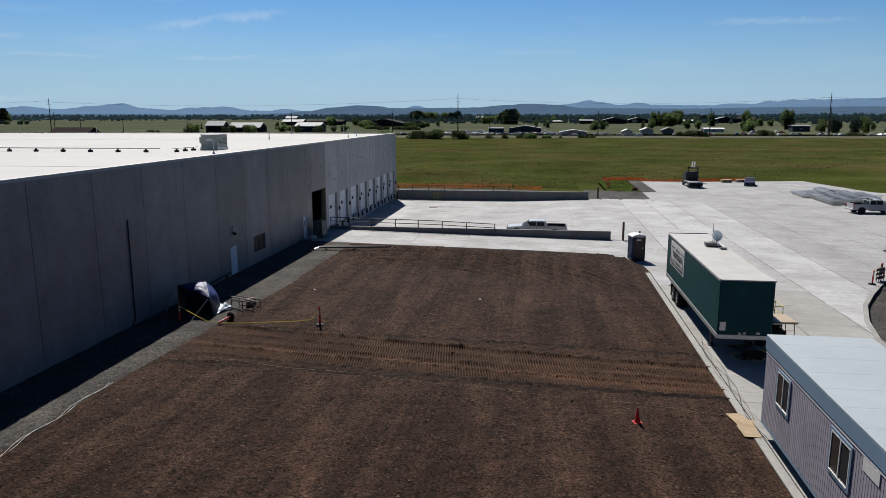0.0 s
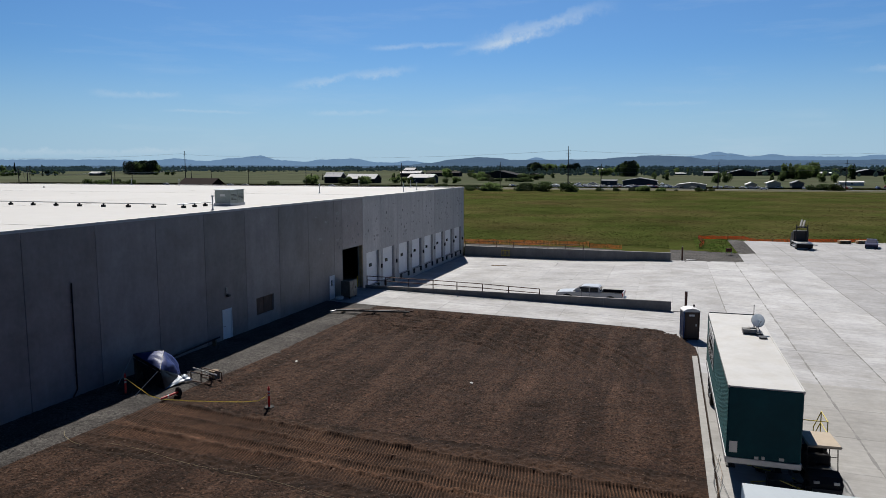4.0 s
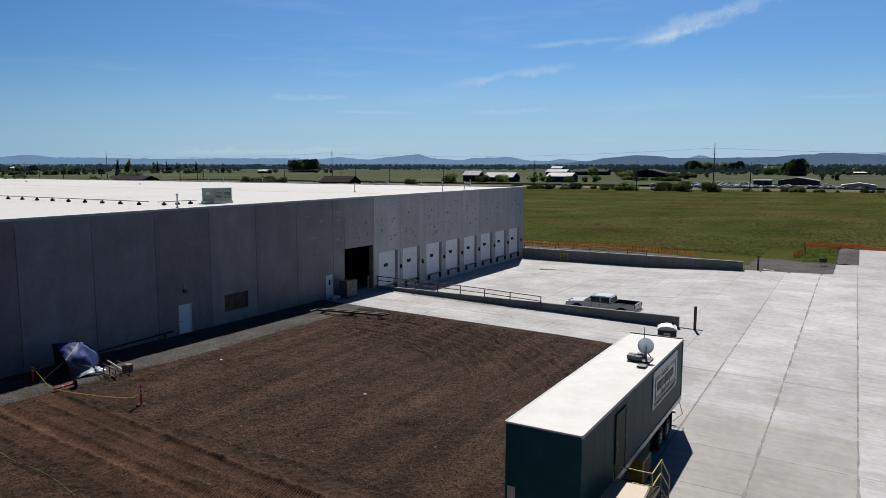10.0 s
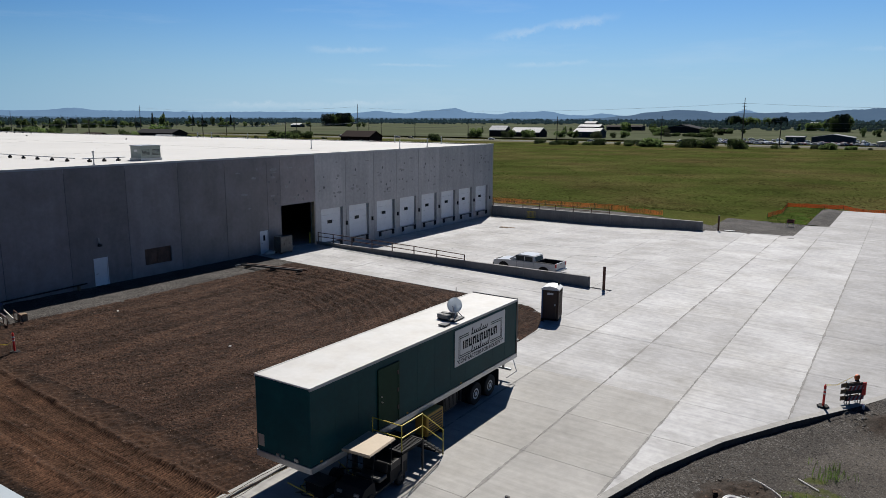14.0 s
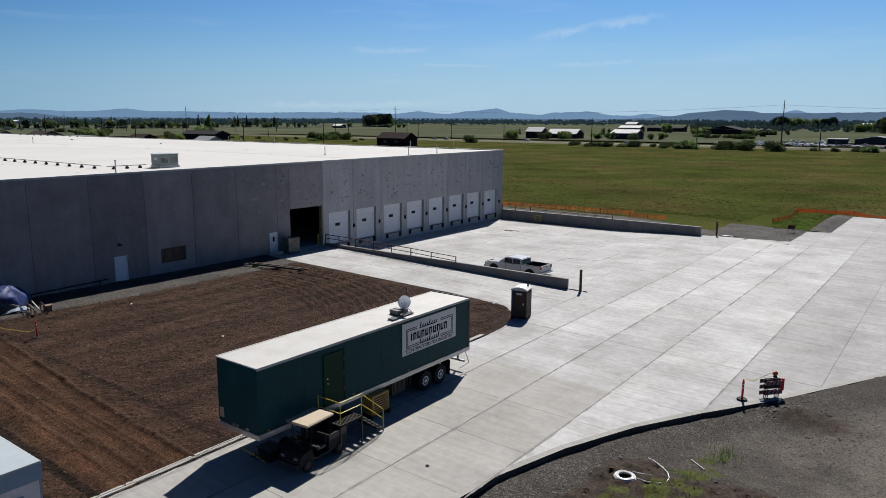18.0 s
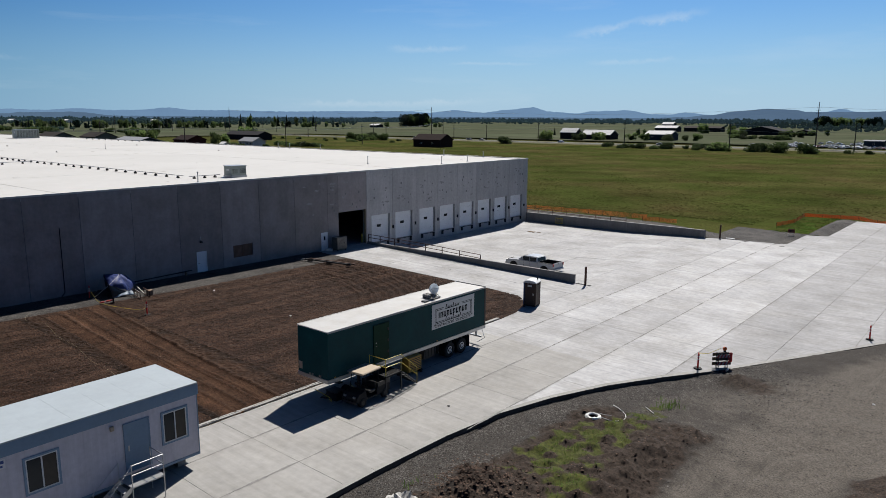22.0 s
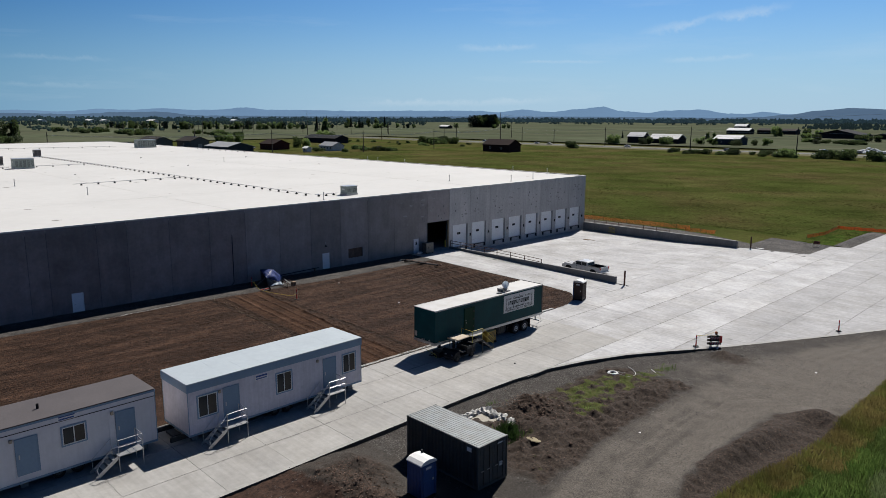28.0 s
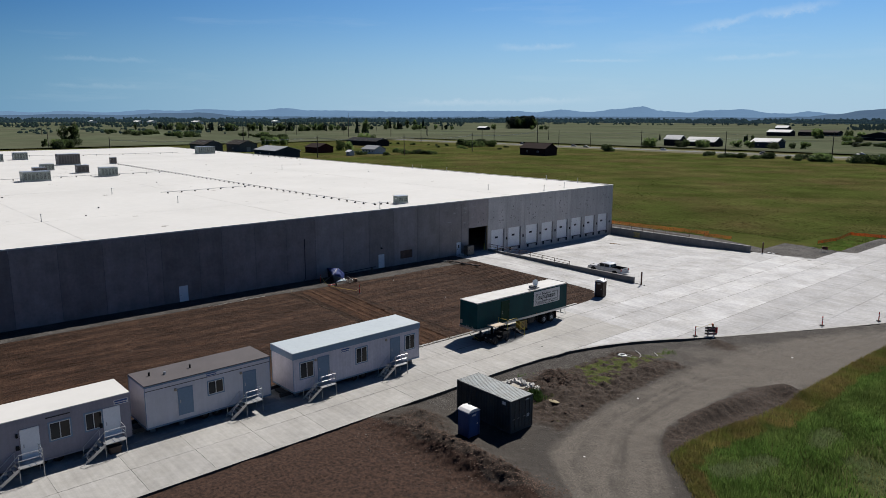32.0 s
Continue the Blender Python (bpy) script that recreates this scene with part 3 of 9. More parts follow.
GRASS_EDGE = [(-90, 105), (-45, 88), (-32, 76), (-25, 66), (-19.5, 60.2), (-16.4, 60.0), (-13, 60.4), (-8, 61.4), (-4.6, 61.8), (0, 61.7), (4, 61.7), (13, 61.9), (24, 62.6), (40, 70), (62, 82), (80, 90)]


def grass_x(y):
    for (y0, x0), (y1, x1) in zip(GRASS_EDGE, GRASS_EDGE[1:]):
        if y0 <= y <= y1:
            return x0 + (x1 - x0) * (y - y0) / (y1 - y0)
    return 95.0


def edge_at(table, y):
    for (y0, x0), (y1, x1) in zip(table, table[1:]):
        if y0 <= y <= y1:
            return x0 + (x1 - x0) * (y - y0) / (y1 - y0)
    return table[0][1] if y < table[0][0] else table[-1][1]


# west and east edge of the worn haul road
LANE_WEST = [(-45, 74), (-36, 66), (-30, 60.0), (-27.5, 56.6), (-25.5, 53.8), (-20.8, 52.4), (-16.4, 51.8), (-10, 51.4), (-3.6, 51.5), (2, 52.6), (10, 53.5), (30, 58)]
LANE_EAST = [(-45, 86), (-36, 76), (-28, 67), (-24.5, 63.2), (-19.7, 59.2), (-16.5, 57.8), (-12.5, 57.5), (-9, 57.5), (-2.2, 58.0), (0, 60.8), (3, 61.2), (30, 66)]


def ruts_at(x, y):
    """Wheel ruts that follow the bend of the haul road."""
    u = (x - edge_at(LANE_WEST, y)) / (edge_at(LANE_EAST, y) - edge_at(LANE_WEST, y))
    u += 0.06 * wob(x, y, 0.12, 5)
    n_ = noise.noise(Vector((u * 6.5, y * 0.035, 1.0))) + 0.7 * noise.noise(Vector((u * 15, y * 0.06, 2.0))) + 0.45 * noise.noise(Vector((u * 34, y * 0.11, 3.0)))
    return n_ * smooth_step(-0.3, 0.1, u) * smooth_step(1.5, 0.9, u)


def lane_share(x, y):
    u = (x - edge_at(LANE_WEST, y)) / (edge_at(LANE_EAST, y) - edge_at(LANE_WEST, y))
    ruts = 0.34 * ruts_at(x, y) + 0.16 * wob(x, y, 0.35, 3)
    return (0.80 + ruts) * smooth_step(-0.08, 0.10, u) * smooth_step(1.10, 0.86, u) * (1 - 0.6 * smooth_step(-9, 4, y)) + (0.62 + 0.25 * wob(x, y, 0.25, 41) + 0.10 * wob(x, y * 0.3, 1.2, 43)) * smooth_step(-8, 5, y) * smooth_step(1.0, 5.0, x - kerb_x(y))


def soil_share(x, y):
    w = 0.7 * wob(x, y, 0.7, 11)
    west = smooth_step(0.5, -0.7, x + w - edge_at(LANE_WEST, y)) * smooth_step(42.6, 45.2, x + 1.6 * w) * smooth_step(-23.5, -21.0, y + w) * smooth_step(-0.6, -3.0, y + w)
    east = smooth_step(-0.5, 0.6, x + w - edge_at(LANE_EAST, y)) * smooth_step(1.6, 0.0, x - grass_x(y)) * smooth_step(-21, -18, y) * smooth_step(1.6, -0.4, y + w)
    ridge = bump_at(x, y, 50.5, -30.6, 9.5, 1.7, 1) + 0.6 * bump_at(x, y, 44.2, -28.2, 2.6, 1.2)
    verge = smooth_step(-0.9, 0.2, x - grass_x(y)) * smooth_step(1.4, 0.3, x - grass_x(y)) * smooth_step(0, 3, y)
    return min(1.0, 0.86 * west + east + ridge + 0.8 * verge + 0.9 * bump_at(x, y, 50.5, 7.0, 2.0, 1.6))


def east_height(x, y):
    k = kerb_x(y)
    z = G(x, y) - 0.03 - (0.02 + 0.15 * smooth_step(2.2, 0.5, x - k)) * smooth_step(-22, -27, y)
    if x < k + 0.15:
        return z - 0.75
    ditch = 0.24 * smooth_step(9.5, 5.5, y) * smooth_step(-29, -22, y) * smooth_step(6.5, 0.8, x - k)
    r = 0.35 + 0.65 * smooth_step(0.1, 1.2, x - k)
    z -= ditch
    soil = soil_share(x, y)
    z += r * (1.15 * bump_at(x, y, 51.0, -30.7, 8.5, 1.25, 1) + 0.55 * bump_at(x, y, 44.0, -28.6, 2.6, 1.3) + 0.70 * bump_at(x, y, 44.9, -13.8, 1.6, 1.5, 40) + 0.45 * bump_at(x, y, 47.4, -16.4, 1.4, 1.1)
              + 0.40 * bump_at(x, y, 49.8, -5.6, 1.2, 3.6, -12) + 0.80 * bump_at(x, y, 58.6, -9.5, 0.9, 6.0, -6) + 0.65 * bump_at(x, y, 60.4, -1.2, 1.2, 1.2) + 0.45 * bump_at(x, y, 49.8, 7.2, 0.9, 1.1))
    z -= 0.5 * smooth_step(0, 9, x - grass_x(y))
    z += 0.05 * wob(x, y, 0.6) + 0.03 * wob(x, y, 2.2, 4) + soil * (0.35 if x > 56 else 1.0) * (0.42 * abs(wob(x, y, 0.9, 7)) + 0.40 * abs(wob(x, y, 2.1, 17)) + 0.07 * abs(wob(x, y, 4.6, 27)) - 0.14) + 0.045 * ruts_at(x, y) * (1 - soil) + 0.30 * brown_share(x, y) * (abs(wob(x, y, 0.8, 57)) * abs(wob(x, y, 2.3, 47)) + 0.35 * abs(wob(x, y, 3.1, 48)))
    z -= 1.6 * smooth_step(96, 104, x)
    return z


def brown_share(x, y):
    return smooth_step(-30.6, -32.2, y + 1.2 * wob(x, y, 0.4)) * smooth_step(63.0, 58.0, x + 0.9 * (y + 30)) * (1.0 if x > 40 else 0.0)


def grass_share(x, y):
    patch = 0.95 * bump_at(x, y, 46.3, -7.0, 2.0, 5.4, -16) + 0.8 * bump_at(x, y, 48.2, -11.0, 1.0, 2.2, -10) + 0.7 * bump_at(x, y, 47.6, -0.8, 0.7, 1.2) + 0.55 * bump_at(x, y, 50.6, -20.4, 1.3, 1.5) + 0.5 * bump_at(x, y, 47.8, -18.2, 1.0, 1.0) + 0.5 * bump_at(x, y, 60.8, -13.2, 0.6, 2.4)
    return min(1.0, max(0.0, patch * (0.8 + 1.3 * wob(x, y, 1.4, 13) + 0.6 * wob(x, y, 0.5, 15))) + 1.0 * smooth_step(-0.6, 1.4, x - grass_x(y) + 0.8 * wob(x, y, 0.5, 19)))


sheet("gravel_yard", steps(40.0, 64, 0.17) + steps(64.5, 106, 0.9), steps(-95, -36, 1.2) + steps(-35.6, 4, 0.17) + steps(4.3, 26, 0.3) + steps(26.8, 64, 1.2), east_height, ground_mix("rock_soil_and_turf"),
      "grey gravel haul road with dark soil heaps and rough grass", "gravel yard", {"lane": lane_share, "soil": soil_share, "brown": brown_share, "grass": grass_share},
      keep=lambda x, y: x > kerb_x(y) - 1.0)

sheet("gravel_bank", steps(29.2, 39.6, 0.5), steps(59.3, 73.6, 0.5), lambda x, y: G(x, y) - 0.02 + 0.05 * wob(x, y, 1.1), gravel, "grey gravel between the apron and the meadow", "gravel",
      keep=lambda x, y: x < 38.9 + 0.4 * smooth_step(66, 73, y))
sheet("gravel_verge", steps(-20, 30, 1.0), steps(59.35, 64.5, 0.5), lambda x, y: field_height(x, y) + 0.05 + 0.04 * wob(x, y, 1.0), gravel, "narrow grey gravel verge behind the far retaining wall", "gravel")
sheet("gravel_spoil", steps(38.9, 41.6, 0.3), steps(73.6, 95, 0.6), lambda x, y: G(x, y) - 0.05 + 0.45 * bump_at(x, y, 40.0, 84, 0.9, 9) + 0.05 * wob(x, y, 1.5), gravel, "bank of grey gravel along the slab edge", "gravel")

# ---- the concrete yard, slab by slab ----


def clip(poly, axis, limit, keep_less):
    out = []
    for p, q in zip(poly, poly[1:] + poly[:1]):
        a, b = p[axis] - limit, q[axis] - limit
        if keep_less:
            a, b = -a, -b
        if a >= 0:
            out.append(p)
        if (a >= 0) != (b >= 0):
            t = a / (a - b)
            out.append((p[0] + (q[0] - p[0]) * t, p[1] + (q[1] - p[1]) * t))
    return out


def area(poly):
    return 0.5 * sum(p[0] * q[1] - q[0] * p[1] for p, q in zip(poly, poly[1:] + poly[:1]))


def slabs(owner, outline, xs, ys, height, near, rest_name, crossways=False):
    """Cuts the outline along the joints; each slab is a piece of its own with a sawn gap round it."""
    rest = bmesh.new()
    gx_, gy_ = (0.008, 0.015) if crossways else (0.016, 0.009)
    filler = bmesh.new()
    for x0, x1 in zip(xs, xs[1:]):
        for y0, y1 in zip(ys, ys[1:]):
            c = clip(clip(clip(clip(outline, 0, x0 + gx_, False), 0, x1 - gx_, True), 1, y0 + gy_, False), 1, y1 - gy_, True)
            c = [p for i, p in enumerate(c) if math.dist(p, c[i - 1]) > 0.004]
            if len(c) < 3 or area(c) < 0.05:
                continue
            cell = clip(clip(clip(clip(outline, 0, x0, False), 0, x1, True), 1, y0, False), 1, y1, True)
            cell = [p for i, p in enumerate(cell) if math.dist(p, cell[i - 1]) > 0.004]
            filler.faces.new([filler.verts.new((x, y, height(x, y) - 0.018)) for x, y in cell])
            own = near(0.5 * (x0 + x1), 0.5 * (y0 + y1))
            bm = bmesh.new() if own else rest
            lift = random.uniform(-0.004, 0.004)
            ox, oy = (c[0] if own else (0.0, 0.0))
            top = [bm.verts.new((x - ox, y - oy, height(x, y) + lift)) for x, y in c]
            low = [bm.verts.new((x - ox, y - oy, height(x, y) - 0.42)) for x, y in c]
            bm.faces.new(top)
            n = len(c)
            for i in range(n):
                bm.faces.new((low[i], low[(i + 1) % n], top[(i + 1) % n], top[i]))
            if own:
                me = bpy.data.meshes.new("slab")
                bm.to_mesh(me)
                bm.free()
                me.materials.append(slab_mid if crossways or (x1 < 34 and y0 > 4) or (33.85 <= x0 < 41 and 3 < y0 < 12) or (37 < x0 < 41 and 11 < y0 < 27) else slab_bright if (33.85 <= x0 < 45 and y0 > 11) or (41 < x0 < 45 and y0 > -14) else slab_warm if y0 < 3 else slab_mat)
                part("slab", me, None, owner, m=Matrix.Translation((ox, oy, 0)))
    ob = part("joint_filler", filler, joint_dark, owner, "dirty joint filler")
    ob["kind"] = "stuff"
    if len(rest.verts):
        ob = part(rest_name, rest, slab_mat, owner)
        ob["kind"] = "stuff"
    else:
        rest.free()


YARD = ([(30.9, -84)] + KERB + [(82, 75), (77.5, 80), (73.5, 101), (41.6, 94.5), (41.5, 74), (38.9, 72.6), (38.8, 62.6), (29.4, 59.7), (29.4, 23.4), (31.0, 23.4), (31.0, 8.2)])
yard_x = [29.35, 33.85, 37.5, 41.3, 45.9, 50.0, 54.1, 58.2, 62.3, 66.4, 70.5, 74.6, 83]
yard_y = [-4.6 + 4.4 * i for i in range(-19, 3)] + [4.2 + 8.1 * i for i in range(1, 13)]
yard = thing("concrete_yard", pose(0, 0, 0), "pale broom-finished concrete truck yard with sawn joints", "pavement", kind="structure")
slabs(yard, YARD, yard_x, yard_y, G, lambda x, y: y < 62 and not (x > 60 and y > 20), "far_slabs")
bm = bmesh.new()
for x0, a, b in ((37.5, -34, 62), (41.3, -10, 62), (33.85, -20, 40), (45.9, 6, 50)):
    last = None
    for k in range(int((b - a) / 0.12)):
        y = a + 0.12 * k
        w = 0.045 + 0.05 * noise.noise(Vector((x0, y * 0.9, 1))) + 0.035 * noise.noise(Vector((x0, y * 5.0, 2)))
        off = 0.03 * noise.noise(Vector((x0, y * 0.7, 5)))
        if w < 0.022:
            last = None
            continue
        row = [bm.verts.new((x0 + off + q * w, y, G(x0, y) + 0.008)) for q in (-1, 1)]
        if last:
            bm.faces.new((last[0], last[1], row[1], row[0]))
        last = row
ob = part("joint_stain", bm, mat("joint_stain", (0.165, 0.16, 0.155), 0.9, var=0.25, s1=1.2, s2=9), yard, "dark ragged dirt along the long joints")
ob["kind"] = "stuff"
ramp = thing("concrete_ramp", pose(0, 0, 0), "pale concrete ramp up to the open bay door", "pavement", kind="structure")
RAMP = [(0, 15.42), (22.3, 15.6), (25.5, 15.45), (27.4, 14.9), (29.0, 13.9), (30.2, 12.4), (30.85, 10.5), (30.98, 8.2), (30.98, 23.0), (0, 23.0)]
slabs(ramp, RAMP, [0, 5.1, 10.2, 15.3, 20.4, 25.5, 31.2], [8, 15, 19.2, 23.2], lambda x, y: G(x, y) + 0.002, lambda x, y: True, "rest", True)
apron = thing("dock_apron", pose(0, 0, 0), "sunken pale concrete dock apron with sawn joints", "pavement", kind="structure")
PIT = [(0, 23.3), (29.4, 23.3), (29.4, 58.85), (0, 58.85)]
slabs(apron, PIT, [0, 4.9, 9.8, 14.7, 18.5, 22.3, 26.0, 29.4], [23.2 + 4.46 * i for i in range(9)], pit, lambda x, y: True, "rest", True)


def edging(name, line, width, side, top, depth, label):
    """A concrete edge along a line: side +1 lays it to the right of the way the line runs."""
    owner = thing(name, pose(0, 0, 0), label, "kerb", kind="structure")
    offs = []
    for i, p in enumerate(line):
        a, b = Vector(line[max(0, i - 1)]), Vector(line[min(len(line) - 1, i + 1)])
        d = (b - a).normalized()
        offs.append((p[0] + side * d.y * width, p[1] - side * d.x * width))
    for i in range(len(line) - 1):
        n = max(1, round(math.dist(line[i], line[i + 1]) / 4.4))
        for j in range(n):
            def at(t, u, arr):
                return (arr[i][0] + (arr[i + 1][0] - arr[i][0]) * t, arr[i][1] + (arr[i + 1][1] - arr[i][1]) * t)
            g = 0.004 / math.dist(line[i], line[i + 1])
            q = [at(j / n + g, 0, line), at((j + 1) / n - g, 0, line), at((j + 1) / n - g, 0, offs), at(j / n + g, 0, offs)]
            bm = bmesh.new()
            t_ = [bm.verts.new((x, y, G(x, y) + top - (0.02 if k > 1 else 0))) for k, (x, y) in enumerate(q)]
            l_ = [bm.verts.new((x, y, G(x, y) - depth)) for x, y in q]
            bm.faces.new(t_)
            for k in range(4):
                bm.faces.new((l_[k], l_[(k + 1) % 4], t_[(k + 1) % 4], t_[k]))
            st_ = part("kerb_stone", bm, slab_edge, owner)
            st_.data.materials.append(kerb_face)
            # tops keep the kerb colour, east side faces take the shade-dark one
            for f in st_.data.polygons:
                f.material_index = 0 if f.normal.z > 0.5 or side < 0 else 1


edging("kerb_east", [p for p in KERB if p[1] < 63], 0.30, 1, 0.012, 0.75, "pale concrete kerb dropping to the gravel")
edging("kerb_west", [(30.88, -84), (30.88, -40), (30.88, -12), (30.88, 8.0)], 0.32, -1, 0.05, 0.3, "narrow pale concrete kerb beside the topsoil")

# ---- the warehouse ----
TOP = 8.9
JOINTS = [-84.5, -79.9, -75.3, -70.7, -66.1, -61.5, -56.9, -52.3, -47.7, -43.1, -38.5, -33.8, -29.0 - 3.0, -27.4, -24.4, -19.9, -15.3, -10.8, -6.2, -1.65, 3.0, 7.6, 12.3, 17.1, 18.75, 23.4, 28.0, 32.7, 36.9, 41.3, 45.9, 50.0, 54.3, 59.6]
DOCKS = [24.2, 28.5, 33.2, 37.5, 41.9, 46.3, 50.5, 54.8]
HOLES = [(-30.2, -29.1, -0.05, 2.12), (0.0, 1.1, -0.05, 2.12), (4.2, 6.6, 0.9, 2.18), (16.0, 17.0, -0.1, 2.08), (18.75, 23.25, -0.1, 4.18)] + [(y, y + 3.3, -0.2, 3.25) for y in DOCKS]
THICK = 0.34
wall_east = thing("wall_east", pose(0, 0, 0), "long grey tilt-up concrete warehouse wall in tall panels", "wall", kind="structure")


def wall_boxes(y0, y1, z0, z1, holes):
    """The rectangles left of a panel once its openings are cut."""
    hs = [(max(y0, a), min(y1, b), c, d) for a, b, c, d in holes if b > y0 and a < y1]
    ys = sorted({y0, y1, *[h[0] for h in hs], *[h[1] for h in hs]})
    out = []
    for a, b in zip(ys, ys[1:]):
        if b - a < 0.001:
            continue
        spans = sorted((h[2], h[3]) for h in hs if h[0] <= a + 1e-6 and h[1] >= b - 1e-6)
        z = z0
        for c, d in spans:
            if c > z:
                out.append((a, b, z, c))
            z = max(z, d)
        if z < z1:
            out.append((a, b, z, z1))
    return out


for i, (a, b) in enumerate(zip(JOINTS, JOINTS[1:])):
    bm = bmesh.new()
    for y0, y1, z0, z1 in wall_boxes(a + 0.018, b - 0.018, -1.9, TOP, HOLES):
        box(bm, -THICK, 0.0, y0, y1, z0, z1)
    bmesh.ops.remove_doubles(bm, verts=bm.verts, dist=0.0005)
    # panel tone by stretch: light past y = 23, darker south of y = -13
    part("panel", bm, panel_light if a > 23 else panel_grey if a > -13 else panel_dark, wall_east)
    if i:
        part("sealant_joint", B((-0.10, -0.03, a - 0.018, a + 0.018, -1.8, TOP - 0.01)), seal, wall_east)
# lifting and brace inserts, patched grey
spots = bmesh.new()
for a, b in zip(JOINTS[23:], JOINTS[24:]):
    w = b - a
    for u, z in ((0.25, 6.4), (0.72, 6.35), (0.27, 5.35), (0.75, 5.3), (0.5, 5.0), (0.35, 7.1), (0.60, 4.45)):
        if random.random() < 0.8:
            y, z, r = a + w * u + random.uniform(-0.2, 0.2), z + random.uniform(-0.15, 0.15), random.uniform(0.09, 0.17)
            vs = [spots.verts.new((0.004, y + r * 0.8 * math.cos(k * 1.0472), z + r * math.sin(k * 1.0472))) for k in range(6)]
            spots.faces.new(vs)
ob = part("patch_marks", spots, patch_grey, wall_east, "grey patched insert marks")
ob["kind"] = "stuff"
smears = bmesh.new()
for a, b in zip(JOINTS[22:], JOINTS[23:]):
    for _ in range(5):
        y, z, w, h = random.uniform(a + 0.4, b - 1.2), random.uniform(3.9, 7.9), random.uniform(0.25, 0.9), random.uniform(0.12, 0.34)
        smears.faces.new([smears.verts.new((0.0035, y + w * (0.5 + (0.5 + random.uniform(-0.12, 0.12)) * math.cos(0.785 * k + 0.39)), z + h * (0.5 + (0.5 + random.uniform(-0.15, 0.15)) * math.sin(0.785 * k + 0.39)))) for k in range(8)])
ob = part("patch_smears", smears, mat("patched_concrete", (0.30, 0.286, 0.28), 0.8, var=0.2, s1=1.5, s2=6), wall_east, "faint darker patched areas")
ob["kind"] = "stuff"
for name, bx in (("wall_north", (-236, -THICK, 59.6 - THICK, 59.6, -1.9, TOP)), ("wall_south", (-236, -THICK, -84.5, -84.5 + THICK, -1.9, TOP)), ("wall_west", (-236, -236 + THICK, -84.5 + THICK, 59.6 - THICK, -1.9, TOP))):
    solid(name, B(bx), panel_grey, "grey tilt-up concrete warehouse wall", "wall", "structure")
solid("floor", B((-235.6, -0.36, -84.1, 59.2, -0.4, -0.02)), slab_mat, "concrete warehouse floor in the dark", "floor", "structure")
# white membrane roof, laid in long sheets
roof = thing("roof", pose(0, 0, 0), "flat white membrane warehouse roof", "roof", kind="structure")
part("roof_deck", B((-235.9, -0.02, -84.4, 59.5, TOP - 0.45, TOP - 0.10)), white_roof, roof)
for i in range(12):
    a = -0.2 - i * 19.63
    part("membrane", B((a - 19.62, a, -84.2, 59.3, TOP - 0.10, TOP - 0.085 + 0.004 * (i % 2))), white_roof, roof)
for y in (-40.0, -12.0, 30.0):
    part("seam", B((-235, -0.6, y, y + 0.10, TOP - 0.08, TOP - 0.074)), trailer_roof, roof)
stains = bmesh.new()
stain_rng = random.Random(5)
for _ in range(110):
    cx, cy, r = stain_rng.uniform(-190, -2), stain_rng.uniform(-70, 56), stain_rng.uniform(0.12, 0.6)
    k = stain_rng.uniform(0.3, 1.0)
    stains.faces.new([stains.verts.new((cx + r * k * stain_rng.uniform(0.5, 1.2) * math.cos(0.698 * j), cy + r * stain_rng.uniform(0.5, 1.2) * math.sin(0.698 * j), TOP - 0.074)) for j in range(9)])
ob = part("roof_stains", stains, mat("roof_dust", (0.19, 0.18, 0.165), 0.8, var=0.3), roof, "dusty scuffs on the membrane")
ob["kind"] = "stuff"
part("parapet_cap", B((-0.36, 0.03, -84.6, 59.65, TOP - 0.12, TOP + 0.03)), coping, roof, "grey metal coping")
part("parapet_cap", B((-236, -0.37, 59.3, 59.65, TOP - 0.12, TOP + 0.03)), coping, roof, "grey metal coping")
part("parapet_cap", B((-236, -0.37, -84.6, -84.3, TOP - 0.12, TOP + 0.03)), coping, roof, "grey metal coping")


def man_door(name, y0, y1, z0, z1, window):
    d = thing(name, pose(0, y0, z0), "closed white steel personnel door" + (" with a small window" if window else ""), "door", kind="structure")
    w, h = y1 - y0, z1 - z0
    part("door_frame", B((-0.2, 0.02, 0.0, 0.05, 0, h), (-0.2, 0.02, w - 0.05, w, 0, h), (-0.2, 0.02, 0.05, w - 0.05, h - 0.05, h)), door_white, d)
    leaf_ = part("door_leaf", B((-0.12, -0.04, 0.055, w - 0.055, 0.02, h - 0.055), bev=0.004), door_white, d)
    part("handle", R(((-0.04, 0.16, 1.0), (0.02, 0.16, 1.0), 0.018), ((0.02, 0.16, 1.0), (0.02, 0.30, 1.0), 0.014)), dark_metal, leaf_)
    if window:
        part("window_pane", B((-0.042, -0.032, 0.42, 0.66, 1.25, 1.75)), pane_mat, leaf_)
    part("step", B((0.03, 0.9, -0.1, w + 0.1, -0.12, -0.01), bev=0.01), slab_edge, d)
    return d


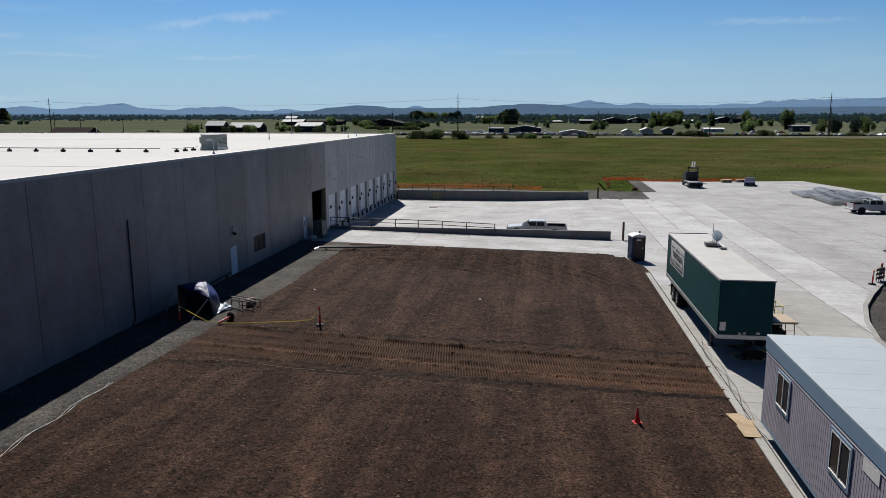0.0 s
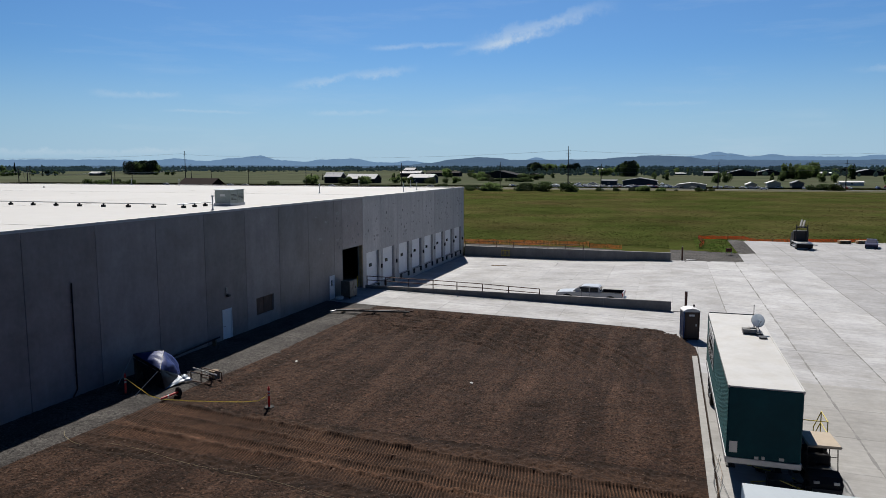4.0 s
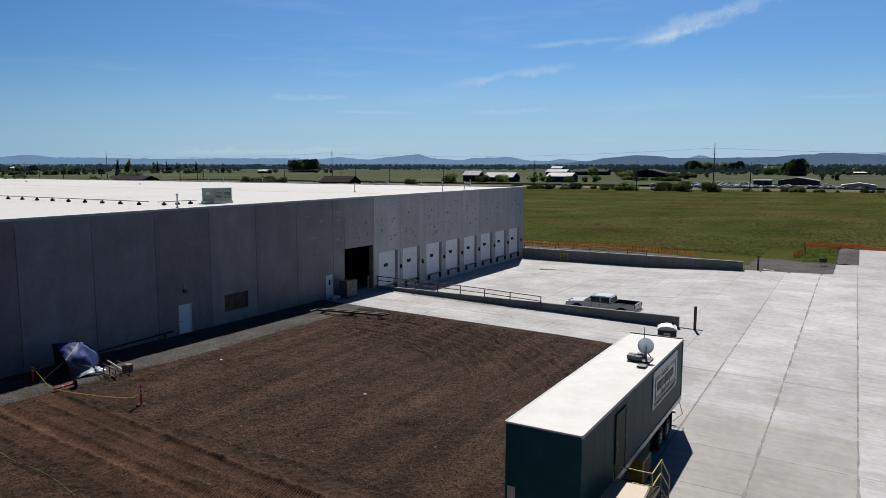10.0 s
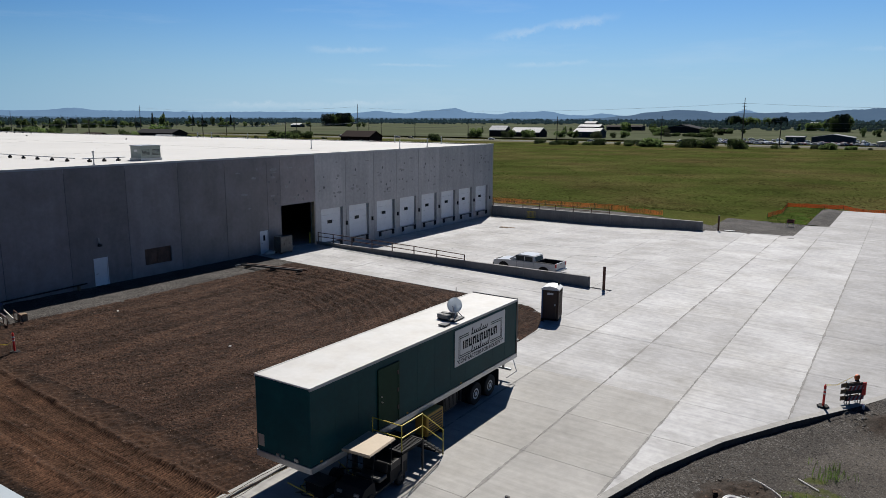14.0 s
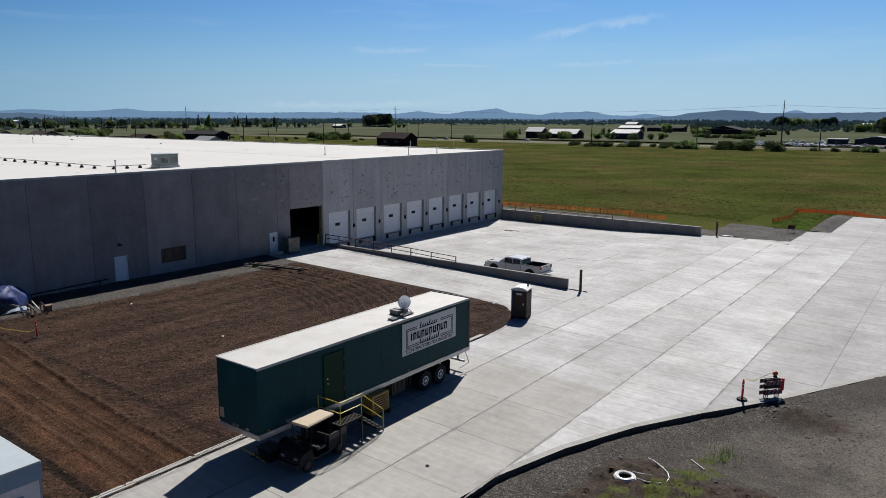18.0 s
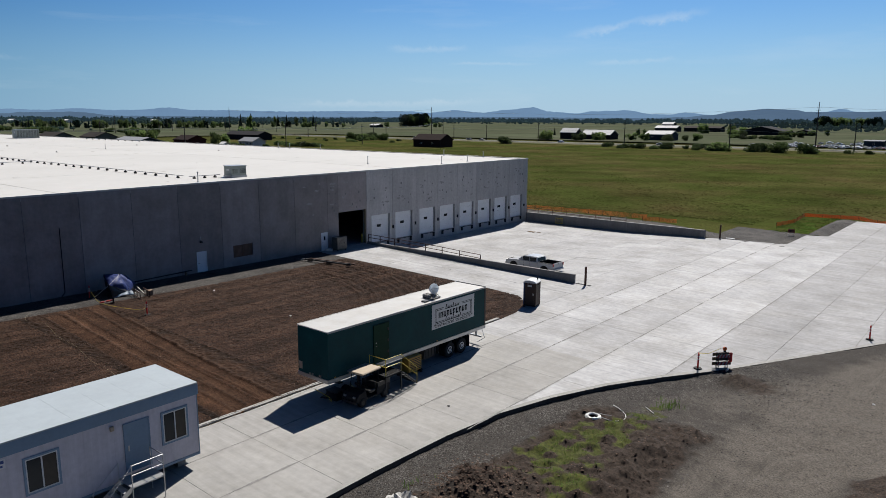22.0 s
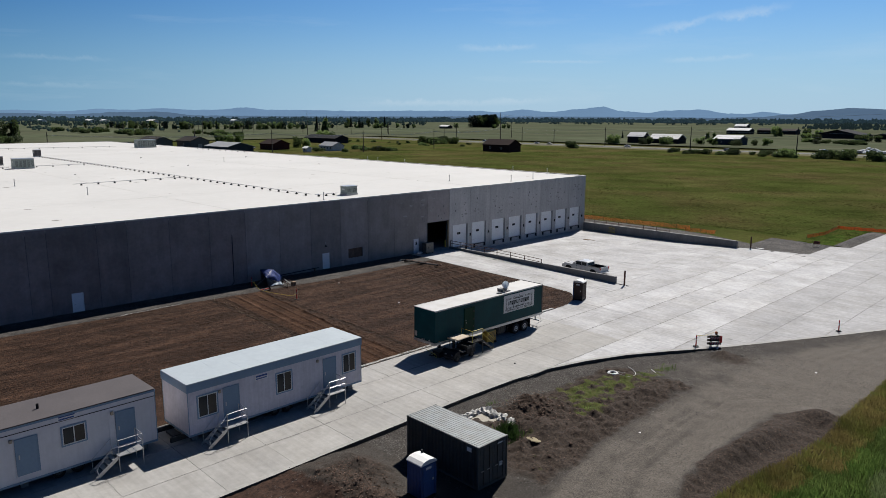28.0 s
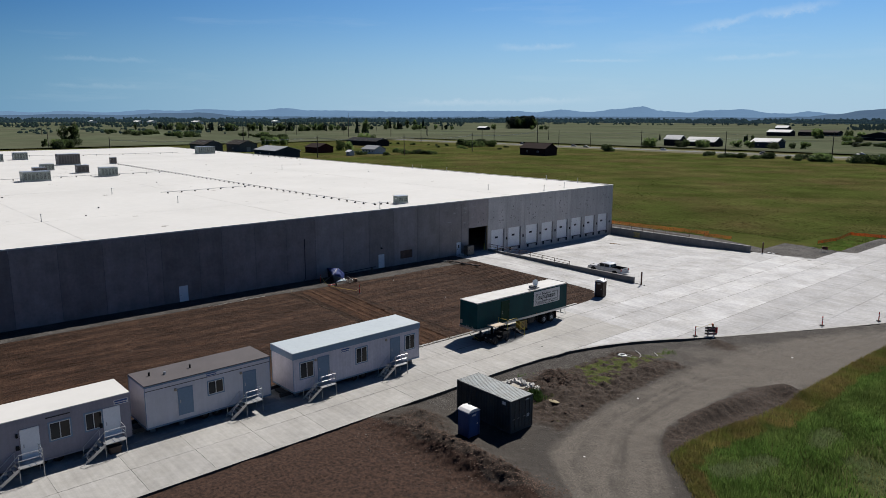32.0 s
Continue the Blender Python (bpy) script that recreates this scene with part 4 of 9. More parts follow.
man_door("door_1", -30.2, -29.1, -0.05, 2.12, False)
man_door("door_2", 0.0, 1.1, -0.05, 2.12, False)
man_door("door_3", 16.0, 17.0, -0.1, 2.08, True)
ply_brown = mat("weathered_brown_plywood", (0.125, 0.068, 0.045), 0.8, var=0.3, s1=1.5, s2=8, streak=(6.0, 6.0, 0.5))
board = thing("boarded_window", pose(0, 4.2, 0.9), "window opening closed with weathered plywood", "window", kind="structure")
part("plywood", B((-0.16, -0.13, 0.02, 1.19, 0.02, 1.26)), ply_brown, board)
part("plywood", B((-0.165, -0.132, 1.21, 2.38, 0.02, 1.26)), ply_brown, board)
part("batten", B((-0.13, -0.09, 0.0, 2.4, 0.0, 0.06), (-0.13, -0.09, 0.0, 2.4, 1.22, 1.28), (-0.13, -0.09, 1.15, 1.25, 0.06, 1.22)), ply_brown, board)

dock = None
for i, y in enumerate(DOCKS):
    if dock is None:
        dock = thing("dock_door", pose(0, y, -0.2), "closed white sectional dock door in a deep concrete reveal", "dock door", "dock doors along the apron", "structure")
        for k in range(5):
            part("door_section", B((-0.33, -0.27, 0.0, 3.3, 0.69 * k + 0.006, 0.69 * k + 0.684), bev=0.012), door_white, dock)
        for k in range(5):
            part("rib", B((-0.27, -0.262, 0.05, 3.25, 0.69 * k + 0.30, 0.69 * k + 0.36)), door_white, dock)
        w_ = part("window_frame", B((-0.272, -0.25, 1.18, 1.88, 1.86, 1.92), (-0.272, -0.25, 1.18, 1.88, 2.14, 2.20), (-0.272, -0.25, 1.18, 1.26, 1.92, 2.14), (-0.272, -0.25, 1.80, 1.88, 1.92, 2.14), (-0.272, -0.25, 1.50, 1.56, 1.92, 2.14)), black, dock)
        part("pane", B((-0.268, -0.262, 1.26, 1.80, 1.92, 2.14)), pane_mat, w_)
        part("track", B((-0.25, -0.16, 3.2, 3.28, 0, 3.45), (-0.25, -0.16, 0.02, 0.1, 0, 3.45)), galv, dock)
        part("leveller_lip", B((-0.26, 0.03, 0.55, 2.75, -0.10, -0.02)), dark_metal, dock)
    else:
        copy_thing(dock, pose(0, y, -0.2))
bumper = None
for y in DOCKS:
    for o in (0.35, 2.75):
        if bumper is None:
            bumper = thing("dock_bumper", pose(0, y + o, -0.75), "black rubber dock bumper on the wall below a dock door", "bumper", "dock bumpers")
            for k in range(5):
                part("rubber_layer", B((0.0, 0.13, 0.05 * k, 0.05 * k + 0.045, 0, 0.52)), black, bumper)
            part("end_plate", B((0.0, 0.14, -0.02, 0.0, -0.02, 0.54), (0.0, 0.14, 0.25, 0.27, -0.02, 0.54)), dark_metal, bumper)
        else:
            copy_thing(bumper, pose(0, y + o, -0.75))
control = None
for y in DOCKS:
    p = pose(0, y + 3.72, 1.25)
    if control is None:
        control = thing("control_box", p, "small black dock control box on the wall", "control box", "dock control boxes")
        part("case", B((0.0, 0.14, 0, 0.2, 0, 0.42), bev=0.01), black, control)
        part("conduit", R(((0.05, 0.1, 0.42), (0.05, 0.1, 1.6), 0.015)), galv, control)
    else:
        copy_thing(control, p)
# bay door: rolled up, tracks and a guard post inside the dark opening
bay = thing("bay_door", pose(0, 18.75, 0), "tall open drive-in bay with its door rolled up", "bay door", kind="structure")
part("door_track", B((-0.5, -0.35, 0.0, 0.08, 0, 4.1)), galv, bay)
part("door_track", B((-0.5, -0.35, 4.42, 4.5, 0, 4.1)), galv, bay)
part("guard_post", R(((-0.45, 4.18, -0.02), (-0.45, 4.18, 1.1), 0.08)), yellow, bay, "faded yellow guard post")
part("jamb_trim", B((-0.34, 0.01, 4.44, 4.5, 0, 4.18)), wood, bay, "tan jamb trim")

# ---- retaining walls and rails ----
for name, y0, y1, top, line in (("retaining_wall_near", 23.02, 23.28, 0.2, "low grey concrete retaining wall beside the ramp"), ("retaining_wall_far", 58.87, 59.3, 0.30, "grey concrete retaining wall at the end of the apron")):
    w = thing(name, pose(0, 0, 0), line, "retaining wall", kind="structure")
    xs = [0.35, 6.2, 12.0, 17.8, 23.5, 29.25]
    for a, b in zip(xs, xs[1:]):
        part("wall_section", B((a + 0.006, b - 0.006, y0, y1, -1.75, top), bev=0.012), wall_conc, w)


def guard_rail(name, posts, y, z0, tops, label):
    r = thing(name, pose(0, y, 0), label, "guard rail", kind="structure")
    for x, t in zip(posts, tops):
        part("post", R(((x, 0, z0), (x, 0, t), 0.048)), rust_steel, r)
        part("foot_plate", B((x - 0.07, x + 0.07, -0.07, 0.07, z0 - 0.002, z0 + 0.012)), dark_metal, r)
    for drop in (0.03, 0.42):
        for (xa, ta), (xb, tb) in zip(zip(posts, tops), zip(posts[1:], tops[1:])):
            part("rail", R(((xa, 0, ta - drop), (xb, 0, tb - drop), 0.038)), rust_steel, r)
    return r


guard_rail("guard_rail", [0.5, 2.5, 4.9, 7.4, 9.8, 12.3, 14.8, 17.7], 23.15, 0.2, [1.12, 1.1, 1.05, 1.02, 0.98, 0.92, 0.82, 0.72], "rusty steel pipe guard rail on the low wall")
guard_rail("guard_rail", [0.4, 2.6, 5.1, 7.6, 10.0, 12.6, 15.1, 17.6], 59.1, 0.3, [1.08, 1.06, 1.05, 1.04, 1.02, 1.0, 0.98, 0.95], "rusty steel pipe guard rail on the far wall")
ladder = thing("ladder", pose(5.9, 58.84, -1.14), "yellow steel ladder against the retaining wall", "ladder")
for k in range(7):
    part("bar", B((0.2 * k, 0.2 * k + 0.05, -0.03, 0.0, 0.1, 1.05)), yellow, ladder)
for z in (0.15, 0.95):
    part("rail", B((-0.03, 1.28, -0.055, -0.031, z, z + 0.1)), yellow, ladder)
post = thing("steel_post", pose(30.45, 23.05, G(30.45, 23)), "rust-brown steel pipe post standing on the yard", "bollard", "pipe posts")
part("pipe", R(((0, 0, 0), (0, 0, 1.83), 0.11, 14)), rust_steel, post)
part("cap", R(((0, 0, 1.83), (0, 0, 1.85), 0.115, 14)), dark_metal, post)
part("footing", R(((0, 0, -0.02), (0, 0, 0.008), 0.22, 14)), slab_edge, post)
copy_thing(post, pose(30.75, 60.6, G(30.7, 60.6)))

# ---- on the warehouse wall ----
pipe = thing("wall_pipe", pose(0.0, -12.6, 0.0), "thin dark conduit running down the wall", "conduit")
part("conduit", R(((0.05, 0, 0.45), (0.05, 0.02, 6.0), 0.035), ((0.05, 0, 0.45), (0.06, -0.3, 0.12), 0.035)), black, pipe)
for z in (1.2, 3.0, 5.0):
    part("clip", B((0.0, 0.09, -0.06, 0.06, z, z + 0.04)), dark_metal, pipe)
lamp = thing("wall_lamp", pose(0, 0.45, 3.0), "small dark wall lamp above the white door", "lamp")
part("bracket", B((0, 0.22, 0.0, 0.06, 0.15, 0.2)), dark_metal, lamp)
part("housing", B((0.08, 0.30, -0.10, 0.16, 0.0, 0.15), bev=0.02), dark_metal, lamp)
part("box", B((0, 0.08, 0.0, 0.1, 0.3, 0.62)), galv, lamp)
long_pipe = thing("steel_tube", pose(0.35, -7.4, 0.05), "long dark steel tube propped along the wall on timber", "pipe")
part("tube", R(((0, 0, 0.28), (-0.05, 6.6, 0.42), 0.05, 10)), black, long_pipe)
part("prop", B((-0.15, 0.15, 0.5, 0.62, 0.0, 0.24)), wood_dark, long_pipe)
part("prop", B((-0.15, 0.12, 5.9, 6.0, 0.0, 0.36)), wood_dark, long_pipe)
cab = thing("tool_cabinet", pose(1.0, 17.9, G(1, 18) + 0.003), "grey steel job cabinet on castors by the bay door", "cabinet")
cab_front = mat("scuffed_cabinet_front", (0.17, 0.15, 0.125), 0.6, 0.2, var=0.3, s1=2, s2=9)
part("body", B((-0.45, 0.45, -0.75, 0.75, 0.14, 1.62), bev=0.02), mat("grey_cabinet_paint", (0.12, 0.105, 0.085), 0.5, 0.3, var=0.25, s1=1.5, s2=6), cab)
for y in (-0.37, 0.37):
    d = part("door", B((0.45, 0.475, y - 0.35, y + 0.35, 0.2, 1.58), bev=0.006), cab_front, cab)
    part("handle", B((0.475, 0.51, y - 0.02, y + 0.02, 0.8, 1.0)), black, d)
for x in (-0.35, 0.35):
    for y in (-0.62, 0.62):
        part("castor", R(((x, y - 0.03, 0.07), (x, y + 0.03, 0.07), 0.07, 10)), black, cab)
part("post", B((-0.44, 0.44, -0.76, -0.70, 1.62, 1.66)), galv, cab)

# ---- roof plant ----
DECK = TOP - 0.08


def roof_unit(x, y, w, d, h, dark=False, turn=0.0):
    u = thing("rooftop_unit", pose(x, y, DECK, 0, 0, turn), "boxy pale grey rooftop air conditioner on a kerb" if not dark else "dark grey louvred rooftop air handler", "air conditioner", "rooftop plant")
    body = mat_unit_dark if dark else mat_unit
    part("kerb", B((-w / 2 - 0.05, w / 2 + 0.05, -d / 2 - 0.05, d / 2 + 0.05, 0, 0.2)), galv, u)
    part("casing", B((-w / 2, w / 2, -d / 2, d / 2, 0.2, h), bev=0.03), body, u)
    part("lid", B((-w / 2 - 0.04, w / 2 + 0.04, -d / 2 - 0.04, d / 2 + 0.04, h, h + 0.05)), galv, u)
    n = max(2, int(d / 0.7))
    for k in range(n):
        y0 = -d / 2 + d * k / n
        part("access_panel", B((w / 2, w / 2 + 0.02, y0 + 0.05, y0 + d / n - 0.05, 0.35, h - 0.12)), body, u)
        part("grille", B(*[(w / 2 + 0.02, w / 2 + 0.035, y0 + 0.12, y0 + d / n - 0.12, 0.45 + 0.1 * j, 0.49 + 0.1 * j) for j in range(int((h - 0.7) / 0.1))]), dark_metal, u)
    part("hood", B((-w / 2 - 0.35, -w / 2, -d / 4, d / 4, 0.5, h - 0.2)), body, u)
    part("label_plate", B((-0.2, 0.25, -d / 2 - 0.012, -d / 2, h * 0.6, h * 0.75)), white_paint, u)
    return u


mat_unit = mat("unit_grey_paint", (0.27, 0.30, 0.27), 0.5, 0.2, var=0.1)
mat_unit_dark = mat("unit_dark_paint", (0.12, 0.11, 0.105), 0.6, 0.2, var=0.15)
roof_unit(-4.6, 8.0, 1.4, 1.9, 1.2)
for x, y, w, d, h, k in ((-86.5, -26.0, 3.4, 5.2, 2.0, False), (-137.5, -6.5, 3.4, 5.6, 3.0, True), (-89.5, -10.4, 2.6, 3.6, 2.0, False), (-102.5, -21.6, 2.2, 2.8, 1.8, True), (-103.2, -12.2, 2.2, 2.6, 1.9, True),
                        (-118.0, -16.5, 2.2, 3.0, 1.6, False), (-172.0, -11.5, 3.0, 3.8, 2.2, False), (-166.0, -19.5, 3.0, 4.2, 2.2, False), (-150.0, -24.5, 2.0, 3.0, 2.0, True), (-170.0, 48.0, 3.4, 6.2, 2.6, False), (-133.5, 4.4, 1.5, 1.6, 1.8, True)):
    roof_unit(x, y, w, d, h, k)


def pipe_run(pts, step, label):
    run = thing("roof_pipe", pose(0, 0, DECK), label, "pipe")
    bm = bmesh.new()
    tube(bm, [(x, y, 0.28) for x, y in pts], 0.035, 6)
    part("pipe", bm, galv, run)
    blocks = None
    for (xa, ya), (xb, yb) in zip(pts, pts[1:]):
        n = max(1, int(math.dist((xa, ya), (xb, yb)) / step))
        for k in range(n):
            x, y = xa + (xb - xa) * (k + 0.5) / n, ya + (yb - ya) * (k + 0.5) / n
            if blocks is None:
                blocks = mesh_of(B((-0.16, 0.16, -0.11, 0.11, 0, 0.16), (-0.04, 0.04, -0.08, 0.08, 0.16, 0.25), bev=0.02), black)
            part("support_block", blocks, None, run, m=pose(x, y, 0, 0, 0, 8 * wob(x, y, 0.7)))


pipe_run([(-6.6, 3.0), (-46, 3.2), (-92, 4.0), (-134, 4.2)], 2.2, "long grey gas pipe on black rubber blocks across the roof")
pipe_run([(-5.6, 3.0), (-5.4, 6.6)], 1.2, "short grey pipe on black blocks to a rooftop unit")
pipe_run([(-43.5, -15.6), (-45.0, 2.6)], 2.6, "grey branch pipe on black rubber blocks")
pipe_run([(-91, -34.0), (-91.5, 3.6)], 3.0, "grey branch pipe on black rubber blocks")
pipe_run([(-180, 42), (-184, 8), (-196, -14)], 4.0, "grey pipe on black rubber blocks across the roof")
pipe_run([(-118, 57), (-150, 56)], 3.5, "short grey pipe on black blocks near the roof edge")
vent = None
for x, y, h in ((-9.9, 33.4, 0.95), (-15.9, 57.6, 0.8), (-7.7, 57.9, 0.7), (-1.6, 1.6, 1.05), (-48.4, 57.8, 0.8), (-57.4, 57.2, 0.8), (-28.7, -18.4, 0.9), (-48.9, -22.2, 0.9), (-61.6, 57.5, 0.9), (-81.5, 30.0, 0.9), (-2.2, 40.5, 0.8), (-3.0, 47.5, 0.75), (-20, -40, 0.8)):
    if vent is None:
        vent = thing("vent_pipe", pose(x, y, DECK), "thin grey vent pipe through the roof", "vent", "roof vents")
        part("pipe", R(((0, 0, 0), (0, 0, h), 0.05, 8)), galv, vent)
        part("hood", R(((0, 0, h), (0, 0, h + 0.1), 0.09, 8), ((0, 0, 0), (0, 0, 0.12), 0.12, 8, 0.06)), galv, vent)
    else:
        copy_thing(vent, pose(x, y, DECK, 0, 0, 40))
for x, y, s in ((-30, -30, 1.0), (-55, -38, 1.3), (-66, -8, 1.0), (-22, -34, 0.8), (-75, 18, 1.2), (-40, -48, 1.1), (-110, 22, 1.6), (-60, 42, 1.0), (-96, 44, 1.4)):
    m_ = thing("roof_drain", pose(x, y, DECK), "low grey roof drain with a dirty ring", "drain", "roof drains")
    part("ring", R(((0, 0, 0), (0, 0, 0.012), 0.32 * s, 14)), coping, m_)
    part("strainer", R(((0, 0, 0.012), (0, 0, 0.16), 0.13 * s, 10, 0.08 * s)), dark_metal, m_)

# ---- the green semi-trailer ----


def wheel(parent, x, y, r, w, name="wheel", rim=None, lug=True):
    """A wheel with its axle along x; the dished rim faces +x for w > 0 and -x for w < 0."""
    s = 1 if w > 0 else -1
    bm = bmesh.new()
    w = abs(w)
    prof = [(-w / 2, r * 0.52), (-w / 2, r * 0.9), (-w / 2 + 0.03, r), (w / 2 - 0.03, r), (w / 2, r * 0.9), (w / 2, r * 0.52)]
    n = 20
    rings = [[bm.verts.new((a, b * math.cos(6.28319 * i / n), b * math.sin(6.28319 * i / n))) for i in range(n)] for a, b in prof]
    for p, q in zip(rings, rings[1:] + rings[:1]):
        for i in range(n):
            bm.faces.new((p[i], p[(i + 1) % n], q[(i + 1) % n], q[i]))
    wh = part(name, bm, black, parent, smooth=False, m=Matrix.Translation((x, y, r)))
    f = s * w / 2
    part("rim", R(((f * 0.45, 0, 0), (f * 0.86, 0, 0), r * 0.52, 18, r * 0.48)), rim or alu, wh)
    part("rim_well", R(((f * 0.80, 0, 0), (f * 0.872, 0, 0), r * 0.36, 14)), dark_metal, wh)
    part("hub", R(((f * 0.9, 0, 0), (f * 1.1, 0, 0), r * 0.2, 10, r * 0.14)), rim or alu, wh)
    return wh


semi = thing("semi_trailer", pose(32.43, -5.28, G(32.43, -5.3) + 0.0, -0.45, 0, 0), "dark green box semi-trailer parked on the concrete yard", "trailer")
L, W2 = 7.33, 1.29
part("body", B((-W2, W2, -L, L, 1.42, 4.14), bev=0.03), green_paint, semi)
for k in range(18):
    z = 1.56 + 0.145 * k
    part("rib", B((-W2 - 0.012, -W2 - 0.001, -L + 0.1, L - 0.1, z, z + 0.035)), green_paint, semi)
for k in range(1, 12):
    part("seam", B((W2 - 0.001, W2 + 0.003, -L + 1.22 * k, -L + 1.22 * k + 0.02, 1.44, 4.08)), green_paint, semi)
rf = part("roof", B((-W2 - 0.01, W2 + 0.01, -L - 0.01, L + 0.01, 4.14, 4.2), bev=0.02), trailer_roof, semi)
part("roof_rail", B((-W2 - 0.025, -W2 + 0.03, -L, L, 4.1, 4.215), (W2 - 0.03, W2 + 0.025, -L, L, 4.1, 4.215)), trailer_roof, rf)
part("rear_header", B((-W2, W2, L - 0.05, L + 0.03, 4.05, 4.24)), dark_metal, rf)
part("bottom_rail", B((W2 - 0.02, W2 + 0.03, -L, L, 1.2, 1.42)), alu, semi)
part("bottom_rail", B((-W2 - 0.03, -W2 + 0.02, -L, L, 1.2, 1.42)), alu, semi)
part("nose_plate", B((-W2, W2, -L - 0.03, -L + 0.02, 1.2, 1.42), bev=0.01), alu, semi)
part("floor_frame", B((-W2 + 0.05, W2 - 0.05, -L + 0.05, L - 0.05, 1.22, 1.40)), dark_metal, semi)
part("rear_door", B((-W2 + 0.05, -0.01, L, L + 0.04, 1.45, 4.05), bev=0.01), green_paint, semi)
part("rear_door", B((0.01, W2 - 0.05, L, L + 0.04, 1.45, 4.05), bev=0.01), green_paint, semi)
part("corner_post", B((W2 - 0.05, W2 + 0.02, L - 0.1, L + 0.05, 1.2, 4.14)), dark_metal, semi)
part("corner_post", B((-W2 - 0.02, -W2 + 0.05, L - 0.1, L + 0.05, 1.2, 4.14)), dark_metal, semi)
for y in (-2.0, 2.0, -6.9):
    part("marker_lamp", B((W2 + 0.005, W2 + 0.03, y, y + 0.1, 1.46, 1.52)), amber, semi)
part("data_plate", B((-W2 + 0.10, -W2 + 0.38, -L - 0.012, -L, 1.62, 2.05)), alu, semi, "pale metal document box")
for x, w, z in ((-0.30, 0.14, 1.44), (-0.05, 0.11, 1.46), (0.55, 0.17, 1.48)):
    part("gladhand", B((x, x + w, -L - 0.05, -L, z, z + 0.11)), galv, semi)
# brackets and clips along the rail
for k in range(12):
    part("rail_clip", B((W2 + 0.03, W2 + 0.045, -L + 0.5 + 1.2 * k, -L + 0.72 + 1.2 * k, 1.34, 1.40)), white_paint, semi)
# side door with frame
sd = part("side_door", B((W2 + 0.004, W2 + 0.04, -3.72, -2.58, 1.5, 3.72), bev=0.008), green_door, semi, "olive green side door")
part("door_frame", B((W2 + 0.004, W2 + 0.055, -3.80, -3.72, 1.45, 3.80), (W2 + 0.004, W2 + 0.055, -2.58, -2.50, 1.45, 3.80), (W2 + 0.004, W2 + 0.055, -3.72, -2.58, 3.72, 3.80)), green_door, sd)
part("handle", R(((W2 + 0.04, -3.6, 2.5), (W2 + 0.1, -3.6, 2.5), 0.03), ((W2 + 0.04, -3.6, 2.7), (W2 + 0.06, -3.6, 2.7), 0.035)), alu, sd)
for z in (1.9, 2.6, 3.3):
    part("hinge", B((W2 + 0.04, W2 + 0.06, -2.64, -2.54, z, z + 0.16)), dark_metal, sd)
# running gear
part("landing_leg", B((-0.95, -0.8, -4.7, -4.55, 0.05, 1.22), (-1.05, -0.7, -4.8, -4.45, 0.0, 0.06)), dark_metal, semi)
part("landing_leg", B((0.8, 0.95, -4.7, -4.55, 0.05, 1.22), (0.7, 1.05, -4.8, -4.45, 0.0, 0.06)), dark_metal, semi)
part("landing_brace", R(((-0.87, -4.6, 0.9), (0.87, -4.6, 0.9), 0.035), ((-0.87, -4.6, 0.4), (0.87, -3.4, 1.2), 0.03), ((0.87, -4.6, 0.4), (-0.87, -3.4, 1.2), 0.03)), dark_metal, semi)
part("bogie", B((-0.6, -0.45, 2.5, 6.3, 0.75, 1.2), (0.45, 0.6, 2.5, 6.3, 0.75, 1.2), (-0.6, 0.6, 3.0, 3.1, 0.8, 1.1), (-0.6, 0.6, 5.0, 5.1, 0.8, 1.1)), dark_metal, semi)
for y in (3.45, 4.75):
    part("axle", R(((-1.1, y, 0.52), (1.1, y, 0.52), 0.07)), dark_metal, semi)
    for x, w in ((1.14, 0.28), (0.82, 0.28), (-1.14, -0.28), (-0.82, -0.28)):
        wheel(semi, x, y, 0.52, w, rim=white_paint)
for x in (0.66, -1.28):
    part("mud_flap", B((x, x + 0.62, 5.55, 5.57, 0.25, 1.1)), black, semi)
part("rear_guard", B((-1.1, 1.1, 7.15, 7.25, 0.5, 0.6), (-0.7, -0.6, 7.15, 7.25, 0.6, 1.22), (0.6, 0.7, 7.15, 7.25, 0.6, 1.22)), galv, semi)
part("spare_rack", B((0.3, 1.15, 0.9, 1.9, 0.45, 1.15)), dark_metal, semi)
for k in range(5):
    part("hanging_chain", R(((1.1, 1.0 + 0.32 * k, 1.2), (1.08, 1.05 + 0.32 * k, 0.55), 0.08)), black, semi)
part("hose", R(((W2, 7.0, 1.2), (W2 + 0.15, 7.15, 0.55), 0.02), ((W2 + 0.15, 7.15, 0.55), (W2 - 0.2, 6.7, 0.25), 0.02)), white_paint, semi)


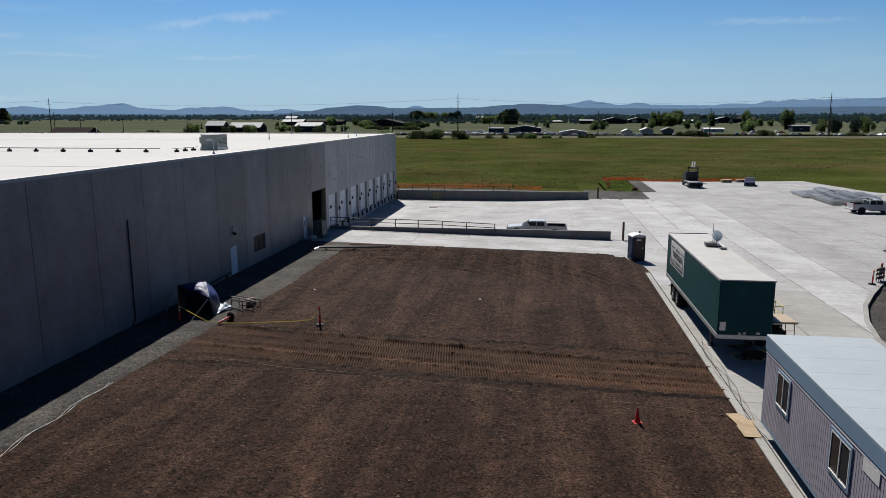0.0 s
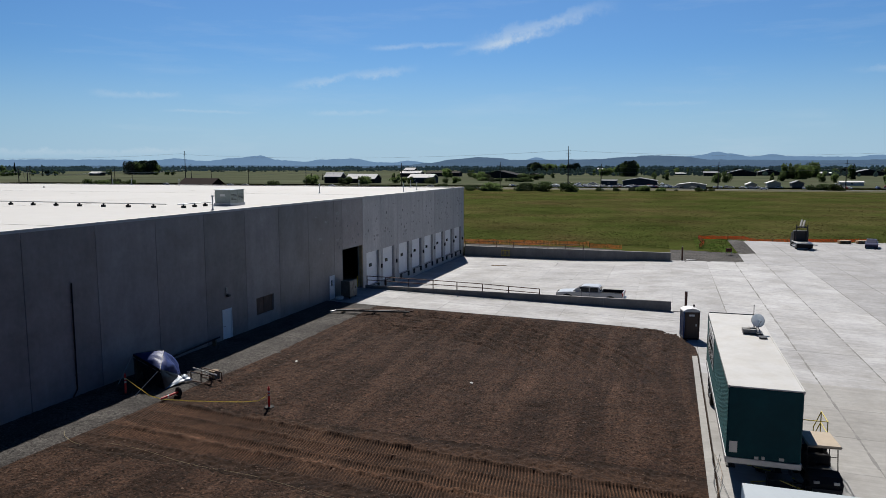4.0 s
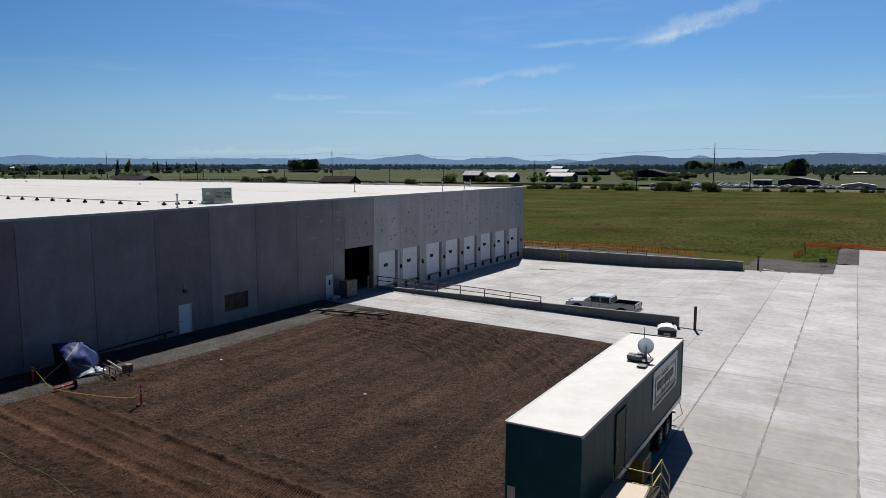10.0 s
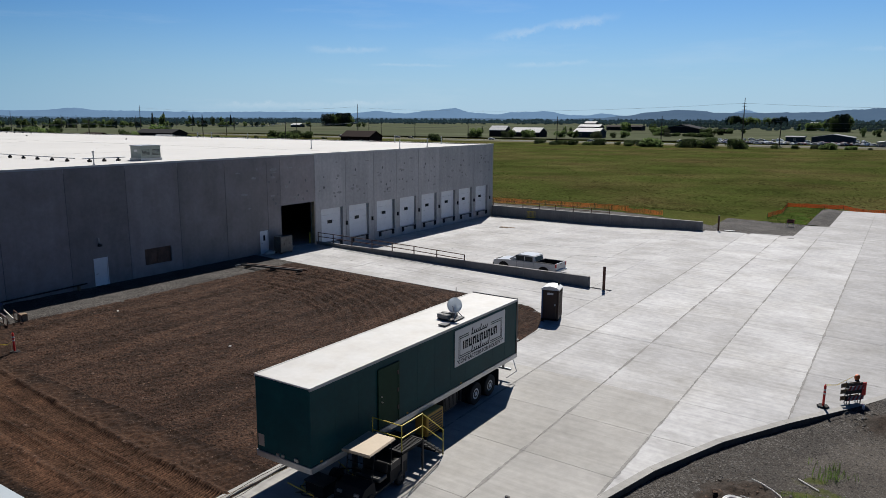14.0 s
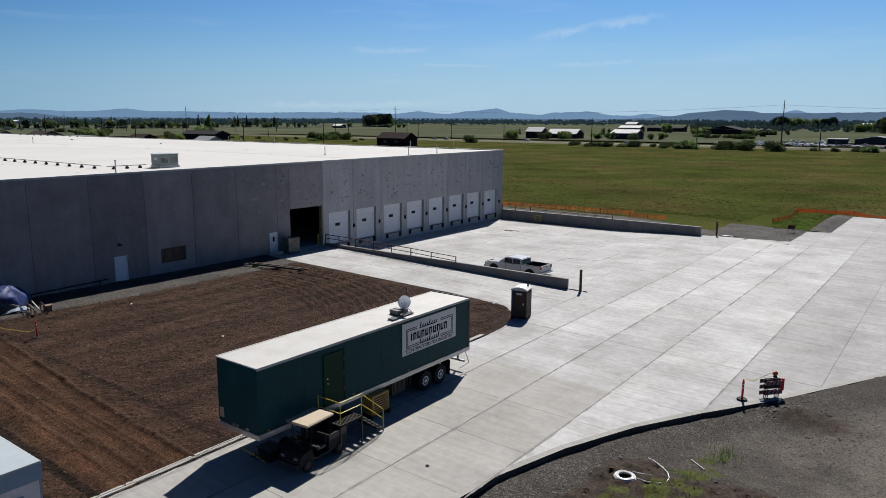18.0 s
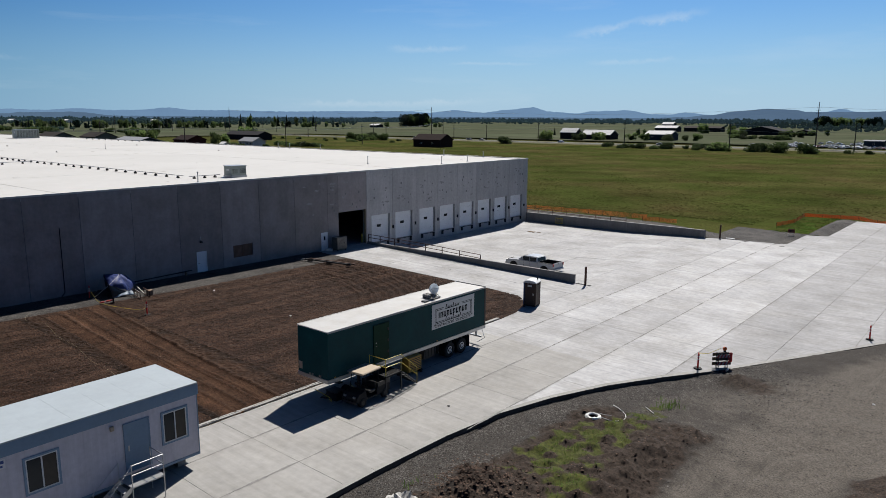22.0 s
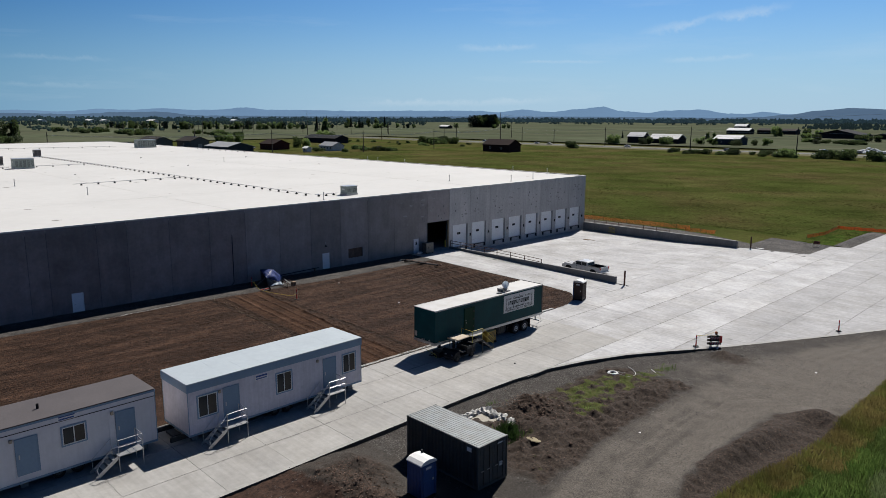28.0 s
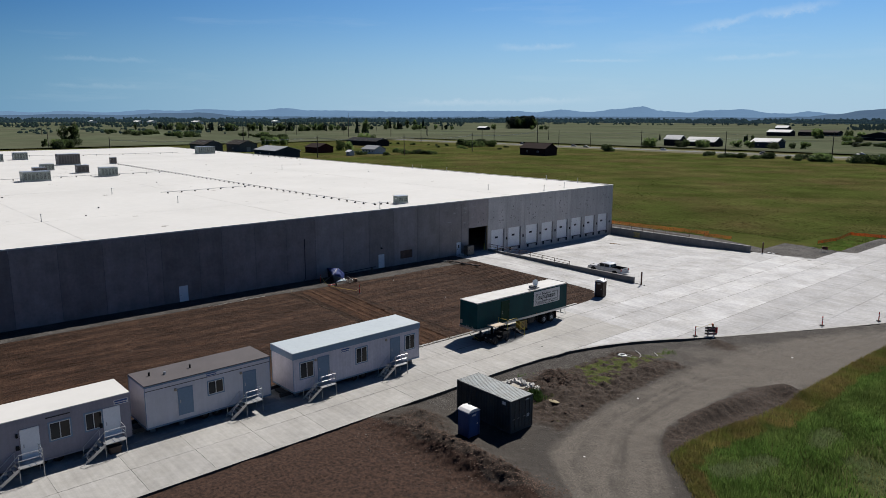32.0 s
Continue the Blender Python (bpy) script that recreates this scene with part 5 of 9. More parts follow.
def sign_board(side):
    x = side * (W2 + 0.014)
    t = side * 0.006
    sb = part("sign", B((min(x, x + side * 0.02), max(x, x + side * 0.02), 1.50, 6.0, 2.34, 3.98), bev=0.004), white_paint, semi, "white sign board with dark lettering")
    x += side * 0.02
    def strip(a, b, c, d, nm="border"):
        part(nm, B((min(x, x + t), max(x, x + t), a, b, c, d)), sign_ink, sb)
    for i in (0.0, 0.09):
        a, b, c, d = 1.80 + i, 5.70 - i, 2.66 + i, 3.66 - i
        w = 0.035
        strip(a, a + w, c, d)
        strip(b - w, b, c, d)
        for z0 in (c, d - w):
            strip(a + w, a + (0.85 if z0 > 3 else 1.0) - i, z0, z0 + w)
            strip(b - 1.1 + i, b - w, z0, z0 + w)
    def stroke(y0, z0, h, lean, w):
        bm = bmesh.new()
        prism(bm, [(y0, z0), (y0 + w, z0), (y0 + w + lean, z0 + h), (y0 + lean, z0 + h)], min(x, x + t), max(x, x + t), "x")
        part("mark", bm, sign_ink, sb)
    y = 2.16
    for k in range(10):
        w = 0.25 if k else 0.11
        strip(y, y + 0.10, 3.0, 3.38, "mark")
        if k:
            strip(y + 0.10, y + w - 0.07, 3.0 + 0.28 * (k % 2), 3.10 + 0.28 * (k % 2), "mark")
            strip(y + w - 0.07, y + w, 3.0, 3.38, "mark")
        y += w + 0.075
    for z0, n_ in ((3.50, 8), (2.68, 9)):
        for k in range(n_):
            stroke(2.85 + 0.19 * k, z0, 0.30 if k % 4 == 0 else 0.17, 0.08, 0.075)
            if k:
                stroke(2.75 + 0.19 * k, z0, 0.05, 0.012, 0.10)
    cu = bpy.data.curves.new("lettering", "FONT")
    cu.body, cu.size, cu.extrude, cu.align_x = '"CONTRACTORS FOR INDUSTRY"', 0.27, 0.004, "CENTER"
    cu.materials.append(sign_ink)
    tmp = bpy.data.objects.new("tmp", cu)
    scene.collection.objects.link(tmp)
    me = bpy.data.meshes.new_from_object(tmp.evaluated_get(bpy.context.evaluated_depsgraph_get()))
    bpy.data.objects.remove(tmp)
    part("lettering", me, None, sb, m=Matrix.Translation((x + t, 3.75, 2.42)) @ pose(0, 0, 0, 90, 0, 90 if side > 0 else -90))


sign_ink = mat("dark_sign_ink", (0.008, 0.010, 0.011), 0.6, var=0.1, spec=0.1)
sign_board(1)
sign_board(-1)

dish = thing("satellite_dish", pose(33.05, -2.85, G(32.4, -5.3) + 4.215), "white satellite dish on a weighted roof mount", "satellite dish")
part("mount", B((-0.55, 0.35, -0.4, 0.45, 0.0, 0.04), (-0.5, -0.42, -0.35, 0.4, 0.04, 0.08)), dark_metal, dish)
for x, y in ((-0.42, -0.25), (-0.42, 0.05), (-0.12, 0.22), (-0.15, -0.3)):
    part("ballast_block", B((x - 0.18, x + 0.18, y - 0.11, y + 0.11, 0.045, 0.22), bev=0.01), wall_conc, dish)
part("mast", R(((0.1, 0.1, 0.02), (0.1, 0.1, 0.72), 0.03), ((0.1, 0.1, 0.4), (-0.3, 0.1, 0.05), 0.018), ((0.1, 0.1, 0.4), (0.25, -0.25, 0.05), 0.018), ((0.1, 0.1, 0.4), (0.25, 0.4, 0.05), 0.018)), galv, dish)
bm = bmesh.new()
n, rings = 24, []
for j in range(6):
    r = 0.34 * j / 5
    rings.append([bm.verts.new((r * math.cos(6.28319 * i / n), r * math.sin(6.28319 * i / n), 0.5 * r * r)) for i in range(n)] if j else [bm.verts.new((0, 0, 0))])
for i in range(n):
    bm.faces.new((rings[0][0], rings[1][i], rings[1][(i + 1) % n]))
    for p, q in zip(rings[1:], rings[2:]):
        bm.faces.new((p[i], q[i], q[(i + 1) % n], p[(i + 1) % n]))
bmesh.ops.solidify(bm, geom=bm.faces[:], thickness=0.015)
rf_ = part("reflector", bm, mat("dish_grey_white", (0.62, 0.66, 0.70), 0.5, var=0.04), dish, smooth=True, m=Matrix.Translation((0.1, 0.02, 0.62)) @ pose(0, 0, 0, 72, 0, 18))
part("feed_arm", R(((0, -0.3, 0.05), (0, -0.09, 0.36), 0.012), ((0, -0.09, 0.32), (0, -0.09, 0.42), 0.03)), galv, rf_)
part("aerial", R(((-0.05, 0.35, 0.0), (-0.05, 0.35, 1.35), 0.016)), dark_metal, dish)
hatch = thing("roof_hatch", pose(33.3, -3.9, G(32.4, -5.3) + 4.215), "small dark roof vent on the trailer", "vent")
part("cover", B((-0.18, 0.18, -0.22, 0.22, 0, 0.06), bev=0.01), dark_metal, hatch)

# entry landing with yellow rails beside the trailer
gz = G(34.4, -8.3)
land = thing("entry_stairs", pose(33.85, -9.55, gz), "steel entry landing with yellow rails and steps down", "stairs")
part("deck_frame", B((0.0, 1.35, 0.0, 0.06, 1.12, 1.22), (0.0, 1.35, 1.29, 1.35, 1.12, 1.22), (0.0, 0.06, 0.06, 1.29, 1.12, 1.22), (1.29, 1.35, 0.06, 1.29, 1.12, 1.22)), black, land)
for k in range(13):
    part("deck_bar", B((0.06, 1.29, 0.09 + 0.092 * k, 0.13 + 0.092 * k, 1.17, 1.21)), black, land)
for x in (0.03, 1.32):
    for y in (0.03, 1.32):
        part("leg", B((x - 0.03, x + 0.03, y - 0.03, y + 0.03, 0, 1.16)), dark_metal, land)
for k in range(5):
    z = 1.0 - 0.2 * k
    part("tread", B((0.15, 1.30, 1.42 + 0.26 * k, 1.68 + 0.26 * k, z - 0.04, z)), black, land)
for x in (0.15, 1.30):
    part("stringer", R(((x, 1.35, 1.15), (x, 2.75, 0.05), 0.04)), dark_metal, land)
rails = [((0.0, 0.03, 1.22), (0.0, 0.03, 2.24)), ((1.32, 0.03, 1.22), (1.32, 0.03, 2.24)), ((1.32, 1.32, 1.22), (1.32, 1.32, 2.24)), ((0.0, 0.03, 2.22), (1.32, 0.03, 2.22)), ((0.0, 0.03, 1.75), (1.32, 0.03, 1.75)),
         ((1.32, 0.03, 2.22), (1.32, 1.32, 2.22)), ((1.32, 0.03, 1.75), (1.32, 1.32, 1.75)), ((1.32, 1.32, 2.22), (1.32, 2.72, 1.05)), ((1.32, 1.32, 1.75), (1.32, 2.72, 0.6)), ((1.32, 2.72, 1.07), (1.32, 2.72, 0.0))]
for p, q in rails:
    part("rail", R((p, q, 0.021)), yellow, land, "yellow painted rail")
heat = thing("site_heater", pose(33.75, -5.75, gz) @ Matrix.Diagonal((1.1, 1.35, 0.95, 1)), "amber yellow portable heater box under the trailer side", "heater")
part("case", B((-0.25, 0.3, -0.45, 0.45, 0.25, 1.25), bev=0.03), amber, heat)
part("grille", B(*[(0.3, 0.32, -0.35, 0.35, 0.35 + 0.12 * k, 0.40 + 0.12 * k) for k in range(7)]), dark_metal, heat)
for y in (-0.5, 0.42):
    part("skid", B((-0.25, 0.3, y, y + 0.08, 0.0, 0.25)), dark_metal, heat)

crate = thing("battery_crate", pose(33.2, -11.6, gz), "black battery crate and hose reel under the trailer nose", "crate")
part("box", B((-0.45, 0.4, -0.35, 0.3, 0.0, 0.5), bev=0.03), black, crate)
part("lid", B((-0.48, 0.43, -0.38, 0.33, 0.5, 0.55), bev=0.01), dark_metal, crate)
part("reel", R(((-0.1, 0.75, 0.32), (0.12, 0.75, 0.32), 0.30, 16)), black, crate)
part("reel_frame", B((-0.2, 0.22, 0.55, 0.62, 0.0, 0.36), (-0.2, 0.22, 0.88, 0.95, 0.0, 0.36)), dark_metal, crate)
# utility cart
cart = thing("utility_cart", pose(34.65, -10.55, G(34.6, -10.6), 0, 0, 4), "black two-seat utility cart with a tan canopy", "utility cart")
bm = bmesh.new()
prism(bm, [(-1.42, 0.35), (-1.45, 0.62), (-1.25, 0.82), (-0.72, 0.88), (-0.62, 0.42), (0.25, 0.42), (0.25, 0.80), (1.35, 0.80), (1.35, 0.35)], -0.58, 0.58)
part("body", bm, black, cart)
part("cargo_bed", B((-0.58, 0.58, 0.30, 1.38, 0.80, 0.84), (-0.58, -0.55, 0.30, 1.38, 0.84, 1.05), (0.55, 0.58, 0.30, 1.38, 0.84, 1.05), (-0.55, 0.55, 0.30, 0.33, 0.84, 1.05), (-0.55, 0.55, 1.35, 1.38, 0.84, 1.05)), dark_metal, cart)
part("seat", B((-0.52, 0.52, -0.32, 0.18, 0.58, 0.74), bev=0.04), mat("grey_vinyl", (0.03, 0.03, 0.03), 0.45, var=0.1), cart)
part("backrest", B((-0.52, 0.52, 0.14, 0.24, 0.76, 1.14), bev=0.03), black, cart)
part("canopy", B((-0.60, 0.60, -1.0, 0.62, 1.82, 1.93), bev=0.045), tan, cart, "tan moulded canopy")
for x in (-0.54, 0.54):
    part("strut", R(((x, -0.80, 0.86), (x, -0.62, 1.85), 0.02)), black, cart)
    part("strut", R(((x, 0.34, 0.8), (x, 0.42, 1.85), 0.02)), black, cart)
part("windshield_frame", R(((-0.54, -0.79, 0.9), (0.54, -0.79, 0.9), 0.018), ((-0.54, -0.70, 1.4), (0.54, -0.70, 1.4), 0.015)), black, cart)
part("steering_wheel", R(((-0.28, -0.5, 1.0), (-0.28, -0.46, 1.03), 0.17, 14)), black, cart)
part("headlamp", B((-0.45, -0.25, -1.45, -1.40, 0.6, 0.7), (0.25, 0.45, -1.45, -1.40, 0.6, 0.7)), galv, cart)
part("bumper", B((-0.5, 0.5, -1.55, -1.44, 0.32, 0.45)), dark_metal, cart)
for x, w in ((0.52, 0.2), (-0.52, -0.2)):
    for y in (-0.98, 0.92):
        wheel(cart, x, y, 0.27, w, rim=dark_metal)
cable = thing("power_cable", pose(0, 0, 0), "loose black power cables on the concrete under the trailer", "cable")
for k in range(3):
    bm = bmesh.new()
    pts = [(33.0 + 0.9 * math.sin(t * 1.3 + k) + 0.2 * k, -13.0 + 0.42 * t, G(33, -12) + 0.03 + (0.9 * (1 - t / 2) if t < 2 else 0)) for t in range(9)]
    tube(bm, pts, 0.022, 5)
    part("strand", bm, black if k else yellow, cable)
cable2 = thing("power_cable", pose(0, 0, 0), "tangle of pale power cables along the kerb", "cable")
for k in range(3):
    bm = bmesh.new()
    pts = [(30.95 + 0.22 * math.sin(t * 0.9 + 2 * k) + 0.05 * k, -9.0 - 1.05 * t - 0.1 * k, G(31, -15) + 0.09 + 0.02 * k) for t in range(13)]
    tube(bm, pts, 0.010, 5)
    part("strand", bm, (wood_dark, black, dark_metal)[k], cable2)

# ---- office cabins ----


def slider(parent, x, y0, y1, z0, z1, side):
    """A two-pane sliding window on the wall x, facing side."""
    s = side
    def b(a, c, y_0, y_1, z_0, z_1):
        p, q = x + s * a, x + s * c
        return (min(p, q), max(p, q), y_0, y_1, z_0, z_1)
    tr = part("window", B(b(0.0, 0.03, y0 - 0.09, y0, z0 - 0.09, z1 + 0.09), b(0.0, 0.03, y1, y1 + 0.09, z0 - 0.09, z1 + 0.09), b(0.0, 0.03, y0, y1, z1, z1 + 0.09), b(0.0, 0.03, y0, y1, z0 - 0.09, z0)), blue_trim, parent)
    ym = (y0 + y1) / 2
    part("frame", B(b(0.0, 0.035, y0, y0 + 0.04, z0, z1), b(0.0, 0.035, y1 - 0.04, y1, z0, z1), b(0.0, 0.035, y0 + 0.04, y1 - 0.04, z1 - 0.04, z1), b(0.0, 0.045, y0 + 0.04, y1 - 0.04, z0, z0 + 0.04), b(0.0, 0.035, ym - 0.025, ym + 0.025, z0 + 0.04, z1 - 0.04)), white_paint, tr)
    part("pane", B(b(0.0, 0.012, y0 + 0.04, ym - 0.025, z0 + 0.04, z1 - 0.04)), pane_mat, tr)
    part("pane", B(b(0.0, 0.015, ym + 0.025, y1 - 0.04, z0 + 0.04, z1 - 0.04)), screen, tr)


def cabin_door(parent, x, y0, y1, z0, z1, material):
    d = part("door", B((x, x + 0.035, y0, y1, z0, z1), bev=0.006), material, parent, "closed cabin door")
    part("door_frame", B((x, x + 0.05, y0 - 0.06, y0, z0, z1 + 0.06), (x, x + 0.05, y1, y1 + 0.06, z0, z1 + 0.06), (x, x + 0.05, y0, y1, z1, z1 + 0.06)), material, d)
    part("handle", B((x + 0.035, x + 0.07, y0 + 0.08, y0 + 0.14, z0 + 0.95, z0 + 1.2), bev=0.005), alu, d)
    return d


def lampbox(parent, x, y, z):
    part("porch_lamp", B((x, x + 0.12, y - 0.08, y + 0.08, z, z + 0.2), bev=0.02), tan, parent)


def cabin(x0, x1, y0, y1, base, floor_z, top, wall_m, roof_m, fascia_m, fascia, label, over=0.06):
    g = G((x0 + x1) / 2, (y0 + y1) / 2)
    c = thing("office_cabin", pose(0, 0, 0), label, "site office", "site offices")
    part("shell", B((x0, x1, y0, y1, floor_z, top - 0.02), bev=0.015), wall_m, c)
    # siding boards seen as shallow grooves
    for k in range(int((y1 - y0) / 1.22)):
        yy = y0 + 1.22 * (k + 0.9)
        if yy < y1 - 0.2:
            for xx in (x1, x0 - 0.006):
                part("siding_seam", B((xx, xx + 0.006, yy, yy + 0.014, floor_z, top - fascia)), wall_m, c)
    part("roof", B((x0 - over, x1 + over, y0 - over, y1 + over, top - 0.02, top + 0.05), bev=0.01), roof_m, c)
    if fascia:
        for bx in ((x0 - over, x0, y0 - over, y1 + over), (x1, x1 + over, y0 - over, y1 + over), (x0, x1, y0 - over, y0), (x0, x1, y1, y1 + over)):
            part("fascia", B((*bx, top - fascia, top - 0.021)), fascia_m, c)
    for k in range(int((y1 - y0) / 1.4) if roof_m is blue_roof else 0):
        yy = y0 + 1.4 * (k + 0.8)
        if yy < y1:
            part("roof_seam", B((x0 - over + 0.02, x1 + over - 0.02, yy, yy + 0.012, top + 0.05, top + 0.052)), roof_m, c)
    for yy in (y0, y1):
        for xx in (x0, x1):
            part("corner_trim", B((xx - 0.02, xx + 0.02, yy - 0.02, yy + 0.02, floor_z, top - fascia - 0.001)), fascia_m, c)
    part("skirt_rail", B((x0 - 0.02, x1 + 0.02, y0 - 0.02, y1 + 0.02, floor_z - 0.12, floor_z)), fascia_m, c)
    part("chassis", B((x0 + 0.7, x0 + 0.85, y0 - 0.9, y1, floor_z - 0.42, floor_z - 0.12), (x1 - 0.85, x1 - 0.7, y0 - 0.9, y1, floor_z - 0.42, floor_z - 0.12)), dark_metal, c)
    ym = (y0 + y1) / 2
    for xx, w in ((x0 + 0.4, -0.22), (x1 - 0.4, 0.22)):
        for yy in (ym - 0.5, ym + 0.5):
            wh = wheel(c, xx, yy, 0.36, w, rim=dark_metal)
            wh.location.z = g + 0.36
    for xx in (x0 + 0.78, x1 - 0.78):
        for k in range(5):
            yy = y0 + 0.6 + (y1 - y0 - 1.2) * k / 4
            part("pier", B((xx - 0.2, xx + 0.2, yy - 0.2, yy + 0.2, G(xx, yy), floor_z - 0.42)), wall_conc, c)
    part("hitch", B((x0 + 1.2, x1 - 1.2, y0 - 0.5, y0, floor_z - 0.4, floor_z - 0.25)), dark_metal, c)
    return c


def plate(parent, x, y, z, n_ink):
    p = part("name_plate", B((x, x + 0.012, y, y + 0.95, z, z + 0.36)), white_paint, parent, "small white plate with blue marks")
    part("mark", B((x + 0.012, x + 0.016, y + 0.05, y + 0.9, z + 0.2, z + 0.32)), blue_ink, p)
    part("mark", B((x + 0.012, x + 0.016, y + 0.05, y + 0.85, z + 0.05, z + 0.13)), blue_ink, p)


blue_ink = mat("blue_ink", (0.03, 0.06, 0.20), 0.5, var=0.1)
c1 = cabin(30.9, 34.45, -34.5, -21.05, 0, 0.12, 3.42, cabin_lilac, blue_roof, blue_trim, 0.52, "long lilac-white site office cabin with a pale blue roof")
for a, b in ((-33.85, -32.6), (-28.25, -27.1), (-22.72, -21.62)):
    slider(c1, 34.45, a, b, 1.12, 2.48, 1)
for a, b in ((-23.75, -22.55), (-28.65, -27.35), (-32.9, -31.7)):
    slider(c1, 30.87, a, b, 1.4, 2.6, -1)
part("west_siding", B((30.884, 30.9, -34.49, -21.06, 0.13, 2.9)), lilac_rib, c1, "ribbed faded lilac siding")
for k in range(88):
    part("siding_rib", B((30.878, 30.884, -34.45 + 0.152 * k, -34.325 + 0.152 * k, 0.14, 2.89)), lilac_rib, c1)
for a in (-32.12, -24.42):
    cabin_door(c1, 34.45, a, a + 1.02, 0.42, 2.55, blue_trim)
lampbox(c1, 34.45, -32.4, 2.35)
lampbox(c1, 34.45, -24.95, 2.5)
plate(c1, 34.46, -29.85, 2.45, 3)
plate(c1, 30.86, -30.3, 2.4, 3)
part("eave_trim", B((30.86, 30.9, -34.5, -21.05, 2.78, 2.86)), white_paint, c1)
c2 = cabin(30.15, 33.5, -46.05, -36.1, 0, 0.16, 3.36, cabin_white, grey_roof, blue_trim, 0.14, "white site office cabin with a dark grey felt roof", 0.03)
slider(c2, 33.5, -41.32, -40.12, 1.5, 2.52, 1)
for a in (-43.62, -38.42):
    cabin_door(c2, 33.5, a, a + 1.02, 0.5, 2.55, blue_trim)
    lampbox(c2, 33.5, a - 0.22, 2.5)
plate(c2, 33.5, -41.5, 2.95, 2)
part("belt_trim", B((33.5, 33.512, -46.05, -36.1, 2.92, 2.97)), grey_roof, c2)
part("roof_vent", R(((31.6, -45.0, 3.41), (31.6, -45.0, 3.7), 0.07, 8)), black, c2)
part("roof_vent", R(((32.0, -44.0, 3.41), (32.0, -44.0, 3.6), 0.1, 8)), galv, c2)
part("roof_vent", R(((31.9, -42.0, 3.41), (31.9, -42.0, 3.7), 0.07, 8)), black, c2)
c3 = cabin(30.3, 33.6, -57.6, -47.15, 0, 0.12, 3.3, cabin_grey, white_roof, cabin_grey, 0.3, "grey site office cabin with a bright white roof", 0.05)
for a, b in ((-52.3, -51.05), (-50.1, -49.05)):
    slider(c3, 33.6, a, b, 1.3, 2.5, 1)
for a in (-53.98, -48.9):
    cabin_door(c3, 33.6, a, a + 1.0, 0.35, 2.5, door_white)
    part("wall_lamp", B((33.6, 33.7, a - 0.3, a - 0.18, 2.1, 2.35)), black, c3)
    part("mail_box", B((33.6, 33.7, a - 0.35, a - 0.15, 1.25, 1.55)), black, c3)
plate(c3, 33.6, -48.2, 2.62, 2)
part("wall_light", B((33.6, 33.66, -52.5, -51.0, 2.9, 2.95)), dark_metal, c3)

stair = None


def cabin_stair(x, y, z):
    """Landing with a rail and a flight falling towards -y."""
    global stair
    m = pose(x, y, G(x + 0.6, y))
    if stair is not None:
        return copy_thing(stair, m)
    h = z - G(x + 0.6, y)
    s = stair = thing("cabin_steps", m, "galvanised steel cabin steps with a tubular hand rail", "steps", "cabin steps")
    part("landing", B((0.05, 1.2, 0.0, 1.45, h - 0.06, h), bev=0.01), alu, s)
    for xx in (0.1, 1.17):
        for yy in (0.04, 1.41):
            part("leg", R(((xx, yy, 0), (xx, yy, h - 0.06), 0.025)), alu, s)
    for k in range(4):
        zz = h * (1 - (k + 1) / 5)
        part("tread", B((0.2, 1.15, -0.28 - 0.27 * k, -0.02 - 0.27 * k, zz - 0.03, zz)), alu, s)
    for x in (0.2, 1.15):
        bm = bmesh.new()
        prism(bm, [(0.0, h + 0.02), (-1.27, 0.14), (-1.27, 0.0), (-1.12, 0.0), (0.0, h - 0.2)], x - 0.02, x + 0.02, "x")
        part("stringer", bm, alu, s)
    t = h + 0.92
    for p, q in (((1.17, 0.04, h), (1.17, 0.04, t)), ((1.17, 1.41, h), (1.17, 1.41, t)), ((1.17, 0.04, t), (1.17, 1.41, t)), ((1.17, 0.04, h + 0.5), (1.17, 1.41, h + 0.5)), ((0.1, 1.41, h), (0.1, 1.41, t)), ((0.1, 1.41, t), (1.17, 1.41, t)), ((0.1, 1.41, h + 0.5), (1.17, 1.41, h + 0.5)),
                 ((1.17, 0.04, t), (1.17, -1.05, 0.78)), ((1.17, -1.05, 0.78), (1.17, -1.2, 0.55)), ((1.17, -1.2, 0.55), (1.17, -1.05, 0.0)), ((0.12, 0.0, t - 0.2), (0.12, -1.1, 0.78)), ((0.12, -1.1, 0.78), (0.12, -1.1, 0.0)), ((0.12, 0.0, h), (0.12, 0.0, t - 0.2))):
        part("rail", R((p, q, 0.022)), alu, s)
    return s


for x, y in ((34.55, -32.65), (34.55, -24.9), (33.6, -38.9), (33.7, -49.35), (33.7, -54.5)):
    cabin_stair(x, y, 0.42)
bin_ = thing("storage_tub", pose(34.3, -48.6, G(34, -48.6)), "worn brown tub under the cabin steps", "tub")
part("tub", B((-0.3, 0.3, -0.4, 0.4, 0, 0.45), bev=0.05), porta_brown, bin_)
part("rim", B((-0.33, 0.33, -0.43, 0.43, 0.43, 0.48)), porta_brown, bin_)

# ---- shipping container ----
cont = thing("shipping_container", pose(47.25, -24.1, G(47, -24) - 0.02, 0, 0, -1.0), "dark grey corrugated steel shipping container on the gravel", "container")
CL, CW, CH = 3.0, 1.2, 2.56


def corrugated(a, b, pitch, depth):
    pts, n = [], int((b - a) / pitch)
    p = (b - a) / n
    for k in range(n):
        u = a + p * k
        pts += [(u, 0), (u + p * 0.30, 0), (u + p * 0.45, -depth), (u + p * 0.85, -depth)]
    return pts + [(b, 0)]


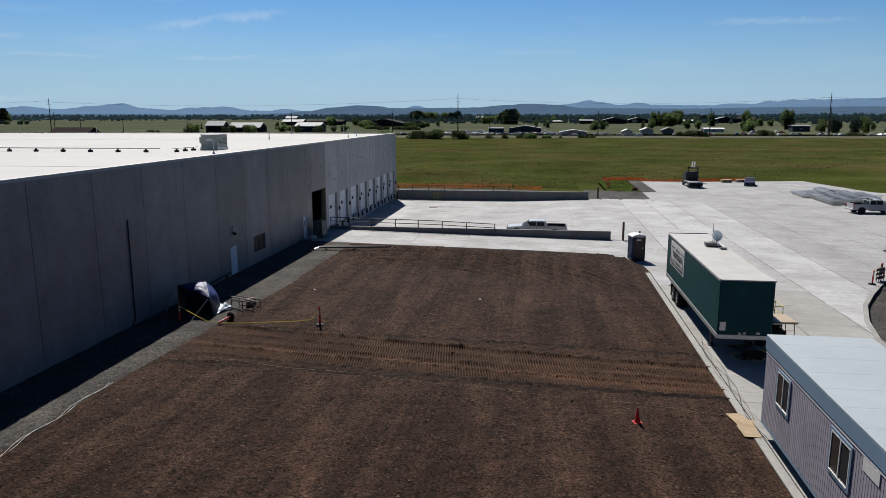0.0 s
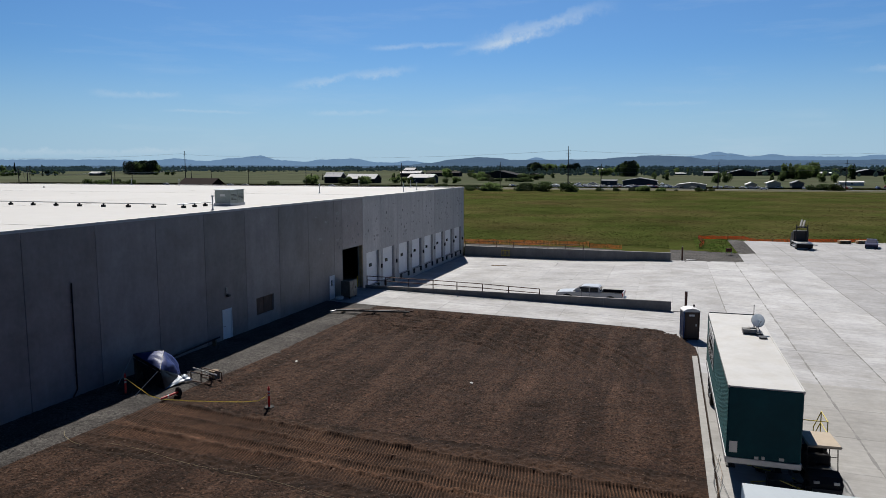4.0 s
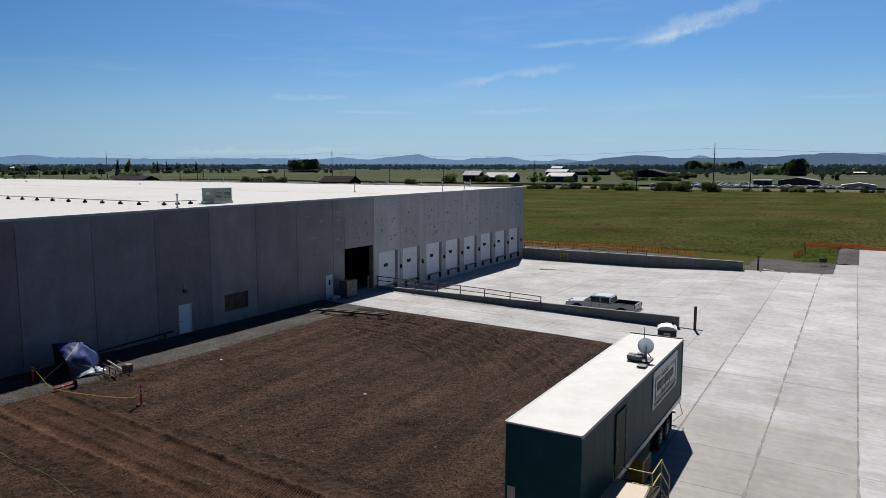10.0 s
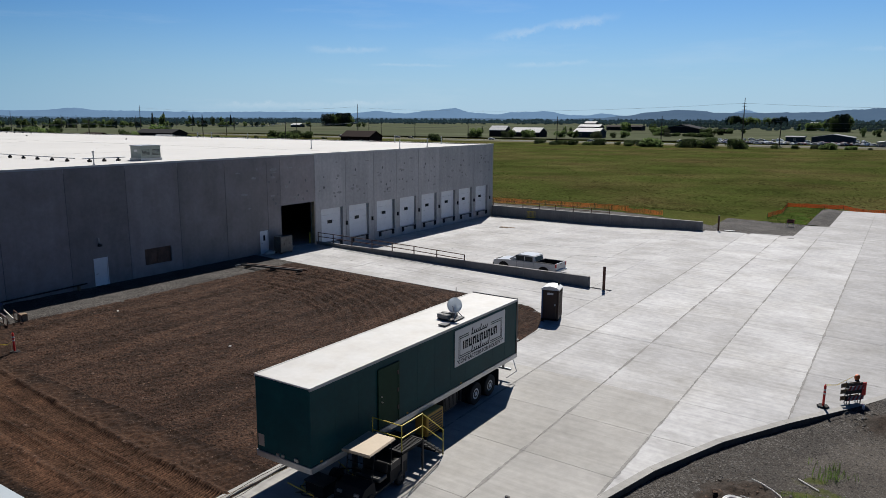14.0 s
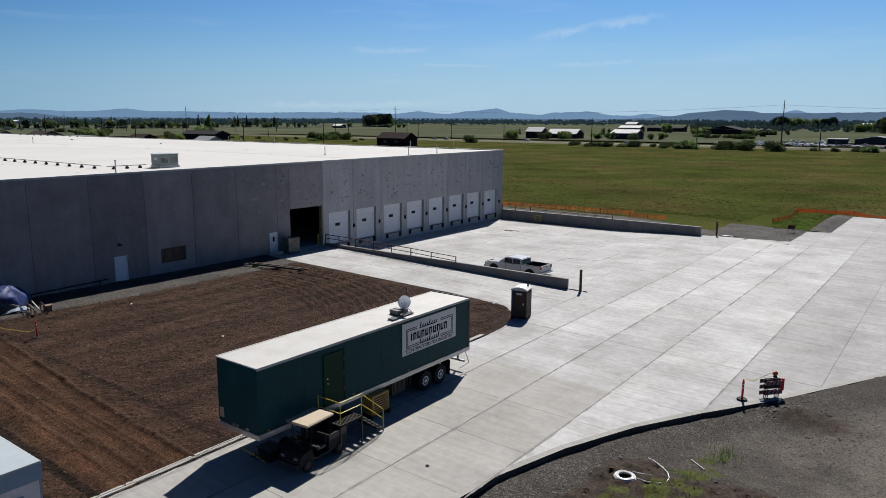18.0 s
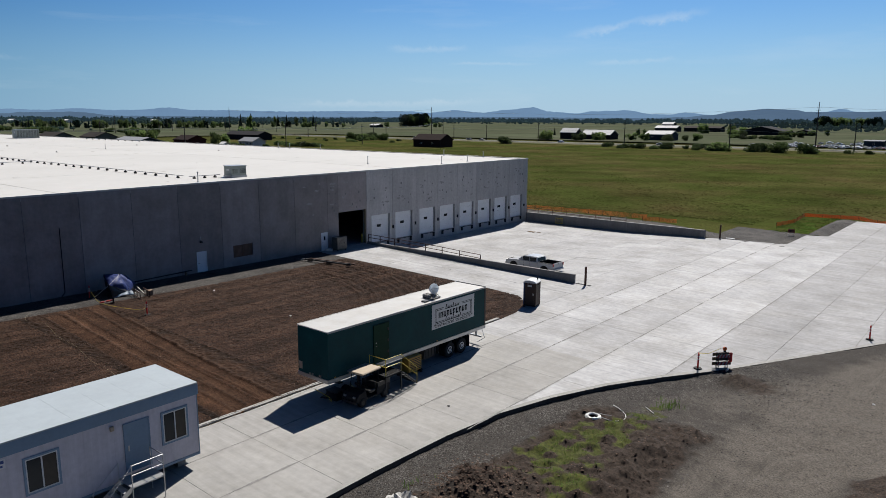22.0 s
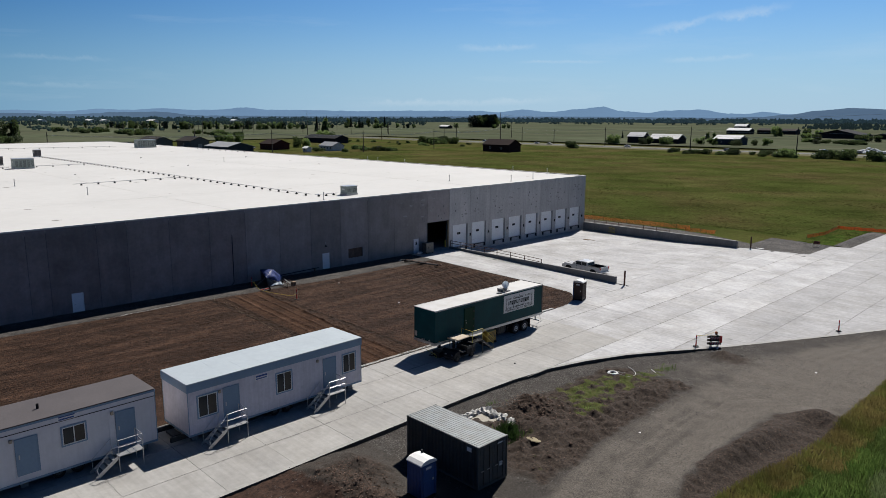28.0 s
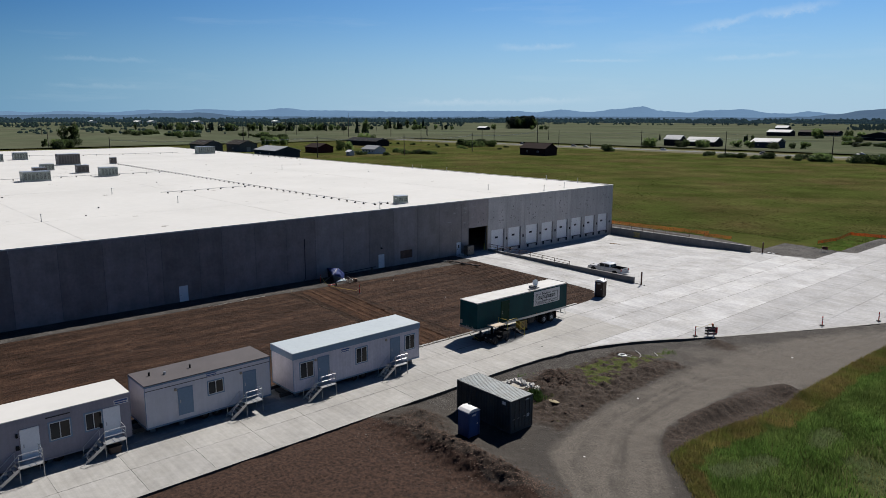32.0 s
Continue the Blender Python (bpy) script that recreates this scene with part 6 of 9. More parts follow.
for s in (-1, 1):
    bm = bmesh.new()
    prof = corrugated(-CL + 0.1, CL - 0.1, 0.28, 0.036)
    a = [bm.verts.new((u, s * (CW + d), 0.16)) for u, d in prof]
    b = [bm.verts.new((u, s * (CW + d), CH - 0.1)) for u, d in prof]
    for i in range(len(a) - 1):
        bm.faces.new((a[i], a[i + 1], b[i + 1], b[i]))
    bmesh.ops.solidify(bm, geom=bm.faces[:], thickness=0.02)
    part("side_wall", bm, cont_grey, cont)
crf = part("roof", B((-CL + 0.1, CL - 0.1, -CW + 0.06, CW - 0.06, CH - 0.04, CH + 0.004)), cont_top, cont, "pale weathered corrugated roof")
rib_mesh = mesh_of(B((0.0, 0.09, -CW + 0.12, CW - 0.12, CH + 0.002, CH + 0.026), bev=0.01), cont_top)
for k in range(28):
    part("roof_rib", rib_mesh, None, crf, m=Matrix.Translation((-CL + 0.16 + k * 0.205, 0, 0)))
for y in (-CW, CW - 0.06):
    part("top_rail", B((-CL, CL, y, y + 0.06, CH - 0.1, CH)), cont_grey, cont)
    part("bottom_rail", B((-CL, CL, y, y + 0.06, 0.0, 0.16)), cont_grey, cont)
    for x in (-CL, CL - 0.12):
        part("corner_post", B((x, x + 0.12, y - 0.01, y + 0.07, 0.0, CH)), cont_grey, cont)
        part("corner_casting", B((x - 0.015, x + 0.16, y - 0.02, y + 0.08, CH - 0.11, CH + 0.015), bev=0.01), cont_grey, cont)
for x in (-CL, CL - 0.1):
    part("end_beam", B((x, x + 0.1, -CW + 0.06, CW - 0.06, CH - 0.11, CH), (x, x + 0.1, -CW + 0.06, CW - 0.06, 0, 0.16)), cont_grey, cont)
part("front_wall", B((-CL + 0.03, -CL + 0.06, -CW + 0.06, CW - 0.06, 0.16, CH - 0.1)), cont_grey, cont)
part("floor_boards", B((-CL + 0.1, CL - 0.12, -CW + 0.06, CW - 0.06, 0.1, 0.17)), wood_dark, cont)
for s in (-1, 1):
    y0, y1 = (-CW + 0.08, -0.01) if s < 0 else (0.01, CW - 0.08)
    d = part("door", B((CL - 0.07, CL - 0.03, y0, y1, 0.18, CH - 0.12)), cont_grey, cont)
    for z in (0.3, 0.86, 1.42, 1.98):
        part("door_rib", B((CL - 0.03, CL - 0.01, y0 + 0.08, y1 - 0.08, z, z + 0.34), bev=0.008), cont_grey, d)
    for u in (0.3, 0.72):
        yy = y0 + (y1 - y0) * u
        part("lock_rod", R(((CL + 0.02, yy, 0.15), (CL + 0.02, yy, CH - 0.1), 0.02)), dark_metal, d)
        part("lock_handle", B((CL + 0.02, CL + 0.05, yy - 0.22, yy, 1.05, 1.09)), galv, d)
part("marking", B((CL - 0.9, CL - 0.55, -CW - 0.012, -CW - 0.004, 2.1, 2.35)), white_paint, cont, "worn white data marks")
part("marking", B((CL - 0.008, CL - 0.004, 0.3, 0.9, 2.28, 2.36), (CL - 0.008, CL - 0.004, 0.55, 0.8, 0.9, 1.15)), white_paint, cont, "worn white data marks")


def toilet(x, y, turn, main, side, front, label):
    t = thing("portable_toilet", pose(x, y, G(x, y) + (0.0 if x > 40 else 0.004), 0, 0, turn), label, "portable toilet")
    part("skid", B((-0.56, 0.56, -0.56, 0.56, 0, 0.12), bev=0.02), black, t)
    for nm, bx, m_ in (("side_wall", (-0.54, -0.50, -0.54, 0.54, 0.12, 2.02), side), ("side_wall", (0.50, 0.54, -0.54, 0.54, 0.12, 2.02), main), ("rear_wall", (-0.50, 0.50, 0.50, 0.54, 0.12, 2.02), main), ("front_wall", (-0.50, 0.50, -0.52, -0.48, 0.12, 2.02), front)):
        w = part(nm, B(bx), m_, t)
    for k in range(4):
        part("rib", B((0.54, 0.56, -0.42 + 0.24 * k, -0.32 + 0.24 * k, 0.25, 1.75), bev=0.008), main, t)
        part("rib", B((-0.56, -0.54, -0.42 + 0.24 * k, -0.32 + 0.24 * k, 0.25, 1.75), bev=0.008), side, t)
    for sx in (-1, 1):
        for sy in (-1, 1):
            part("corner_post", R(((0.53 * sx, 0.53 * sy, 0.12), (0.53 * sx, 0.53 * sy, 2.04), 0.05, 8)), main if sx > 0 else side, t)
    d = part("door", B((-0.40, 0.40, -0.56, -0.52, 0.18, 1.98), bev=0.015), front, t)
    part("latch", B((0.28, 0.36, -0.58, -0.56, 1.0, 1.15)), white_paint, d)
    part("badge", B((-0.2, 0.2, -0.565, -0.56, 1.72, 1.86), bev=0.002), white_paint, d, "pale oval badge")
    bm = bmesh.new()
    prism(bm, [(-0.60, 2.04), (0.60, 2.04), (0.60, 2.10), (0.38, 2.24), (0.0, 2.30), (-0.38, 2.24), (-0.60, 2.10)], -0.60, 0.60, "y")
    rf = part("roof", bm, white_paint, t, "white domed plastic roof")
    part("vent_pipe", R(((0.35, 0.35, 2.2), (0.35, 0.35, 2.42), 0.06, 10)), black, rf)
    part("vent_slot", B(*[(0.54, 0.565, -0.3 + 0.2 * k, -0.16 + 0.2 * k, 1.84, 1.92) for k in range(4)]), black, t)
    return t


toilet(30.5, 13.35, 12, porta_brown, porta_blue, porta_brown, "brown and blue portable toilet with a white roof")
toilet(48.3, -27.85, 90, porta_blue, porta_blue, porta_blue, "blue portable toilet with white roof beside the container")

# ---- vehicles ----


def car_body(outline, half, bm=None):
    bm = bm or bmesh.new()
    prism(bm, outline, -half, half, "x")
    bmesh.ops.bevel(bm, geom=bm.edges[:], offset=0.05, segments=2, affect="EDGES", clamp_overlap=True)
    return bm


def pickup(name, m, paint, label, rack=True):
    """Crew-cab pickup: nose towards -y, wheels on z = 0."""
    c = thing(name, m, label, "pickup truck")
    part("body", car_body([(-2.88, 0.42), (-2.96, 0.70), (-2.92, 0.94), (-2.6, 1.05), (-1.42, 1.17), (0.95, 1.20), (0.95, 0.42)], 0.98), paint, c)
    part("cab", car_body([(-1.50, 1.15), (-0.72, 1.75), (-0.45, 1.80), (0.72, 1.80), (0.86, 1.74), (0.97, 1.15)], 0.84), paint, c)
    part("bed", B((-0.98, -0.92, 0.96, 2.9, 0.5, 1.26), (0.92, 0.98, 0.96, 2.9, 0.5, 1.26), (-0.92, 0.92, 0.96, 1.00, 0.7, 1.26), (-0.92, 0.92, 0.96, 2.86, 0.55, 0.72)), paint, c)
    part("bed_liner", B((-0.915, 0.915, 1.005, 2.83, 0.722, 0.74)), black, c, "black bed liner")
    for bx in ((-0.985, -0.86, 0.98, 2.86, 1.24, 1.285), (0.86, 0.985, 0.98, 2.86, 1.24, 1.285)):
        part("bed_rail_cap", B(bx), black, c)
    for bx in ((-0.915, -0.88, 1.01, 2.83, 0.74, 1.24), (0.88, 0.915, 1.01, 2.83, 0.74, 1.24), (-0.86, 0.86, 1.005, 1.04, 0.74, 1.27)):
        part("liner_side", B(bx), black, c)
    tg = part("tailgate", B((-0.88, 0.88, 2.84, 2.92, 0.62, 1.32), bev=0.02), paint, c)
    part("handle", B((-0.12, 0.12, 2.92, 2.94, 1.15, 1.22)), black, tg)
    for s in (-1, 1):
        part("side_window", B((min(s * 0.835, s * 0.85), max(s * 0.835, s * 0.85), -0.84, -0.03, 1.21, 1.68)), pane_mat, c)
        part("side_window", B((min(s * 0.835, s * 0.85), max(s * 0.835, s * 0.85), 0.05, 0.76, 1.21, 1.68)), pane_mat, c)
        part("tail_lamp", B((min(s * 0.80, s * 0.99), max(s * 0.80, s * 0.99), 2.86, 2.95, 0.95, 1.28), bev=0.01), red_lens, c)
        part("head_lamp", B((min(s * 0.60, s * 0.95), max(s * 0.60, s * 0.95), -2.93, -2.82, 0.78, 0.98), bev=0.01), white_paint, c)
        mi = part("mirror", B((min(s * 0.95, s * 1.18), max(s * 0.95, s * 1.18), -0.80, -0.70, 1.25, 1.48), bev=0.02), paint, c)
        part("running_board", B((min(s * 0.86, s * 1.0), max(s * 0.86, s * 1.0), -1.2, 0.8, 0.36, 0.42)), black, c)
        for y in (-1.9, 1.85):
            part("wheel_arch", R(((s * 0.90, y, 0.42), (s * 0.985, y, 0.42), 0.50, 20)), black, c)
            wheel(c, s * 0.86, y, 0.40, s * 0.27, rim=dark_metal)
        part("door_line", B((min(s * 0.98, s * 0.984), max(s * 0.98, s * 0.984), -0.66, -0.64, 0.5, 1.18), (min(s * 0.98, s * 0.984), max(s * 0.98, s * 0.984), 0.03, 0.05, 0.5, 1.18)), dark_metal, c)
    part("windscreen", B((-0.76, 0.76, -0.42, 0.42, -0.006, 0.006)), pane_mat, c, m=Matrix.Translation((0, -1.10, 1.475)) @ pose(0, 0, 0, 37.3, 0, 0))
    part("rear_window", B((-0.66, 0.66, -0.22, 0.22, -0.006, 0.006)), pane_mat, c, m=Matrix.Translation((0, 0.925, 1.46)) @ pose(0, 0, 0, -79.4, 0, 0))
    part("front_bumper", B((-0.95, 0.95, -3.0, -2.85, 0.42, 0.68), bev=0.03), dark_metal, c)
    part("rear_bumper", B((-0.95, 0.95, 2.92, 3.06, 0.45, 0.66), bev=0.03), alu, c)
    part("grille", B((-0.55, 0.55, -2.94, -2.88, 0.70, 1.0)), black, c)
    if rack:
        part("light_bar", B((-0.8, 0.8, 0.40, 0.58, 1.80, 1.88), bev=0.02), black, c)
        part("headache_rack", B((-0.86, -0.80, 1.0, 1.05, 1.32, 1.9), (0.80, 0.86, 1.0, 1.05, 1.32, 1.9), (-0.80, 0.80, 1.0, 1.05, 1.82, 1.9), (-0.80, 0.80, 1.0, 1.05, 1.5, 1.55)), black, c)
    return c


pickup("pickup_truck", pose(21.9, 27.3, pit(21.9, 27.3), 0, 0, -93) @ Matrix.Diagonal((1, 1.07, 0.88, 1)), truck_white, "white crew-cab pickup with a black bed liner on the apron", False)
pickup("pickup_truck", pose(65.6, 51.6, G(65, 51), 0, 0, 95), truck_white, "white crew-cab pickup with a headache rack beside the steel bundles")


def small_car(m, paint, label):
    c = thing("parked_car", m, label, "car")
    part("body", car_body([(-2.25, 0.35), (-2.3, 0.62), (-2.1, 0.78), (-1.0, 0.92), (1.6, 0.98), (2.2, 0.90), (2.28, 0.5), (2.2, 0.33)], 0.90), paint, c)
    part("cabin", car_body([(-1.15, 0.90), (-0.35, 1.42), (0.75, 1.44), (1.75, 0.95)], 0.74), paint, c)
    for s in (-1, 1):
        part("side_window", B((min(s * 0.742, s * 0.752), max(s * 0.742, s * 0.752), -0.6, 1.1, 1.0, 1.34)), pane_mat, c)
        part("tail_lamp", B((min(s * 0.55, s * 0.85), max(s * 0.55, s * 0.85), 2.24, 2.3, 0.66, 0.8)), red_lens, c)
        for y in (-1.4, 1.4):
            wheel(c, s * 0.80, y, 0.33, s * 0.21)
    part("rear_window", B((-0.62, 0.62, -0.42, 0.42, -0.006, 0.006)), pane_mat, c, m=Matrix.Translation((0, 1.27, 1.22)) @ pose(0, 0, 0, -26, 0, 0))
    return c


small_car(pose(60.6, 90.2, G(60, 90), 0, 0, -14), car_blue, "dark blue sedan parked at the far edge of the yard")
drill = thing("flatbed_truck", pose(49.5, 86.4, G(49, 86), 0, 0, 181), "dark flatbed work truck carrying a folded grey boom", "truck")
part("cab", car_body([(-3.4, 0.5), (-3.45, 1.3), (-2.9, 1.45), (-2.5, 2.35), (-1.4, 2.4), (-1.4, 0.5)], 1.05), mat("charcoal_truck_paint", (0.022, 0.023, 0.026), 0.4, 0.1, var=0.15), drill)
part("windscreen", B((-0.85, 0.85, -2.95, -2.9, 1.5, 2.2)), pane_mat, drill)
part("chassis", B((-0.5, 0.5, -1.4, 3.4, 0.55, 0.85)), dark_metal, drill)
part("flatbed", B((-1.2, 1.2, -1.2, 3.5, 0.95, 1.1), bev=0.02), alu, drill)
part("tool_box", B((-1.1, 1.1, -1.1, 0.0, 1.1, 2.75), bev=0.04), dark_metal, drill)
part("mast", B((-0.9, -0.72, 0.3, 0.48, 1.1, 3.75), (0.72, 0.9, 0.3, 0.48, 1.1, 3.75), (-0.9, 0.9, 0.3, 0.48, 3.3, 3.5)), dark_metal, drill)
part("boom", R(((-0.75, -1.9, 4.3), (0.15, 1.9, 3.55), 0.15, 10), ((-0.35, -1.9, 4.35), (0.55, 1.9, 3.6), 0.15, 10)), wall_conc, drill, "folded pale grey boom tubes")
part("rear_box", B((-1.15, 1.15, 2.6, 3.5, 0.35, 0.95)), black, drill)
part("outrigger", B((-1.9, 1.9, 3.0, 3.15, 0.75, 0.9)), alu, drill)
for s in (-1, 1):
    for y in (-2.5, 1.9):
        wheel(drill, s * 0.95, y, 0.48, s * 0.3)
for x, y, r_ in ((57.9, 96.3, 10), (60.9, 97.2, 8), (62.2, 97.4, 5)):
    p_ = thing("pallet_stack", pose(x, y, G(x, y), 0, 0, r_), "stack of pale timber pallets and boards at the yard edge", "pallet", "timber stacks")
    for k in range(4):
        part("deck", B((-1.0 + 0.05 * k, 1.0, -0.6, 0.6, 0.14 * k + 0.1, 0.14 * k + 0.13)), wood, p_)
        part("bearer", B((-0.9, -0.8, -0.55, 0.55, 0.14 * k, 0.14 * k + 0.1), (0.8, 0.9, -0.55, 0.55, 0.14 * k, 0.14 * k + 0.1)), wood, p_)
# bundles of galvanised racking beams
rng = random.Random(5)
for i, (x, y, ln, tn, rows) in enumerate(((63.9, 72.6, 8.0, 4, 2), (65.3, 71.6, 8.0, 5, 3), (64.4, 63.8, 8.2, 2, 3), (66.2, 63.5, 8.2, 3, 4), (67.4, 73.2, 8.0, 5, 4), (68.2, 64.5, 8.0, 3, 5), (70.0, 70.0, 8.0, 4, 4), (70.6, 62.0, 8.0, 3, 3), (72.3, 68.8, 8.0, 4, 3), (69.5, 77.5, 8.0, 5, 3))):
    bd = thing("steel_bundle", pose(x, y, G(x, y), 0, 0, -tn), "bundle of shiny galvanised racking beams on timber", "steel bundle", "steel bundles on the yard")
    for yy in (-2.6, 2.6):
        part("bearer", B((-0.75, 0.75, yy - 0.06, yy + 0.06, 0.0, 0.12)), wood, bd)
    for r in range(rows):
        for k in range(5):
            o = rng.uniform(-0.4, 0.4)
            part("beam", B((-0.7 + 0.30 * k, -0.60 + 0.30 * k, -ln / 2 + o, ln / 2 + o, 0.12 + 0.22 * r, 0.22 + 0.22 * r)), galv, bd)
        zig = [(-0.62 if k % 2 else 0.58, -ln / 2 + 0.3 + 0.42 * k, 0.17 + 0.22 * r) for k in range(int((ln - 0.5) / 0.42))]
        part("lacing", R(*[(p, q, 0.028, 5) for p, q in zip(zig, zig[1:])]), galv, bd)
    for k in range(3):
        part("brace", R(((-0.6 + 0.4 * k, -ln / 2 + 0.3, 0.1 + 0.22 * rows), (-0.3 + 0.4 * k, -ln / 2 - 0.5, 0.1 + 0.2 * rows + 0.5), 0.025)), dark_metal, bd)

# ---- loose things on the site ----


def delineator(x, y, lean=0.0):
    d = thing("delineator_post", pose(x, y, G(x, y) + 0.03, lean, lean * 0.5, 0), "red-orange plastic delineator post on a black base", "delineator", "delineator posts")
    part("post", R(((0, 0, 0.05), (0, 0, 1.05), 0.055, 12)), red_orange, d)
    part("band", R(((0, 0, 0.62), (0, 0, 0.70), 0.058, 12)), white_paint, d)
    part("band", R(((0, 0, 0.80), (0, 0, 0.88), 0.058, 12)), white_paint, d)
    part("base", R(((0, 0, 0.0), (0, 0, 0.06), 0.28, 8, 0.24)), black, d)
    part("grip", R(((0, 0, 1.05), (0, 0, 1.12), 0.03, 8)), red_orange, d)
    return d


for x, y, l in ((10.05, -10.6, 1), (2.07, -11.49, -3), (47.05, 7.65, 2), (54.6, 22.6, -2), (58.3, 29.6, 1)):
    delineator(x, y, l)
tape = thing("caution_tape", pose(0, 0, 0), "slack yellow caution tape strung between posts over the soil", "caution tape")


def ribbon(bm, pts, w=0.04):
    vs = [(bm.verts.new((x, y, z)), bm.verts.new((x + 0.01, y + 0.01, z + w))) for x, y, z in pts]
    for (a, b), (c, d) in zip(vs, vs[1:]):
        bm.faces.new((a, c, d, b))
    bmesh.ops.solidify(bm, geom=bm.faces[:], thickness=0.004)


bm = bmesh.new()
gt = G(4.5, -11.7) + 0.12
ribbon(bm, [(2.07, -11.49, 0.9), (2.9, -11.56, 0.52), (3.7, -11.63, 0.16), (4.48, -11.7, gt)])
part("length", bm, tape_mat, tape)
bm = bmesh.new()
ribbon(bm, [(4.48, -11.7, gt), (6.0, -11.6, gt + 0.03), (7.6, -11.35, 0.15), (8.8, -10.95, 0.13), (9.5, -10.7, 0.18), (9.85, -10.63, 0.40), (10.05, -10.6, 0.72)])
part("length", bm, tape_mat, tape)
bm = bmesh.new()
ribbon(bm, [(47.05, 7.65, 0.1), (47.5, 8.2, 0.02), (48.1, 8.9, 0.35)])
part("length", bm, tape_mat, tape)

# pop-up canopy sagged on its bent frame by the wall
def cloth(bm, a, b, c, bulge, seed, mi, crease=0.07, n=12):
    """A triangle of cloth: swells by bulge at its middle and wrinkles, its edges tight."""
    a, b, c = Vector(a), Vector(b), Vector(c)
    up = (b - a).cross(c - a).normalized()
    grid = {}
    for i in range(n + 1):
        for j in range(n + 1 - i):
            u, v = i / n, j / n
            w = 1 - u - v
            slack = 27 * u * v * w + 2 * (u * v + v * w + u * w) * 0.35
            fold = noise.noise(Vector((seed + 3.1 * u, 6.5 * v, 2.0))) + 0.6 * abs(noise.noise(Vector((seed + 9 * v, 5 * u, 7.0))))
            p = a * w + b * u + c * v + up * (bulge * slack * 0.7 + crease * fold * min(1.0, 3 * slack))
            grid[i, j] = bm.verts.new(p)
    for i in range(n):
        for j in range(n - i):
            f = bm.faces.new((grid[i, j], grid[i + 1, j], grid[i, j + 1]))
            f.material_index, f.smooth = mi, True
            if i + j < n - 1:
                f = bm.faces.new((grid[i + 1, j], grid[i + 1, j + 1], grid[i, j + 1]))
                f.material_index, f.smooth = mi, True


black_tarp = mat("black_tarpaulin", (0.010, 0.011, 0.017), 0.45, var=0.3, s1=1.5, s2=5, bump=0.3, bs=6)
pale_film = mat("pale_blue_plastic_film", (0.20, 0.25, 0.31), 0.45, var=0.35, s1=2.0, s2=6, bump=0.5, bs=7)
gz = G(2.7, -9.5)
PEAK, CA, CB, CD, CC, CF = (2.52, -9.0, 1.80), (1.08, -9.72, 1.66), (3.34, -10.34, 1.17), (3.16, -8.50, 0.32), (2.0, -7.35, 0.66), (0.9, -8.0, 1.25)
tp = thing("collapsed_canopy", pose(0, 0, 0), "sagging blue and black canopy on a bent frame beside the wall", "canopy")
for k, (p, q, b, m_) in enumerate(((CA, CB, 0.16, tarp_blue), (CB, CD, 0.20, tarp_blue), (CD, CC, 0.18, tarp_blue), (CC, CF, 0.15, tarp_blue), (CF, CA, 0.10, black_tarp))):
    bm = bmesh.new()
    cloth(bm, PEAK, p, q, b, 3.7 * k + 1, 0)
    part("canopy_panel", bm, m_, tp, "blue canopy panel" if m_ is tarp_blue else "black canopy panel", smooth=True)
    part("seam", R((PEAK, p, 0.016)), bag_white if p is CB else black, tp)
SB, SD = (3.42, -10.12, gz + 0.03), (3.30, -8.75, gz + 0.03)
# side cloths; the first two pieces close the shaded south opening with black
for k, tri_ in enumerate(((CB, CA, (1.9, -9.55, gz + 0.03)), (CB, (1.9, -9.55, gz + 0.03), SB), (CB, SB, SD), (CB, SD, CD), (CF, (0.8, -7.9, gz), (0.95, -9.5, gz)), (CF, (0.95, -9.5, gz), CA), (CD, SD, (2.1, -7.4, gz)), (CD, (2.1, -7.4, gz), CC))):
    bm = bmesh.new()
    cloth(bm, *tri_, -0.05 if k < 2 else 0.06, 11 + 2.3 * k, 0, 0.05, 9)
    part("side_cloth", bm, black_tarp, tp, "black hanging cloth for the sides and the shaded opening", smooth=True)
for p, q in ((CA, CB), (CB, CD)):
    bm = bmesh.new()
    p, q = Vector(p), Vector(q)
    rows = []
    for i in range(15):
        c = p + (q - p) * (i / 14)
        rows.append([bm.verts.new(c + Vector((0.05 * z_ * math.sin(i * 1.3), -0.03 * z_ + 0.03 * z_ * math.cos(i * 1.7), 0.02 - 0.2 * z_ * (1 + 0.25 * math.sin(i * 0.9))))) for z_ in (0, 0.5, 1)])
    for a, b in zip(rows, rows[1:]):
        for k in (0, 1):
            bm.faces.new((a[k], b[k], b[k + 1], a[k + 1]))
    bmesh.ops.solidify(bm, geom=bm.faces[:], thickness=0.008)
    part("valance", bm, black_tarp, tp, "black valance with a pale hem")
    part("hem", R((p + Vector((0, -0.02, -0.16)), q + Vector((0, -0.02, -0.16)), 0.012)), galv, tp)
for p, q in ((CA, (0.42, -10.25, gz)), ((3.30, -10.45, 1.10), (2.72, -11.7, gz)), (CF, (0.5, -7.6, gz)), (CD, (3.5, -8.1, gz + 0.1))):
    part("leg", R((p, q, 0.02)), galv, tp)
bm = bmesh.new()
cloth(bm, (3.46, -10.15, gz + 0.05), (3.75, -8.9, gz + 0.22), (3.2, -8.75, gz + 0.42), 0.05, 31, 0, 0.10, 10)
part("loose_film", bm, pale_film, tp, "crumpled pale blue plastic film", smooth=True)
bm = bmesh.new()
cloth(bm, (3.3, -9.3, gz + 0.1), (4.0, -8.5, gz + 0.12), (3.35, -8.4, gz + 0.4), 0.06, 37, 0, 0.12, 10)
